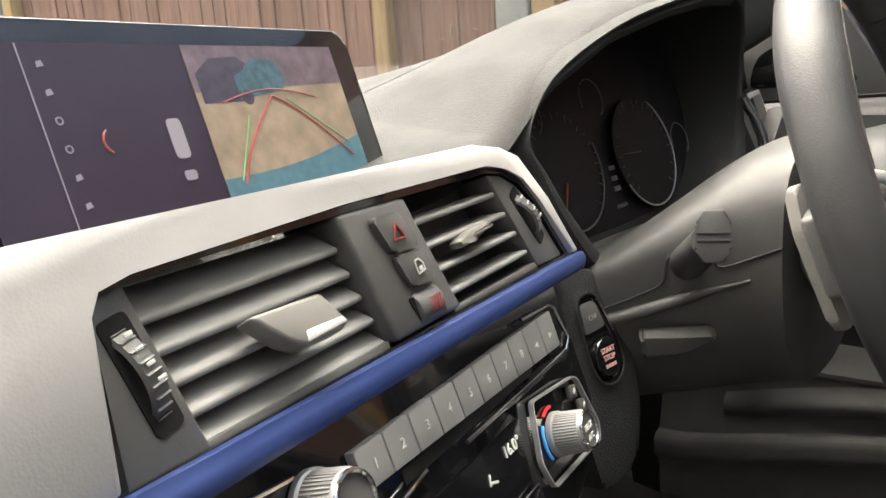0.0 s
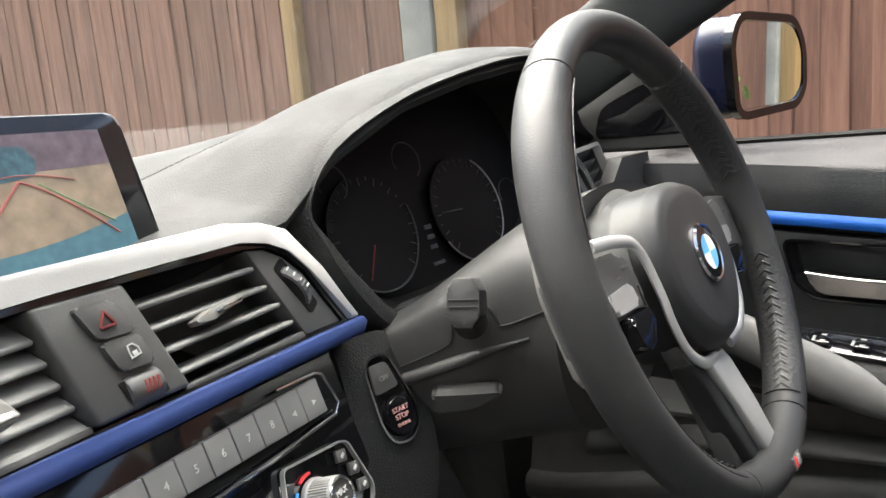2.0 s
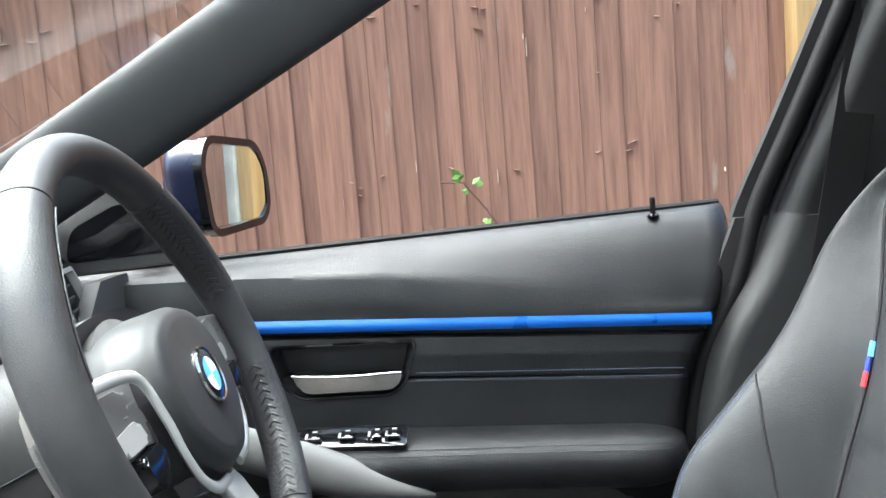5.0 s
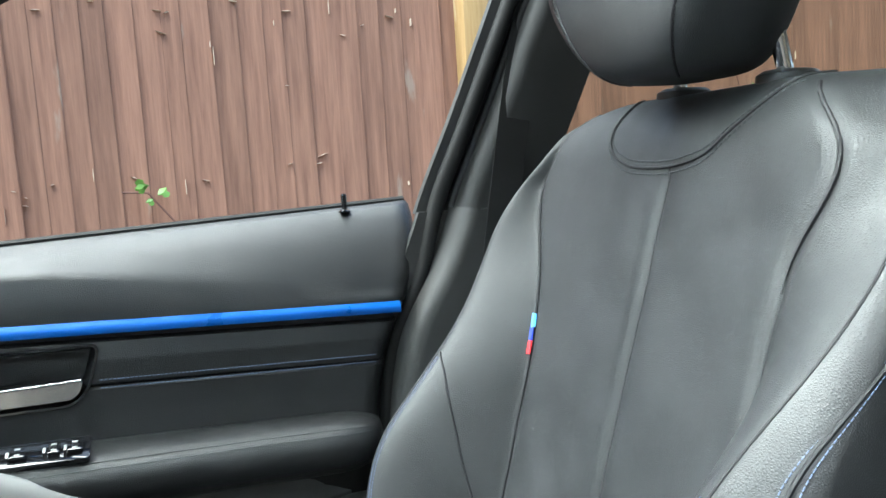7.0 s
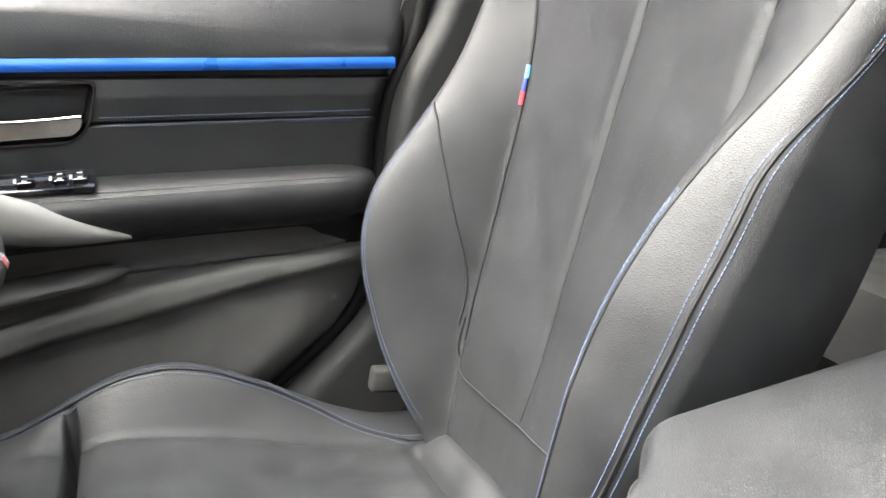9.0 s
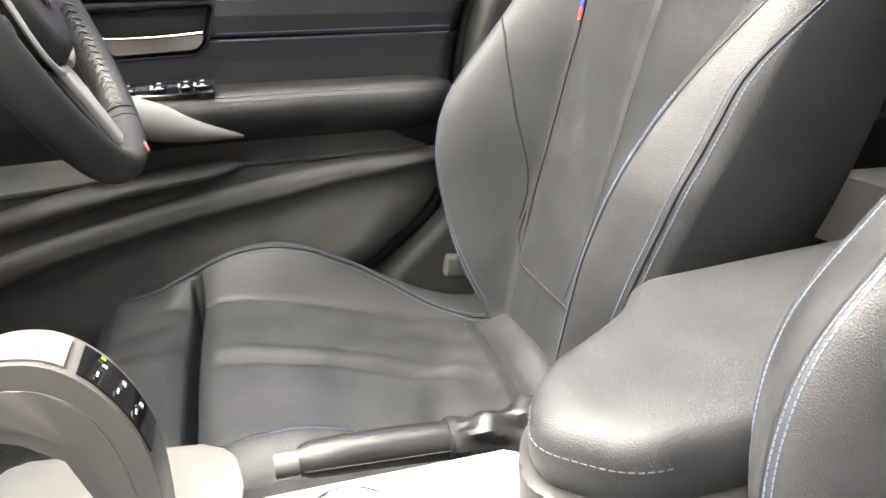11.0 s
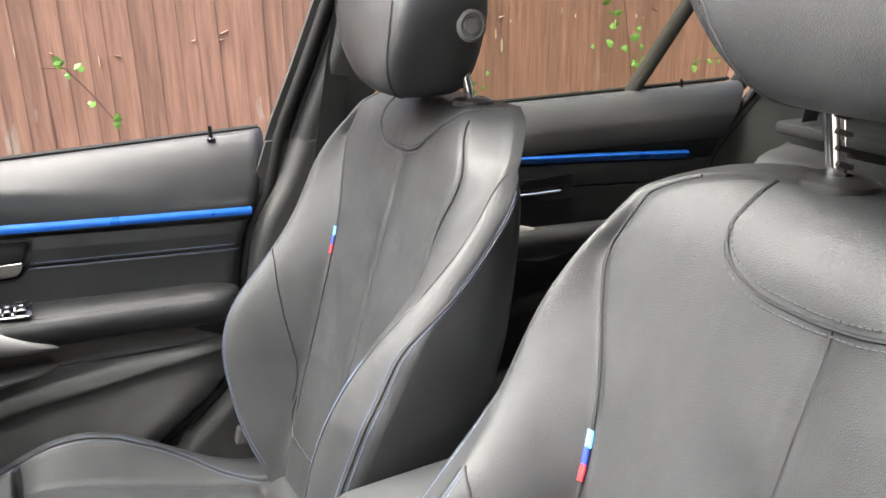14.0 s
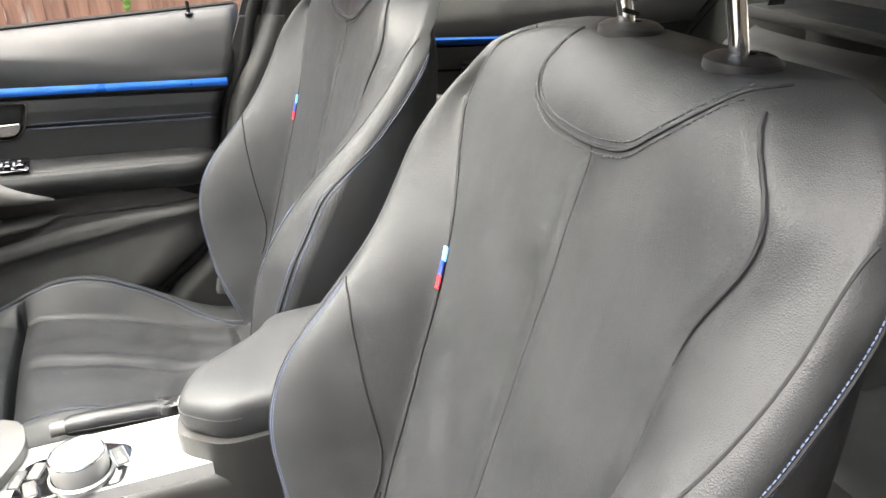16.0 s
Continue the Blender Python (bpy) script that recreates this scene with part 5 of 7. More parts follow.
def rear_edge(z):
    """Where the front door's trim ends towards the rear."""
    return flow(z, ((0.30, 0.40), (0.41, 0.278), (0.456, 0.197), (0.513, 0.150), (0.60, 0.128), (0.694, 0.122), (0.80, 0.098), (0.84, 0.062), (0.905, 0.046), (0.96, 0.030), (1.05, -0.010), (1.31, -0.114)), 0.03)


CREASE_Z = ((-1.0, 0.905), (-0.2, 0.900), (-0.199, 0.850), (0.069, 0.859), (0.259, 0.881), (0.462, 0.907), (0.668, 0.916), (1.0, 0.922))


def door_rows(y):
    """The section of the door trim at y: (x, z) rows from the glass down."""
    s, b = sill_z(y), strip_z(y)
    c = lin(y, CREASE_Z)
    slope = [(0.772 - 0.0495 * f ** 0.75, s - 0.004 + (c - s + 0.004) * f) for f in (0.0, 0.33, 0.66, 1.0)]
    return [(0.800, s - 0.004), (0.797, s), (0.785, s + 0.001)] + slope + [(0.7185, c - 0.010), (0.713, max(c - 0.030, b + 0.009)), (0.712, b + 0.003),
            (0.722, b + 0.001), (0.722, b - 0.018), (0.710, b - 0.021), (0.707, b - 0.040), (0.708, b - 0.066), (0.7125, b - 0.0695), (0.708, b - 0.073), (0.708, b - 0.10), (0.706, b - 0.135), (0.704, b - 0.175), (0.708, b - 0.20),
            (0.712, b - 0.226), (0.712, b - 0.237), (0.712, b - 0.248), (0.714, b - 0.262), (0.716, b - 0.32), (0.716, b - 0.38), (0.722, b - 0.46), (0.735, b - 0.52)]


door = thing("front_door", (0.74, 0.5, 0.3), "driver's door lining, black with a blue strip, window open", "car door")


RECESS = rounded([(0.442, 0.8275), (0.457, 0.778), (0.476, 0.7605), (0.590, 0.7630), (0.612, 0.782), (0.624, 0.832)], 0.014, 5)


def inside(y, z):
    """How far a place lies inside the handle recess."""
    deep = 1.0
    for (ay, az), (by, bz) in zip(RECESS, RECESS[1:] + RECESS[:1]):
        n = math.hypot(by - ay, bz - az)
        if n > 1e-6:
            deep = min(deep, ((by - ay) * (z - az) - (bz - az) * (y - ay)) / n)
    return deep


def door_point(u, k):
    y = 1.02 * u
    rows = door_rows(y)
    i = min(int(k), len(rows) - 2)
    f = k - i
    x = rows[i][0] + (rows[i + 1][0] - rows[i][0]) * f
    z = rows[i][1] + (rows[i + 1][1] - rows[i][1]) * f
    y0 = rear_edge(min(z, 0.925))
    y = y0 + (1.02 - y0) * u
    if z < 0.80:
        x -= 0.030 * smooth(0.5, 0.9, y) * smooth(0.72, 0.60, z)
    x += 0.022 * (1 - min((y - y0) / 0.022, 1)) ** 2
    x += 0.024 * smooth(0.0, 0.010, inside(y, z))
    return (x, y, z)


part("door_panel", sheet(door_point, [0, 0.005, 0.012, 0.022] + steps(0.035, 0.36, 20) + steps(0.364, 0.66, 90) + steps(0.67, 1, 20), [k / 2 for k in range(20)] + [k / 8 for k in range(80, 160)] + [k / 2 for k in range(40, 57)], 0.006), DOORSOFT, door, "black soft-grained door lining")
part("blue_strip", sheet(lambda y, k: (0.7125 - 0.0035 * k - 0.003 * math.sin(math.pi * k), y, strip_z(y) + 0.0005 - 0.0145 * k), steps(0.088, 0.90, 50), steps(0, 1, 8), 0.004), BLUE, door, "metallic blue accent strip")
for dz in (0.0655, 0.0745):
    part("stitching", stitches([(0.7065, y, strip_z(y) - dz) for y in steps(0.128, 0.446, 60)], 0.0046, 0.0032, 0.0006), STITCH, door, "blue-grey stitching")
part("glass_seal", tube([(0.800, y, sill_z(y) + 0.003) for y in steps(0.045, 0.95, 20)], 0.005, 8), RUBBER, door)
part("lock_pin", lathe([(0.0075, 0), (0.008, 0.002), (0.0055, 0.003), (0.0038, 0.004), (0.0038, 0.022), (0.003, 0.0245), (0, 0.025)], pose(0.772, 0.136, sill_z(0.136) - 0.004), 16), GLOSS, door, "short black lock pin")

# handle recess
HM = Matrix(((0, 0, -1, 0.7075), (1, 0, 0, 0), (0, 1, 0, 0), (0, 0, 0, 1)))
part("recess_frame", ring(RECESS, grown(RECESS, -0.0024), -0.006, 0.0012, HM), GLOSS, door, "gloss black frame of the handle recess")
LEVERMAT = material("brushed_chrome_lever", (0.42, 0.42, 0.42), 0.22, metal=1.0, var=0.06)
LEVER_FACE = rounded([(0.463, 0.7900), (0.468, 0.7755), (0.478, 0.7690), (0.578, 0.7705), (0.590, 0.7765), (0.597, 0.7945), (0.545, 0.7900)], 0.004)
lever = part("door_lever", prism(LEVER_FACE, -0.012, 0.003, HM, 0.0025, 3), LEVERMAT, door, "satin chrome door release lever")
part("lever_edge", tube([HM @ Vector((y, z, 0.0035)) for y, z in curve([(0.597, 0.7940), (0.560, 0.7905), (0.520, 0.7890), (0.465, 0.7895)], 6)], 0.0024, 8, flat=0.7), CHROME, lever, "bright upper edge")

# armrest, switch panel, grab blade
ARM_ROWS = curve([(0.706, 0.030), (0.690, 0.031), (0.662, 0.029), (0.646, 0.022), (0.638, 0.008), (0.640, -0.010), (0.652, -0.026), (0.680, -0.040), (0.708, -0.046)], 4)


def arm_point(u, k):
    """The armrest: a flat padded top, a round nose, an underside that runs back to the lining."""
    y = 0.128 + 0.53 * u
    fat = max(1 - (1 - min(u / 0.13, 1)) ** 2, 0) ** 0.5
    x, dz = ARM_ROWS[k]
    return (0.706 - (0.706 - x) * (0.10 + 0.90 * fat) * (1 + 0.12 * smooth(0.2, 0.7, u)), y, strip_z(y) - 0.163 + dz * (0.45 + 0.55 * fat))


part("armrest", sheet(arm_point, steps(0, 0.12, 14) + steps(0.14, 1, 30), list(range(len(ARM_ROWS))), 0.004), DOORSOFT, door, "padded black armrest")
for kk in (11, 13):
    part("stitching", stitches([Vector(arm_point(u, kk)) + Vector((-0.0006, 0, 0.0006)) for u in steps(0.05, 0.80, 60)], 0.0052, 0.0034, 0.0005), STITCH_DARK, door)
ICON_SOFT = material("soft_grey_print", (0.24, 0.24, 0.235), 0.5)
sp_m = frame_of((0.655, 0.530, 0.7300), (0, 1, 0.03), (-0.92, 0, -0.38))
panel = part("switch_panel", prism(rounded([(-0.072, -0.018), (0.070, -0.018), (0.080, 0.014), (-0.070, 0.018)], 0.005), -0.006, 0.0015, sp_m, 0.001), GLOSS, door, "gloss black window switch panel")
for k, x in enumerate((-0.056, -0.036, -0.002, 0.036)):
    sw = part("window_switch", rbox((0.016 if k != 1 else 0.012, 0.018, 0.006), sp_m @ pose(x, 0, 0.003, 8, 0, 0), 0.002), GLOSS, panel)
    part("switch_lip", rbox((0.003, 0.010, 0.0012), sp_m @ pose(x + 0.009, 0.002, 0.0058, 8, 0, 0), 0.0004), SATIN, sw, "small grey lip")
    for dy in (-0.005, 0.004):
        part("sign_bar", rbox((0.0055, 0.0030, 0.0008), sp_m @ pose(x, dy, 0.0062, 8, 0, 0), 0.0002), ICON_SOFT, sw)


def blade(u, a):
    """The grey grab handle: a blade that rises forward from a pointed tail."""
    y = 0.432 + 0.32 * u
    z = 0.657 + 0.118 * u + 0.004 * math.sin(math.pi * u)
    h = 0.030 * smooth(0, 0.45, u) ** 0.6 * (1 - 0.25 * u) + 0.002
    ca, sa = math.cos(a), math.sin(a)
    return (0.640 - 0.014 * ca * smooth(0, 0.2, u) ** 0.5 - 0.006 * math.sin(math.pi * u), y, z + 0.004 - 0.35 * h + h * sa)


bm = sheet(blade, steps(0, 1, 30), [k * math.tau / 24 for k in range(24)], close_v=True)
bmesh.ops.holes_fill(bm, edges=[e for e in bm.edges if e.is_boundary])
part("grab_handle", bm, PEARL, door, "pearl grey grab handle blade")


def pocket(u, a):
    y = 0.440 + 0.42 * u
    return (0.684 - 0.030 * max(-math.cos(a), -0.3) * smooth(0, 0.15, u) ** 0.5, y, 0.610 - 0.014 * u - 0.050 * u * u + (0.010 + 0.012 * u) * math.sin(a) * smooth(0, 0.06, u) ** 0.5)


part("pocket_lip", sheet(pocket, steps(0, 1, 30), [k * math.tau / 20 for k in range(20)], close_v=True), DOORHARD, door, "lip over the door pocket")
LEDGE_Z = ((0.12, 0.594), (0.24, 0.602), (0.36, 0.607), (0.44, 0.609), (0.92, 0.612))
RIDGE_Z = ((0.12, 0.586), (0.20, 0.594), (0.30, 0.5955), (0.38, 0.590), (0.44, 0.584), (0.56, 0.567), (0.71, 0.541), (0.92, 0.49))


def lower_rows(y):
    """The lining under the armrest: a thin ledge, a hollow, the broad sloping ridge, the pocket's face."""
    e, r = flow(y, LEDGE_Z, 0.03), flow(y, RIDGE_Z, 0.03)
    h = 0.010 + 0.016 * smooth(0.16, 0.42, y)
    f = smooth(0.13, 0.26, y)
    e = max(e, r + 0.006)
    return [(0.713, 0.650), (0.707, e + 0.012), (0.700, e + 0.004), (0.694, e), (0.694, e - 0.0045), (0.699, e - 0.008 * f - 0.002), (0.697 - 0.004 * f, r + (e - r) * 0.35), (0.684, r + 0.0035), (0.674, r + 0.001), (0.669, r - 0.004), (0.667, r - 0.010),
            (0.667, r - h), (0.670, r - h - 0.006), (0.679, r - h - 0.013), (0.684, r - h - 0.030), (0.684, r - h - 0.07), (0.688, 0.40), (0.702, 0.35), (0.722, 0.325)]


def lower_point(u, k):
    y0 = 0.140
    y = y0 + (0.95 - y0) * u
    rows = lower_rows(y)
    i = min(int(k), len(rows) - 2)
    f = k - i
    x = rows[i][0] + (rows[i + 1][0] - rows[i][0]) * f
    z = rows[i][1] + (rows[i + 1][1] - rows[i][1]) * f
    y1 = max(rear_edge(z) + 0.006, 0.0)
    y = y1 + (0.95 - y1) * u
    x += 0.040 * (1 - min((y - y1) / 0.10, 1)) ** 2
    return (x - 0.030 * smooth(0.5, 0.9, y) * smooth(0.72, 0.60, z), y, z)


part("door_pocket", sheet(lower_point, steps(0, 0.2, 16) + steps(0.22, 1, 40), [k / 3 for k in range(55)]), DOORHARD, door, "sloping ridge and pocket of the door lining")

# window frame rail behind the pillar trim, tweeter corner
part("window_frame", tube([(0.765, 0.93, 0.955), (0.732, 0.79, 1.066), (0.697, 0.61, 1.163), (0.652, 0.41, 1.252), (0.62, 0.26, 1.285), (0.60, 0.05, 1.30), (0.60, -0.08, 1.305)], 0.022, 12), RUBBER, door, "black window frame")
corner = prism([(0.690, 0.942), (0.965, 0.930), (0.900, 0.985), (0.790, 1.045), (0.755, 1.040)], 0.0, 0.014, Matrix(((0, 0, -1, 0.735), (1, 0, 0, 0), (0, 1, 0, 0), (0, 0, 0, 1))), 0.004, 2)
tw = part("mirror_corner", corner, HARD, door, "black triangular mirror corner with a speaker grille")
part("speaker_grille", prism(rounded([(0.730, 0.955), (0.860, 0.950), (0.850, 0.990), (0.785, 1.020)], 0.012), 0.0125, 0.0155, Matrix(((0, 0, -1, 0.735), (1, 0, 0, 0), (0, 1, 0, 0), (0, 0, 0, 1))), 0.0012), GLOSS, tw)

# wing mirror
mirror = thing("wing_mirror", (0.93, 0.72, 1.02), "dark blue driver's wing mirror reflecting the fence", "wing mirror")
MM = frame_of((0.925, 0.702, 1.030), (0.97, -0.24, 0), (0, 0, 1))  # glass faces rearward and inward
MO = rounded([(-0.080, -0.066), (0.066, -0.058), (0.086, -0.036), (0.084, 0.020), (0.060, 0.056), (-0.074, 0.062), (-0.092, 0.030)], 0.024, 6)


def shell(k, i):
    x, y = MO[i]
    s = 1 + 0.09 * math.sin(math.pi * min(k * 0.7 + 0.12, 1)) - 0.75 * smooth(0.45, 1, k)
    return MM @ Vector((x * s, y * s, -0.105 * k + 0.006))


part("housing", sheet(shell, steps(0, 1, 12), list(range(len(MO))), close_v=True), PAINT, mirror, "dark blue mirror housing")
part("rim", ring(grown(MO, 0.007), grown(MO, -0.004), -0.004, 0.009, MM), GLOSS, mirror, "gloss black rim")
part("mirror_glass", prism(grown(MO, -0.003), -0.004, 0.001, MM @ pose(0, 0, 0, 1, -4.6, 0)), MIRROR, mirror, "mirror glass")
part("stalk", tube([(0.79, 0.80, 0.965), (0.84, 0.775, 0.975), (0.90, 0.75, 0.985)], 0.024, 12, flat=0.6), GLOSS, mirror)

# B pillar, belt, seals
bp = thing("pillar_middle", (0.74, -0.06, 0.9), "black middle pillar trim with door seals", "car pillar", kind="structure")


def bp_point(u, k):
    z = 0.28 + 1.05 * k
    y1 = rear_edge(z) + 0.03 - 0.02 * smooth(0.8, 0.95, z)
    y = y1 - (0.165 + 0.12 * smooth(0.6, 0.3, z)) * u
    x = 0.760 - 0.034 * smooth(0.28, 0.42, u) - 0.006 * u - 0.16 * max(z - 0.95, 0)
    return (x, y, z)


BTRIM = material("black_pillar_trim", (0.026, 0.026, 0.026), 0.55, grain=0.0002, grain_size=0.0012, var=0.08, spec=0.4)
part("lower_trim", sheet(lambda u, k: Vector(bp_point(u, k)) + Vector((-0.012, 0, 0)), steps(0, 1, 40), steps(0, 0.629, 30), 0.012), BTRIM, bp, "black lower pillar cover")
part("upper_trim", sheet(bp_point, steps(0, 1, 40), steps(0.627, 1, 24), 0.012), BTRIM, bp, "black upper pillar cover")


def seal(dy, dx, r, mat, nm):
    part(nm, tube([(0.738 + dx - 0.16 * max(z - 0.95, 0), rear_edge(z) - dy, z) for z in steps(0.34, 1.31, 48)], r, 10), mat, bp)


seal(0.012, 0.0, 0.011, RUBBER, "door_seal")
seal(0.036, 0.002, 0.007, DOORSOFT, "door_seal")
belt = thing("seat_belt", (0.70, -0.1, 0.4), "black woven seat belt on the middle pillar", "seat belt")
part("webbing", sheet(lambda u, v: (0.700 - 0.10 * (1 - v) ** 2, -0.02 + 0.045 * u - 0.12 * v + 0.06 * (1 - v), 0.42 + 0.80 * v), steps(0, 1, 4), steps(0, 1, 20), 0.0015), RUBBER, belt)

# rear door
rdoor = thing("rear_door", (0.74, -0.6, 0.3), "rear door lining, black with a blue strip", "car door")


def rdoor_point(u, k):
    y0, y1 = -1.12, -0.12
    rows = door_rows(-0.5)
    i = min(int(k), len(rows) - 2)
    f = k - i
    x = rows[i][0] + (rows[i + 1][0] - rows[i][0]) * f
    z = rows[i][1] + (rows[i + 1][1] - rows[i][1]) * f
    y0 = lin(z, ((0.4, -0.80), (0.6, -0.92), (0.80, -0.935), (0.95, -1.10)))
    y = y0 + (y1 - y0) * u
    z += (sill_z(y) - sill_z(-0.5)) * smooth(0.85, 0.95, z) + (strip_z(y) - strip_z(-0.5)) * smooth(0.87, 0.84, z)
    return (x - 0.018 * smooth(-0.6, -1.1, y), y, z)


part("door_panel", sheet(rdoor_point, steps(0, 1, 40), [k / 2 for k in range(57)], 0.006), DOORSOFT, rdoor, "black soft-grained door lining")
part("blue_strip", sheet(lambda y, k: (0.7165 - 0.009 * math.sin(math.pi * min(k * 1.3, 1)) - 0.018 * smooth(-0.6, -1.1, y), y, strip_z(y) + 0.0015 - 0.0185 * k), steps(-0.905, -0.16, 30), steps(0, 1, 6), 0.004), BLUE, rdoor, "metallic blue accent strip")
part("recess", rbox((0.006, 0.19, 0.060), pose(0.704, -0.50, 0.785), 0.003), GLOSS, rdoor)
part("door_lever", tube([(0.690, -0.425, 0.786), (0.688, -0.50, 0.784), (0.694, -0.556, 0.782)], 0.0055, 8, flat=0.6), CHROME, rdoor, "chrome door release lever")
bm = sheet(lambda u, a: (0.655 - 0.012 * math.cos(a), -0.555 + 0.32 * u, 0.660 + 0.100 * u + (0.003 + 0.038 * smooth(0, 0.3, u) ** 0.6 * (1 - 0.3 * u)) * math.sin(a)), steps(0, 1, 24), [k * math.tau / 20 for k in range(20)], close_v=True)
part("grab_handle", bm, PEARL, rdoor, "pearl grey grab handle blade")
part("armrest", tube([(0.675, -0.92, 0.66), (0.66, -0.75, 0.675), (0.655, -0.5, 0.69), (0.66, -0.15, 0.70)], 0.032, 14), DOORSOFT, rdoor)
part("pocket_ridge", tube([(0.68, -0.85, 0.60), (0.67, -0.6, 0.575), (0.665, -0.2, 0.52)], 0.02, 12), DOORSOFT, rdoor)
part("lock_pin", lathe([(0.0075, 0), (0.008, 0.002), (0.0055, 0.003), (0.0038, 0.004), (0.0038, 0.022), (0, 0.025)], pose(0.770, -0.93, 0.958), 16), GLOSS, rdoor, "short black lock pin")
part("window_divider", tube([(0.790, -0.80, 0.955), (0.755, -0.88, 1.10), (0.70, -0.95, 1.25), (0.66, -0.98, 1.32)], 0.012, 10, flat=1.5), RUBBER, rdoor, "black quarter window bar")
part("window_frame", tube([(0.60, -0.10, 1.305), (0.60, -0.5, 1.31), (0.605, -0.85, 1.29), (0.66, -1.05, 1.16), (0.745, -1.13, 1.02), (0.785, -1.12, 0.955)], 0.022, 10), RUBBER, rdoor, "black window frame")
part("glass_seal", tube([(0.800, y, sill_z(y) + 0.003) for y in steps(-1.1, -0.13, 20)], 0.005, 8), RUBBER, rdoor)

wg = part("window_glass", sheet(lambda u, v: (0.792 - 0.185 * v, -0.15 - 0.93 * u + 0.10 * v * u, 0.958 + 0.335 * v), steps(0, 1, 8), steps(0, 1, 6), 0.003), tint_pale, rdoor, "lightly tinted window glass")
wg.visible_shadow = False


def mirrored(ob, label, category, kind=""):
    """The same thing on the other side of the car."""
    twin = thing(ob.name.split(".")[0], (-ob.location.x, ob.location.y, ob.location.z), label, category, kind=kind)
    for o in ob.children:
        me = o.data.copy()
        me.transform(Matrix.Diagonal((-1, 1, 1, 1)))
        me.flip_normals()
        side = new(o.name.split(".")[0], me)
        side.parent = twin
    return twin


mirrored(rdoor, "closed rear door lining on the passenger side", "car door")
mirrored(bp, "black middle pillar trim on the passenger side", "car pillar", "structure")

# ---- front seats ----
SEAT_X = 0.365
seat = thing("front_seat", (SEAT_X, 0.25, 0.24), "black leather sports car seat with stitched side bolsters", "car seat", "front seats")
ZT = 1.068
WID = ((0.36, 0.135), (0.40, 0.156), (0.44, 0.178), (0.48, 0.199), (0.52, 0.217), (0.56, 0.234), (0.62, 0.253), (0.70, 0.268), (0.78, 0.274), (0.84, 0.272), (0.88, 0.269), (0.94, 0.264), (0.98, 0.258), (1.00, 0.251), (1.025, 0.232))
SEAM_OUT = ((0.38, 0.128), (0.46, 0.140), (0.52, 0.149), (0.58, 0.156), (0.70, 0.160), (0.80, 0.165), (0.86, 0.175), (0.90, 0.191), (0.94, 0.211), (0.98, 0.228), (1.01, 0.232), (1.03, 0.215))
SEAM_IN = ((0.38, 0.128), (0.46, 0.140), (0.52, 0.149), (0.58, 0.156), (0.70, 0.162), (0.80, 0.167), (0.90, 0.168), (0.945, 0.174), (0.975, 0.194), (1.000, 0.200), (1.025, 0.190), (1.045, 0.164), (1.062, 0.124))
CREST_S = ((0.36, 0.115), (0.42, 0.146), (0.48, 0.166), (0.56, 0.184), (0.62, 0.194), (0.70, 0.207), (0.79, 0.221), (0.84, 0.236), (0.89, 0.248), (0.94, 0.249), (1.0, 0.240))
CREST_D = ((0.360, 0.000), (0.420, 0.030), (0.470, 0.065), (0.520, 0.095), (0.560, 0.112), (0.600, 0.129), (0.640, 0.143), (0.680, 0.146), (0.710, 0.142), (0.740, 0.125), (0.770, 0.108), (0.800, 0.090), (0.830, 0.073), (0.870, 0.058), (0.910, 0.049), (0.950, 0.043), (0.985, 0.038), (1.020, 0.027), (1.060, 0.007))

CREST_N = ((0.36, 0.000), (0.42, 0.030), (0.47, 0.064), (0.52, 0.088), (0.58, 0.100), (0.65, 0.111), (0.71, 0.111), (0.75, 0.104), (0.79, 0.091), (0.82, 0.078), (0.845, 0.064), (0.88, 0.040), (0.928, 0.010), (0.985, -0.016), (1.023, -0.028), (1.06, -0.034))


known = {}


def rows_at(z):
    """Half width, both seams, crest and its depth at a height."""
    if z not in known:
        known[z] = section(z)
    return known[z]


def section(z):
    w = flow(z, WID)
    if z > 1.0:
        w = min(w, 0.125 + 0.13 * math.sqrt(max(1 - ((z - 1.0) / 0.0681) ** 2, 0)) ** 1.0)
    lim = max(w - 0.025, 0.08)
    return w, min(flow(z, SEAM_OUT), lim), min(flow(z, SEAM_IN), lim), min(flow(z, CREST_S), w - 0.003), flow(z, CREST_D), flow(z, CREST_N)


def swell(z, side):
    """The door side's bolster stands a little wider; the other shoulder is rounder."""
    if side > 0:
        return 0.016 * smooth(0.47, 0.60, z) * smooth(0.86, 0.70, z) - 0.004 * smooth(0.78, 0.88, z)
    if z < 0.951:
        return 0.0
    return min(0.140 + 0.125 * max(1 - ((z - 0.95) / 0.1181) ** 2, 0) ** 0.5 - rows_at(z)[0], 0)


def half_width(z, side=-1):
    return rows_at(z)[0] + swell(z, side)


def crest_s(z, side=-1):
    return min(rows_at(z)[3] + swell(z, side), half_width(z, side) - 0.003)


def seam_s(z, side):
    return min(rows_at(z)[1 if side > 0 else 2], half_width(z, side) - 0.015)


def plane_y(z):
    return (0.80 - z) * 0.316 - 0.006


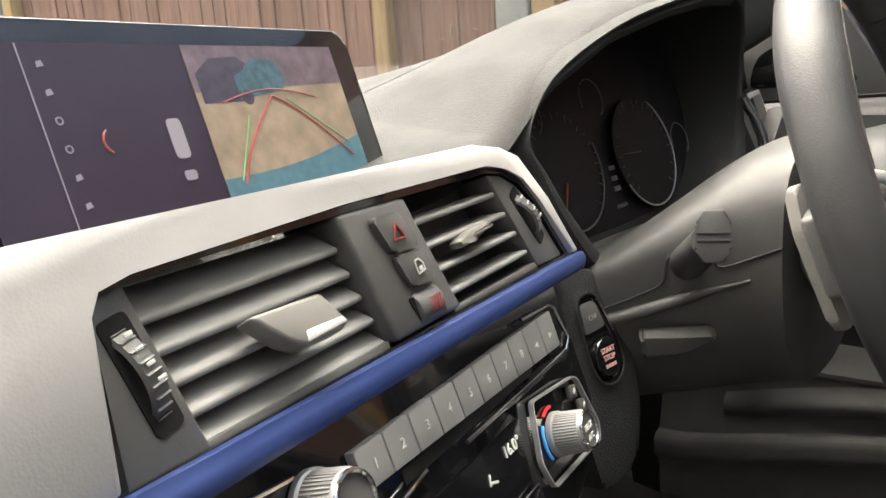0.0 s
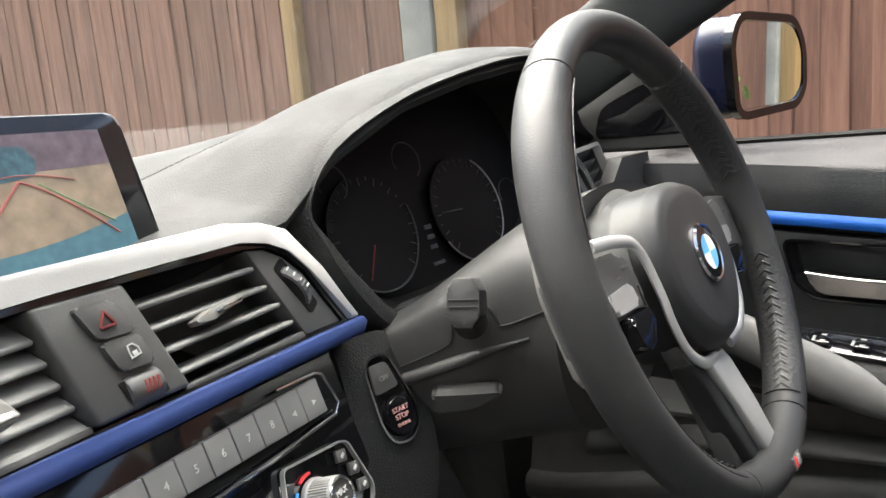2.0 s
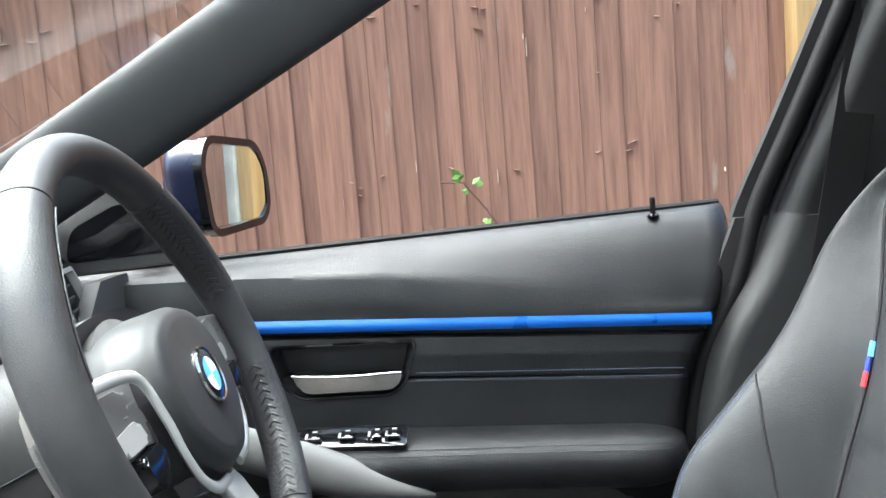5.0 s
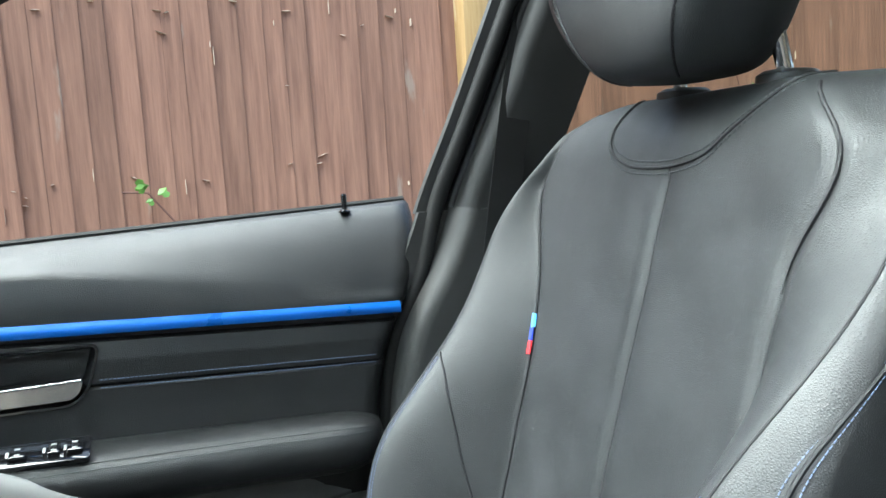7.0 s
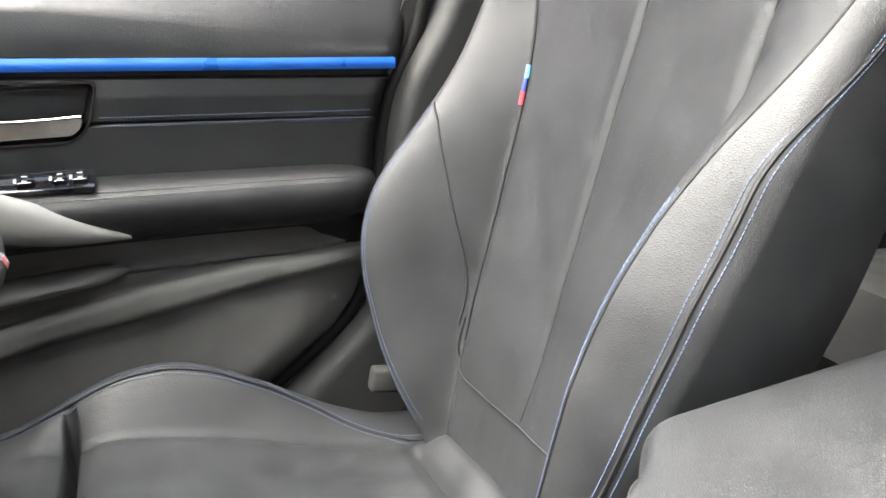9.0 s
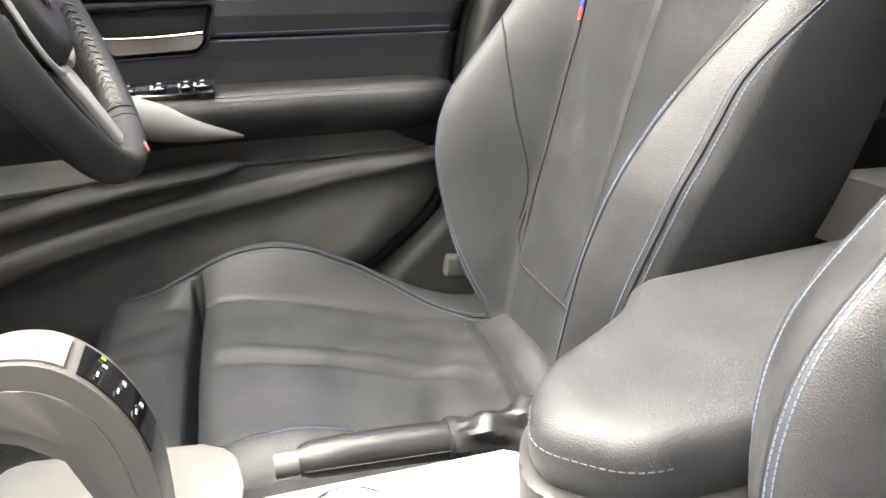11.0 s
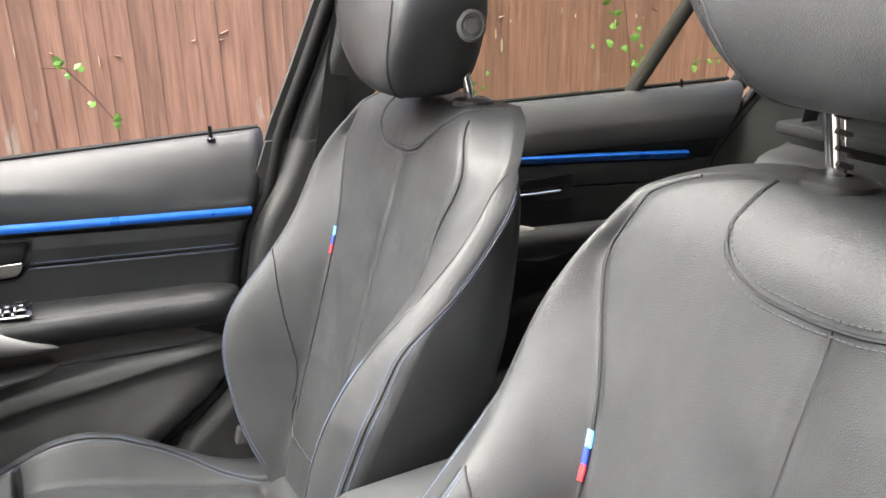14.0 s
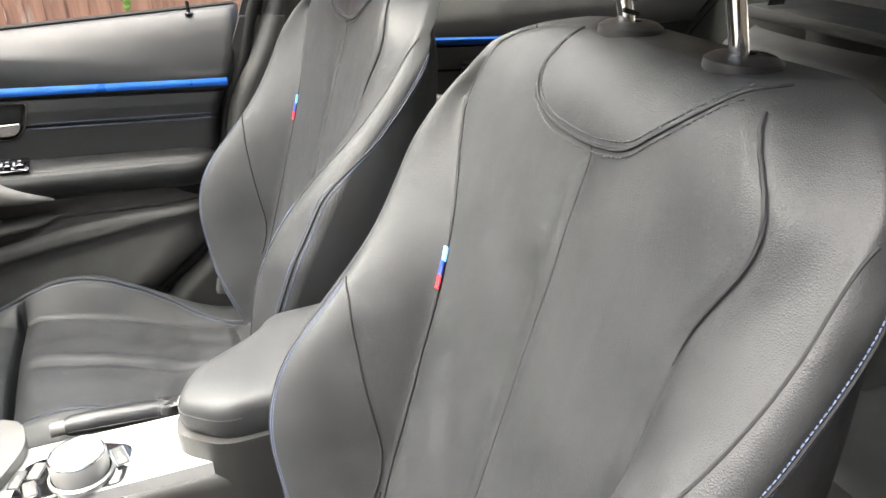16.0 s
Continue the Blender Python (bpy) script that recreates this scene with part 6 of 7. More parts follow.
def front(s, z):
    """The seat back's front face: how far it stands before its middle plane."""
    w, s_out, s_in, sc, p, pn = rows_at(z)
    p = p if s > 0 else pn
    a = abs(s)
    w, sc = w + swell(z, s), sc + swell(z, s)
    sc = min(sc, w - 0.003)
    s0 = min(s_out if s > 0 else s_in, sc - 0.012)
    d = 0.008 * (a / s0) ** 2 if a < s0 else 0.008
    fall = 0.012 + 0.028 * smooth(0.92, 0.74, z) - 0.006 * smooth(0.70, 0.55, z)
    if a >= sc:
        k = (a - sc) / max(w - sc, 0.004)
        d = p - fall * k ** 1.5
    elif a > s0:
        d += (p - 0.008) * math.sin(math.pi / 2 * ((a - s0) / (sc - s0))) ** 1.4
    sharp = 1.0 if s > 0 else smooth(0.70, 0.82, z)
    d -= 0.0052 * sharp * math.exp(-((a - s0) / 0.0075) ** 2)
    d += (0.0032 * (1 - math.exp(-(s / 0.022) ** 2)) - 0.0032 - 0.0022 * math.exp(-(s / 0.004) ** 2)) * smooth(1.008, 0.985, z) * smooth(0.47, 0.56, z)
    d += 0.0014 * math.exp(-((s - 0.010) / 0.006) ** 2) * smooth(0.985, 0.95, z) * smooth(0.55, 0.70, z)
    d += 0.0012 * noise.noise(Vector((s * 16, z * 12, 1.7))) + 0.0005 * noise.noise(Vector((s * 50, z * 24, 4.2)))
    r = 0.012 + (0.030 if s > 0 else 0.0) * smooth(0.90, 1.0, z)
    if a > w - r:
        k = min((a - w + r) / r, 1)
        d -= r * (1 - math.sqrt(max(1 - k * k, 0)))
    rt = 0.060
    if z > ZT - rt:
        k = min((z - ZT + rt) / rt, 1)
        d -= 0.042 * (1 - math.sqrt(max(1 - k * k, 0)))
    return d


def seat_face(s, z, lift=0.0):
    return Vector((SEAT_X + s, plane_y(z) + front(s, z) + lift, z + lift * 0.3))


def side_steps(n):
    return [math.sin(math.pi / 2 * (-1 + 2 * i / n)) for i in range(n + 1)]


ZS = steps(0.38, 0.98, 100) + [0.98 + 0.088 * math.sin(math.pi / 2 * k) for k in steps(0.04, 1, 24)]


def back_depth(z):
    """The seat back thins towards its top."""
    return flow(z, ((0.6, 0.100), (0.787, 0.097), (0.876, 0.085), (0.967, 0.070), (1.022, 0.056), (1.06, 0.046)))


def back_loop(z, k):
    """k below 1: the front from side to side; above: round the back."""
    w = half_width(z, k - 0.5 if k <= 1 else 1.5 - k)
    if k <= 1:
        return seat_face(w * math.sin(math.pi / 2 * (2 * k - 1)), z)
    j = k - 1
    thick = back_depth(z)
    y1 = plane_y(z) - thick
    y0 = plane_y(z) + front(math.copysign(w, 1.5 - k), z)
    drop = 0.020 * smooth(0.975, 1.068, z)
    if j < 0.25:
        f = j / 0.25
        return Vector((SEAT_X + w + 0.0012 * math.sin(math.pi * f) - 0.022 * f * f, y0 + (y1 + 0.01 - y0) * f, z - drop * f))
    if j > 0.75:
        f = (1 - j) / 0.25
        return Vector((SEAT_X - w - 0.0012 * math.sin(math.pi * f) + 0.022 * f * f, y0 + (y1 + 0.01 - y0) * f, z - drop * f))
    f = (j - 0.25) / 0.5
    return Vector((SEAT_X + (w - 0.022) * math.cos(math.pi * f), y1 + 0.01 - (0.040 + 0.010 * smooth(1.06, 0.9, z)) * math.sin(math.pi * f), z - drop * (0.65 + 0.35 * abs(math.cos(math.pi * f)))))


bm = sheet(lambda z, k: back_loop(z, k), ZS, steps(0, 1, 220) + [1 + v for v in steps(0.03, 0.97, 40)], close_v=True)
bmesh.ops.holes_fill(bm, edges=[e for e in bm.edges if e.is_boundary])
back = part("backrest", bm, LEATHER, seat, "grained black leather backrest", 180)


def on_face(line, lift=0.0004):
    return [seat_face(s, z, lift) for s, z in line]


SIDE_Y = ((0.785, 0.078), (0.815, 0.052), (0.866, 0.008), (0.916, -0.038), (0.952, -0.074), (0.992, -0.104), (1.03, -0.120))



def edge_line(z, s, off):
    """The double seam: on the bolster's front below, passing round to its side above."""
    b = smooth(0.80, 0.90, z)
    w = half_width(z, s)
    p = seat_face(s * (w - 0.011 - off), z, 0.0005)
    y0, y1 = plane_y(z) + front(s * w, z), plane_y(z) - back_depth(z) + 0.01
    y = max(min(lin(z, SIDE_Y), y0 - 0.008) + off, y1 + 0.004)
    f = min(max((y - y0) / (y1 - y0), 0), 1)
    q = Vector((SEAT_X + s * (w + 0.0004 + 0.0012 * math.sin(math.pi * f) - 0.022 * f * f), y, z))
    m = p.lerp(q, b)
    return m + Vector((s * 0.0022, 0.0022, 0)) * math.sin(math.pi * b)


WING = curve([(0.157, 0.548), (0.165, 0.620), (0.185, 0.717), (0.206, 0.778), (0.226, 0.802)])
for s in (-1, 1):
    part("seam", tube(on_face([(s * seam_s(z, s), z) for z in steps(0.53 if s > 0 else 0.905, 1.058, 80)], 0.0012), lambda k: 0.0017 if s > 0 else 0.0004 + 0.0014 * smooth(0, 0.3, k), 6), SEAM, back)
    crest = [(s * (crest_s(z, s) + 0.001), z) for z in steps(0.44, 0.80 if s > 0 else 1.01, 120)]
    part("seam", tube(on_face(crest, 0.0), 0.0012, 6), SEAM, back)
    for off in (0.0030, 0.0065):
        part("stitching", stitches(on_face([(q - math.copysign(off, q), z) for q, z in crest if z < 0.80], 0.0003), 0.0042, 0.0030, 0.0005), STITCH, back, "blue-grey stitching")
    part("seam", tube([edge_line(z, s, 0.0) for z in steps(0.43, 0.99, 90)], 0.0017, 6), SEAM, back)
    for off in (-0.0042, 0.0042):
        part("stitching", stitches([edge_line(z, s, off) for z in steps(0.43, 0.99, 110)], 0.0042, 0.0030, 0.0006), STITCH, back, "blue-grey double stitching")
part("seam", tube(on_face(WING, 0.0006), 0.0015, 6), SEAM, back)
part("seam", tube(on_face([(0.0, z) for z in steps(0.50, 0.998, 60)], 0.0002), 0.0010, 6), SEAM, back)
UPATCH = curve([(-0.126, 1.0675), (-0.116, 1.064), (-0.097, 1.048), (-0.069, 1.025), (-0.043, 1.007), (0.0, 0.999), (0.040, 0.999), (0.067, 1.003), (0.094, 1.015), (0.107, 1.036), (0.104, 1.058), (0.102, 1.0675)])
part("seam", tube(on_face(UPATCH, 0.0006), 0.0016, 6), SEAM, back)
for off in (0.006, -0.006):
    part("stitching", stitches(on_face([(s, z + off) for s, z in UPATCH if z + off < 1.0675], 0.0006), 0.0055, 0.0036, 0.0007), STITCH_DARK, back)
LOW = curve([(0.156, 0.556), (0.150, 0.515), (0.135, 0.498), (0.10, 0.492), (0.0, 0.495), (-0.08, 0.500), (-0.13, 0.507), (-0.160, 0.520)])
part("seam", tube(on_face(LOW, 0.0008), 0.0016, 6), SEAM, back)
for k, mat in enumerate((SKYBLUE, NAVY, RED)):
    z1 = 0.842 - 0.0145 * k
    q = [(seam_s(z, 1) - 0.003, z) for z in steps(z1 - 0.0142, z1, 4)]
    part("badge_tag", sheet(lambda u, v: seat_face(q[v][0] + 0.0055 * u, q[v][1], 0.0025), (0, 0.5, 1), list(range(5)), 0.0015), mat, back, ("light blue tag stripe", "navy tag stripe", "red tag stripe")[k])

# cushion
def cushion_z(s, y):
    a = abs(s)
    z = 0.392 + 0.090 * smooth(0.10, 0.56, y) + 0.012 * smooth(0.2, 0.4, y) * smooth(0.6, 0.45, y) + 0.004 * math.cos(math.pi * min(a / 0.16, 1))
    end = smooth(0.61, 0.40, y) * (0.10 + 0.90 * smooth(0.14, 0.40, y))
    z += 0.058 * smooth(0.155, 0.212, a) * end
    z -= 0.006 * math.exp(-((a - 0.160) / 0.006) ** 2) * smooth(0.58, 0.5, y)
    if a > 0.212:
        k = min((a - 0.212) / 0.050, 1)
        z -= 0.055 * (1 - math.sqrt(max(1 - k * k, 0)))
    k = min(max((y - 0.61) / 0.055, 0), 1)
    z -= 0.10 * (1 - math.sqrt(max(1 - k * k, 0)))
    z += (0.0062 * math.exp(-((s - 0.007) / 0.0075) ** 2) - 0.0058 * math.exp(-((s + 0.007) / 0.005) ** 2)) * smooth(0.14, 0.22, y) * smooth(0.505, 0.47, y)
    mid = smooth(0.17, 0.12, a)
    z += 0.0020 * noise.noise(Vector((s * 22, y * 14, 3))) * mid
    z += 0.0075 * noise.noise(Vector((s * 26 + y * 16, y * 20, 7))) * mid * smooth(0.14, 0.22, y) * smooth(0.36, 0.26, y)
    z += 0.0030 * noise.noise(Vector((s * 30, y * 26, 9))) * smooth(0.15, 0.17, a) * smooth(0.25, 0.20, a) * smooth(0.50, 0.30, y)
    z += mid * (0.020 * math.exp(-((y - 0.120) / 0.024) ** 2) - 0.012 * math.exp(-((y - 0.158) / 0.008) ** 2))
    z -= 0.010 * math.exp(-((y - 0.520) / 0.018) ** 2) * smooth(0.21, 0.18, a)
    if 0.50 < y < 0.54:
        z -= 0.055 * math.exp(-((y - 0.520) / 0.0055) ** 4) * smooth(0.205, 0.185, a)
    return z


def cush(u, y):
    s = 0.262 * math.sin(math.pi / 2 * u)
    return (SEAT_X + s, y, cushion_z(s, y))


bm = sheet(cush, steps(-1, 1, 90), steps(0.06, 0.502, 60) + steps(0.506, 0.534, 14) + steps(0.54, 0.665, 24))
for side in (-1, 1):
    sheet(lambda k, y: (SEAT_X + side * (0.262 - 0.012 * k), y, cushion_z(0.262, y) + (0.30 - cushion_z(0.262, y)) * k), steps(0, 1, 6), steps(0.06, 0.665, 40), bm=bm)
sheet(lambda k, u: (SEAT_X + 0.262 * math.sin(math.pi / 2 * u), 0.665 - 0.02 * k, cushion_z(0.262 * math.sin(math.pi / 2 * u), 0.665) * (1 - k) + 0.30 * k), steps(0, 1, 6), steps(-1, 1, 40), bm=bm)
bmesh.ops.remove_doubles(bm, verts=bm.verts[:], dist=0.0005)
cushion = part("cushion", bm, LEATHER, seat, "creased black leather seat cushion", 70)
for s in (-1, 1):
    ln = [(s * 0.205, y) for y in steps(0.14, 0.61, 60)]
    bend = lambda y: 0.206 - 0.045 * smooth(0.30, 0.12, y)
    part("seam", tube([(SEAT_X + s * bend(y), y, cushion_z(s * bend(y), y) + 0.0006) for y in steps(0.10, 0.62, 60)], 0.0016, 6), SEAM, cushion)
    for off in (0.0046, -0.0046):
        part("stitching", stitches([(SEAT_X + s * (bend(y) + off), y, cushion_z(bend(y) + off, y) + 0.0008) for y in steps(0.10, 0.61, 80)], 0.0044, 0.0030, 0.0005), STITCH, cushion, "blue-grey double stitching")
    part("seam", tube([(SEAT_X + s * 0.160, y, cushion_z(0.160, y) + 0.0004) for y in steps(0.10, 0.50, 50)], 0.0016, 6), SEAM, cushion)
part("seat_base", rbox((0.46, 0.50, 0.12), pose(SEAT_X, 0.33, 0.27), 0.02), HARD, seat)
part("seat_side_trim", rbox((0.03, 0.42, 0.07), pose(SEAT_X - 0.243, 0.30, 0.335), 0.012), HARD, seat)
part("seat_side_trim", rbox((0.03, 0.42, 0.07), pose(SEAT_X + 0.243, 0.30, 0.335), 0.012), HARD, seat)

CLOTH = material("grey_belt_webbing", (0.045, 0.045, 0.044), 0.8, grain=0.0006, grain_size=0.0015)
part("belt_anchor", rbox((0.020, 0.052, 0.034), pose(SEAT_X + 0.250, 0.150, 0.432, 12, 0, 0), 0.006, 3), CLOTH, seat, "grey sleeve over the belt anchor")

COLLAR = material("black_collar_plastic", (0.016, 0.016, 0.016), 0.35, var=0.1)
# head restraint on two posts
HZ = 1.172


def head(a, b):
    """A soft pad, wide above, tapering to its lower edge."""
    ca, sa, cb, sb = math.cos(a), math.sin(a), math.cos(b), math.sin(b)
    e = lambda v, p: math.copysign(abs(v) ** p, v)
    z = 0.110 * e(sa, 0.70)
    w = 0.138 * (1 - 0.34 * smooth(0.02, -0.11, z) - 0.06 * smooth(0.03, 0.11, z))
    d = 0.076 * (1 - 0.25 * smooth(0.0, 0.11, z))
    lean = -0.045 + 0.22 * -z * 0.5
    return (SEAT_X + w * e(ca, 0.42) * e(cb, 0.55), -0.080 + lean * 0.3 + d * e(ca, 0.42) * e(sb, 0.55) + 0.028 * (abs(cb) * ca) ** 2, HZ + z)


bm = sheet(head, steps(radians(-89.9), radians(89.9), 36), [k * math.tau / 56 for k in range(56)], close_v=True)
bmesh.ops.holes_fill(bm, edges=[e for e in bm.edges if e.is_boundary])
hr = part("head_restraint", bm, LEATHER, seat, "black leather head restraint", 180)
for s in (-1, 1):
    ang = radians(90 - s * 42)
    part("stitching", stitches([Vector(head(a, ang)) + Vector((0, 0.0008, 0)) for a in steps(radians(-70), radians(70), 60)], 0.0058, 0.0038, 0.0006), SEAM, hr)
    part("seam", tube([head(a, ang + s * 0.05) for a in steps(radians(-80), radians(80), 40)], 0.0014, 6), SEAM, hr)
    x = SEAT_X + s * 0.070
    post = part("post", tube([(x, -0.152, 1.03), (x, -0.142, 1.075), (x, -0.118, 1.17), (x, -0.112, 1.20)], 0.0072, 16), CHROME, seat, "chrome head restraint post")
    part("post_collar", lathe([(0.027, -0.007), (0.028, -0.002), (0.0275, 0.004), (0.022, 0.0075), (0.012, 0.0085), (0.0085, 0.0085)], frame_of((x, -0.146, 1.0680), (1, 0, 0), (0, 1.0, 0.05)), 32), COLLAR, seat, "black collar")
    if s > 0:
        for k in range(4):
            part("post_notch", rbox((0.004, 0.0165, 0.004), pose(x - 0.0062, -0.141 + 0.003 * k, 1.085 + 0.012 * k, 15, 0, 0), 0.001), SEAM, post)
part("tilt_button", lathe([(0.020, 0), (0.020, 0.004), (0.016, 0.006), (0.015, 0.003), (0.011, 0.003), (0.010, 0.005), (0, 0.005)], frame_of((SEAT_X - 0.131, -0.112, 1.160), (0, -1, 0), (0, 0, 1)), 28), HARD, seat, "round black release button")
front_two = copy_thing(seat, pose(SEAT_X - 0.724, 0.25, 0.24))
for ob in front_two.children:
    if ob.name.startswith(("head_restraint", "tilt_button")):
        ob.location.z += 0.078
    elif ob.name.startswith(("backrest", "post")):
        ob.location.z += 0.004
for ob in seat.children:
    if ob.name.startswith(("backrest", "post")):
        ob.location.z -= 0.014

# ---- centre console ----
CONSOLE = material("dark_console_plastic", (0.020, 0.0195, 0.019), 0.45, grain=0.0002, grain_size=0.0012, var=0.1)
console = thing("centre_console", (0.0, 0.3, 0.26), "black centre console with a silver top plate", "centre console")
part("console_body", rbox((0.135, 0.92, 0.286), pose(-0.040, 0.245, 0.421), 0.02, 3), CONSOLE, console)
part("console_side", rbox((0.090, 0.92, 0.240), pose(0.064, 0.245, 0.398), 0.012, 3), CONSOLE, console)
part("top_plate", prism(rounded([(-0.098, 0.225), (0.010, 0.268), (0.012, 0.40), (0.014, 0.62), (-0.095, 0.62)], 0.008), 0.560, 0.578, None, 0.003, 3), ALU, console, "finely textured silver plate", 60)
part("selector_surround", prism(rounded([(-0.072, 0.485), (0.0, 0.452), (0.06, 0.462), (0.085, 0.62), (-0.080, 0.62)], 0.02), 0.580, 0.594, None, 0.004, 3), PEARL_DARK, console, "graphite surround of the gear selector")
part("knob_surround", prism(rounded([(-0.094, 0.350), (-0.030, 0.336), (-0.012, 0.372), (-0.020, 0.455), (-0.088, 0.470)], 0.012), 0.576, 0.5805, None, 0.001), GLOSS, console, "gloss black surround of the rotary knob")
KNOB_AT = (-0.064, 0.393)
kn = thing("rotary_controller", (*KNOB_AT, 0.5805), "silver-topped rotary controller knob on the console", "control knob")
part("base_ring", lathe([(0.036, 0.580), (0.036, 0.585), (0.033, 0.587)], pose(*KNOB_AT, 0), 48), SATIN, kn)
part("knob_body", lathe([(0.0305, 0.584), (0.0315, 0.590), (0.0315, 0.608), (0.0300, 0.611)], pose(*KNOB_AT, 0), 64), SATIN, kn, "satin silver side")
part("knob_edge", tube([(KNOB_AT[0] + 0.0298 * math.cos(a), KNOB_AT[1] + 0.0298 * math.sin(a), 0.6112) for a in [j * math.tau / 56 for j in range(56)]], 0.0014, 8, True), CHROME, kn, "bright edge")
part("knob_top", lathe([(0.0292, 0.6108), (0.020, 0.6112), (0, 0.6112)], pose(*KNOB_AT, 0), 56), material("warm_grey_touch_pad", (0.13, 0.123, 0.112), 0.5, var=0.05), kn, "warm grey touch surface")
for k, (x, y, w, d, turn) in enumerate(((-0.052, 0.351, 0.034, 0.014, 14), (-0.042, 0.441, 0.026, 0.014, -20), (-0.072, 0.447, 0.026, 0.014, 8), (-0.050, 0.461, 0.030, 0.012, -14))):
    b = thing("console_button", (x, y, 0.5805), "dark console key with a bright rim beside the rotary knob", "button", "console keys")
    part("cap", rbox((w, d, 0.007), pose(x, y, 0.583, 0, 0, turn), 0.002), HARD, b)
    part("rim", ring(rounded([(-w / 2 - 0.001, -d / 2 - 0.001), (w / 2 + 0.001, -d / 2 - 0.001), (w / 2 + 0.001, d / 2 + 0.001), (-w / 2 - 0.001, d / 2 + 0.001)], 0.003), rounded([(-w / 2, -d / 2), (w / 2, -d / 2), (w / 2, d / 2), (-w / 2, d / 2)], 0.003), 0, 0.0045, pose(x, y, 0.580, 0, 0, turn)), CHROME, b, "thin bright rim")
    part("sign_bar", rbox((0.008, 0.003, 0.0006), pose(x, y, 0.5867, 0, 0, turn), 0.0002), ICON, b)

# gear selector: a hooked lever, its face running rearward over the top and down
sel = thing("gear_selector", (-0.028, 0.52, 0.59), "satin silver electronic gear selector with a gloss black face", "gear selector")
ARCH = curve([(0.572, 0.722), (0.556, 0.734), (0.536, 0.738), (0.515, 0.732), (0.497, 0.714), (0.484, 0.686), (0.478, 0.650), (0.480, 0.600)], 4)
SEL = Matrix(((0, 0, 1, -0.026), (1, 0, 0, 0.014), (0, 1, 0, 0), (0, 0, 0, 1)))
LEVER = material("warm_satin_lever", (0.13, 0.126, 0.122), 0.40, metal=0.4, var=0.05)
part("grip", prism(ARCH + [(0.512, 0.600), (0.508, 0.645), (0.518, 0.678), (0.538, 0.694), (0.566, 0.698), (0.576, 0.708)], -0.019, 0.019, SEL, 0.0035, 3), LEVER, sel, "satin silver lever")
part("side_inlay", prism(curve([(0.560, 0.720), (0.536, 0.724), (0.512, 0.712), (0.497, 0.684), (0.491, 0.645), (0.491, 0.605)], 4) + [(0.506, 0.605), (0.502, 0.648), (0.514, 0.684), (0.536, 0.700), (0.562, 0.704)], -0.0198, 0.0198, SEL, 0.001), LEVER, sel, "satin side panel")


def arch(k, w, lift):
    """A place on the lever's outer face."""
    f = k * (len(ARCH) - 1)
    i = min(int(f), len(ARCH) - 2)
    a, b = Vector(ARCH[i]), Vector(ARCH[i + 1])
    d = (b - a).normalized()
    p = a.lerp(b, f - i) + Vector((d.y, -d.x)) * -lift
    return SEL @ Vector((p.x, p.y, w))


part("display_face", sheet(lambda k, w: arch(k, w, -0.0012), steps(0.50, 0.79, 24), steps(-0.0145, 0.0145, 6), 0.001), GLOSS, sel, "gloss black face with gear letters")
part("park_button", sheet(lambda k, w: arch(k, w, -0.0014), steps(0.27, 0.46, 12), steps(-0.0145, 0.0145, 5), 0.001), TAB, sel, "grey parking button")


def face_mark(k, w):
    a, b = Vector(arch(k - 0.02, w, 0)), Vector(arch(k + 0.02, w, 0))
    n = (a - b).normalized().cross(Vector((1, 0, 0)))
    n = n if n.z > 0 else -n
    at = Vector(arch(k, w, 0)) + n * 0.0024
    return frame_of(at, (1, 0, 0), n.cross(Vector((1, 0, 0))))


words("gear_letter", "P", 0.008, face_mark(0.365, 0.0), ICON, sel)
for k, ch in enumerate("RND"):
    words("gear_letter", ch, 0.0045, face_mark(0.57 + 0.07 * k, 0.004), ICON, sel)
for k in range(3):
    part("sign_bar", rbox((0.0045, 0.0014, 0.0006), face_mark(0.555 + 0.07 * k, -0.007), 0.0002), ICON, sel)
part("unlock_mark", rbox((0.002, 0.003, 0.0006), face_mark(0.56, 0.010), 0.0002), glow("green_backlit_print", (0.25, 0.6, 0.05), 0.15), sel)

# hand brake
BRAKE_LEATHER = material("polished_black_leather", (0.014, 0.014, 0.015), 0.34, grain=0.0001, grain_size=0.0016, kind="leather", var=0.2, wrinkle=0.0012)
brake = thing("hand_brake", (0.066, 0.36, 0.54), "black leather hand brake lever lying beside the driver's seat", "hand brake")


def gaiter(k, a):
    """A creased sleeve behind the grip."""
    y = 0.302 - 0.085 * k
    r = 0.0165 + 0.007 * k + 0.0022 * math.sin(5 * k * math.pi + 3 * math.sin(a)) + 0.0030 * math.sin(3 * a + 5 * k) + 0.0016 * math.sin(7 * a - 9 * k)
    return (0.066 + r * math.cos(a), y, 0.550 - 0.004 * k + r * math.sin(a))


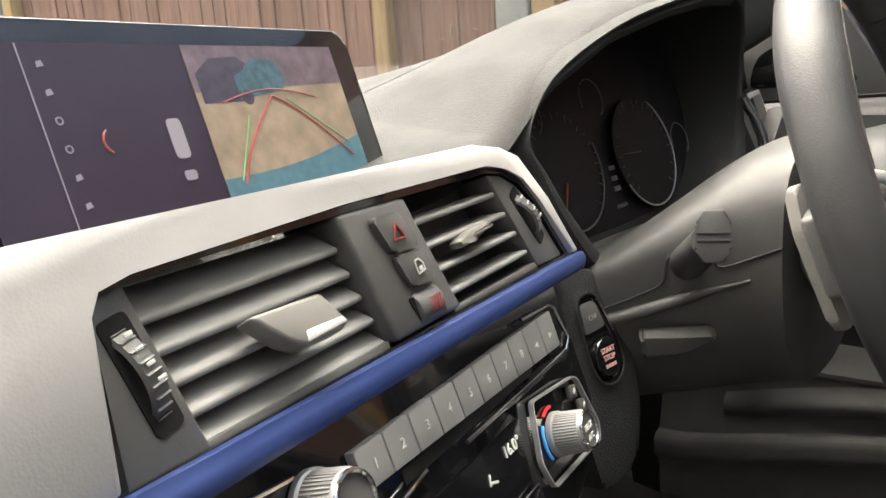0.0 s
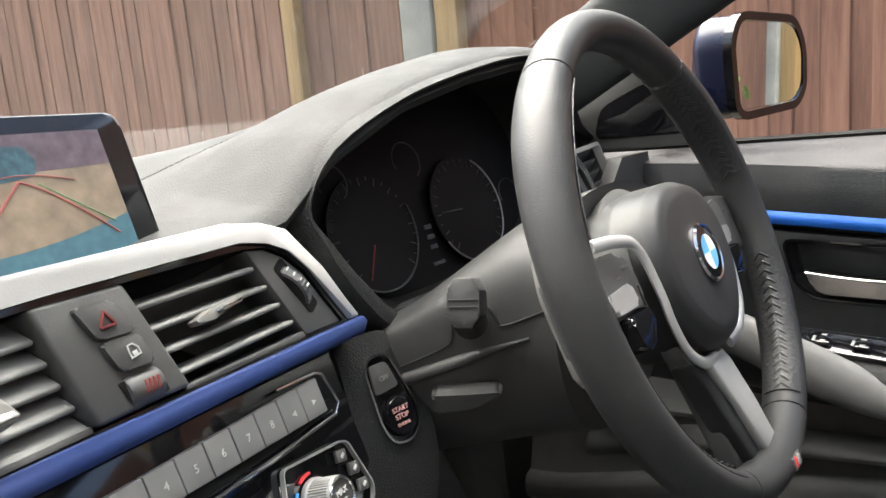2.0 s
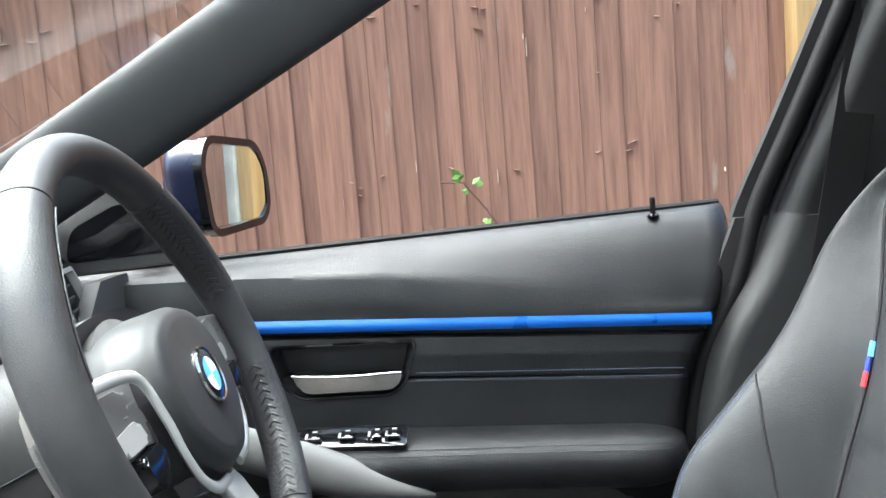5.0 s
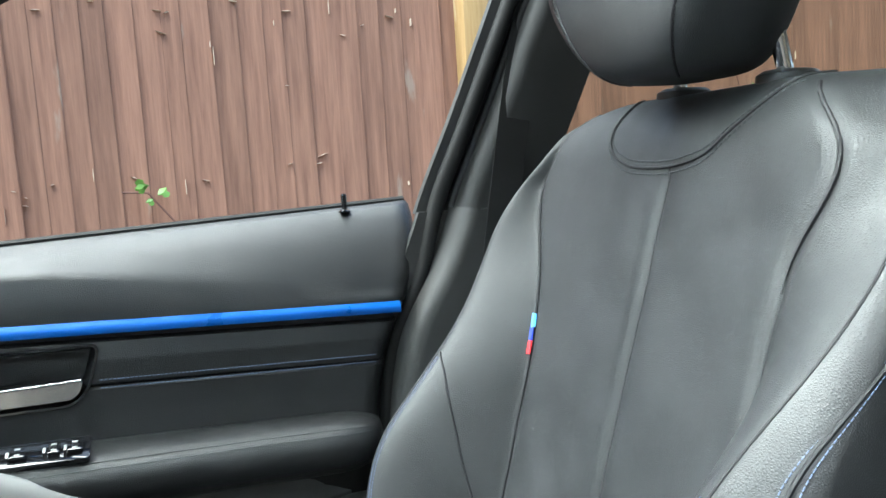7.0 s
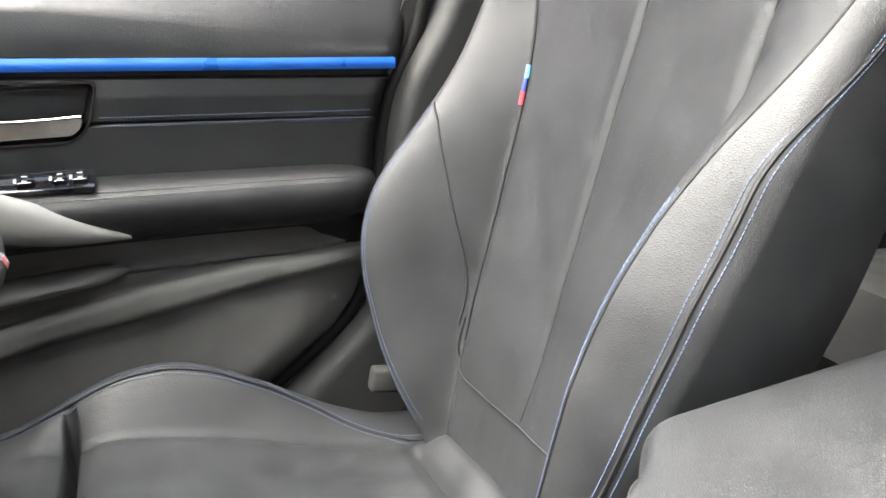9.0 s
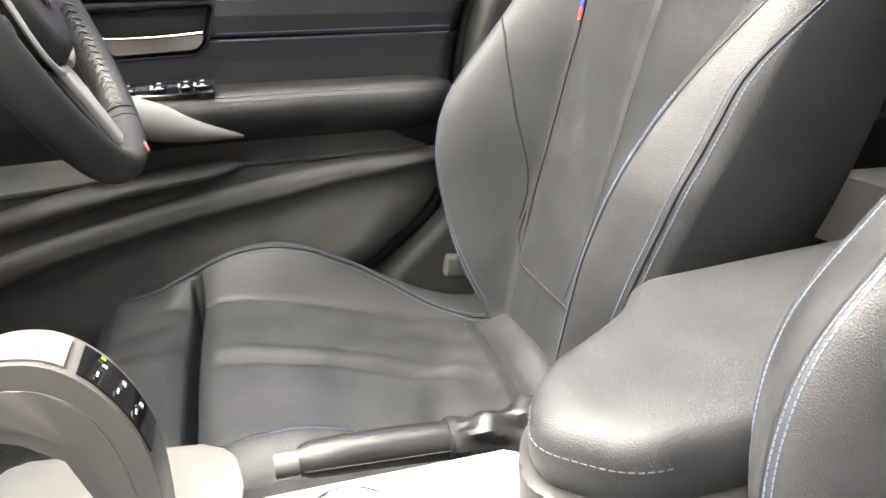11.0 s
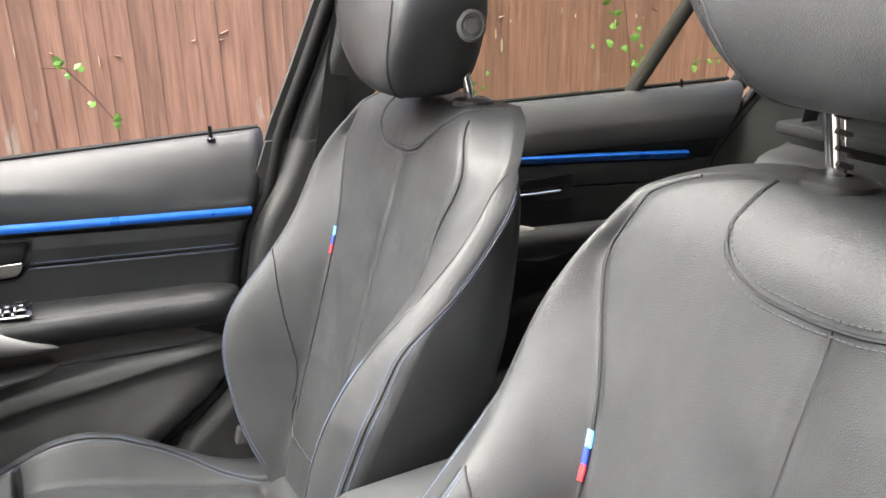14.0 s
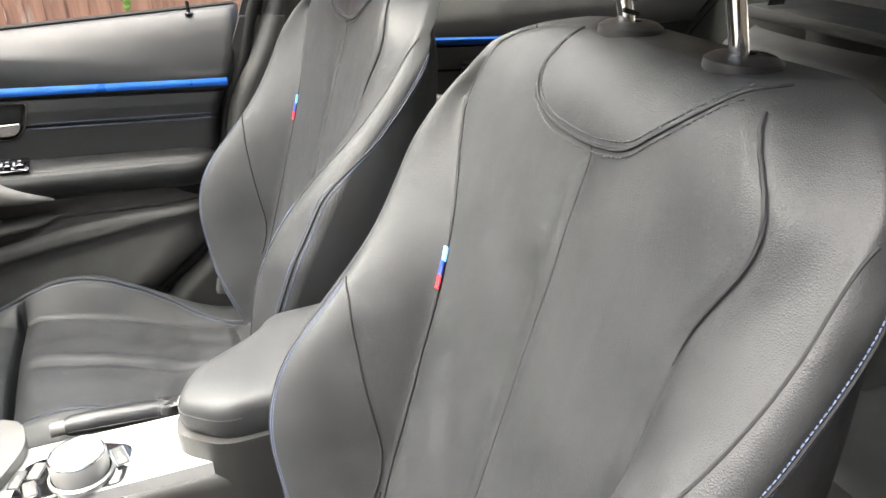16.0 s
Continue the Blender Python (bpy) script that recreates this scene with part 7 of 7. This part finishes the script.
part("gaiter", sheet(gaiter, steps(0, 1, 30), [k * math.tau / 32 for k in range(32)], close_v=True), BRAKE_LEATHER, brake, "creased leather gaiter")
part("lever_grip", tube([(0.066, 0.30, 0.551), (0.066, 0.305, 0.552), (0.066, 0.34, 0.556), (0.066, 0.38, 0.559), (0.066, 0.41, 0.560), (0.066, 0.418, 0.560)], lambda k: 0.0150 - 0.004 * smooth(0.7, 1.0, k), 20), BRAKE_LEATHER, brake, "black leather grip")
part("seam", tube([(0.0510, 0.305 + 0.11 * k, 0.553 + 0.008 * k) for k in steps(0, 1, 8)], 0.0008, 6), SEAM, brake)
part("collar", tube([(0.066, 0.306, 0.552), (0.066, 0.299, 0.551)], 0.0172, 20), SEAM, brake)
part("release_button", tube([(0.066, 0.418, 0.560), (0.066, 0.436, 0.5605)], 0.0095, 16), HARD, brake)

# armrest box
arm = thing("armrest", (-0.01, 0.1, 0.55), "padded black leather centre armrest", "armrest")
AR = rounded([(-0.104, 0.236), (-0.060, 0.284), (-0.006, 0.262), (0.030, 0.202), (0.054, 0.170), (0.088, 0.146), (0.098, -0.12), (-0.104, -0.12)], 0.022, 6)


def arm_top(k, i):
    x, y = AR[i]
    c = Vector((-0.008, 0.07))
    r = flow(k, ((0, 0.96), (0.16, 0.995), (0.30, 1.0), (0.45, 0.98), (0.60, 0.92), (0.72, 0.78), (1.0, 0.0)), 0.06)
    z = flow(k, ((0, 0.602), (0.16, 0.614), (0.30, 0.630), (0.45, 0.645), (0.60, 0.654), (0.72, 0.658), (1.0, 0.661)), 0.06)
    return (c.x + (x - c.x) * r, c.y + (y - c.y) * r, z + 0.05 * (0.26 - y) * 0.25)


bm = sheet(arm_top, steps(0, 0.99, 24), list(range(len(AR))), close_v=True)
bmesh.ops.holes_fill(bm, edges=[e for e in bm.edges if e.is_boundary])
part("pad", bm, LEATHER, arm, "padded leather lid", 70)
part("box", prism(grown(AR, -0.006), 0.44, 0.606, None, 0.004), CONSOLE, arm)
part("stitching", stitches([Vector(arm_top(0.33, i)) * 1.0 for i in range(0, len(AR))][:16], 0.0055, 0.0036, 0.0007), STITCH_DARK, arm)

# ---- fence boards, one by one ----
build_boards()
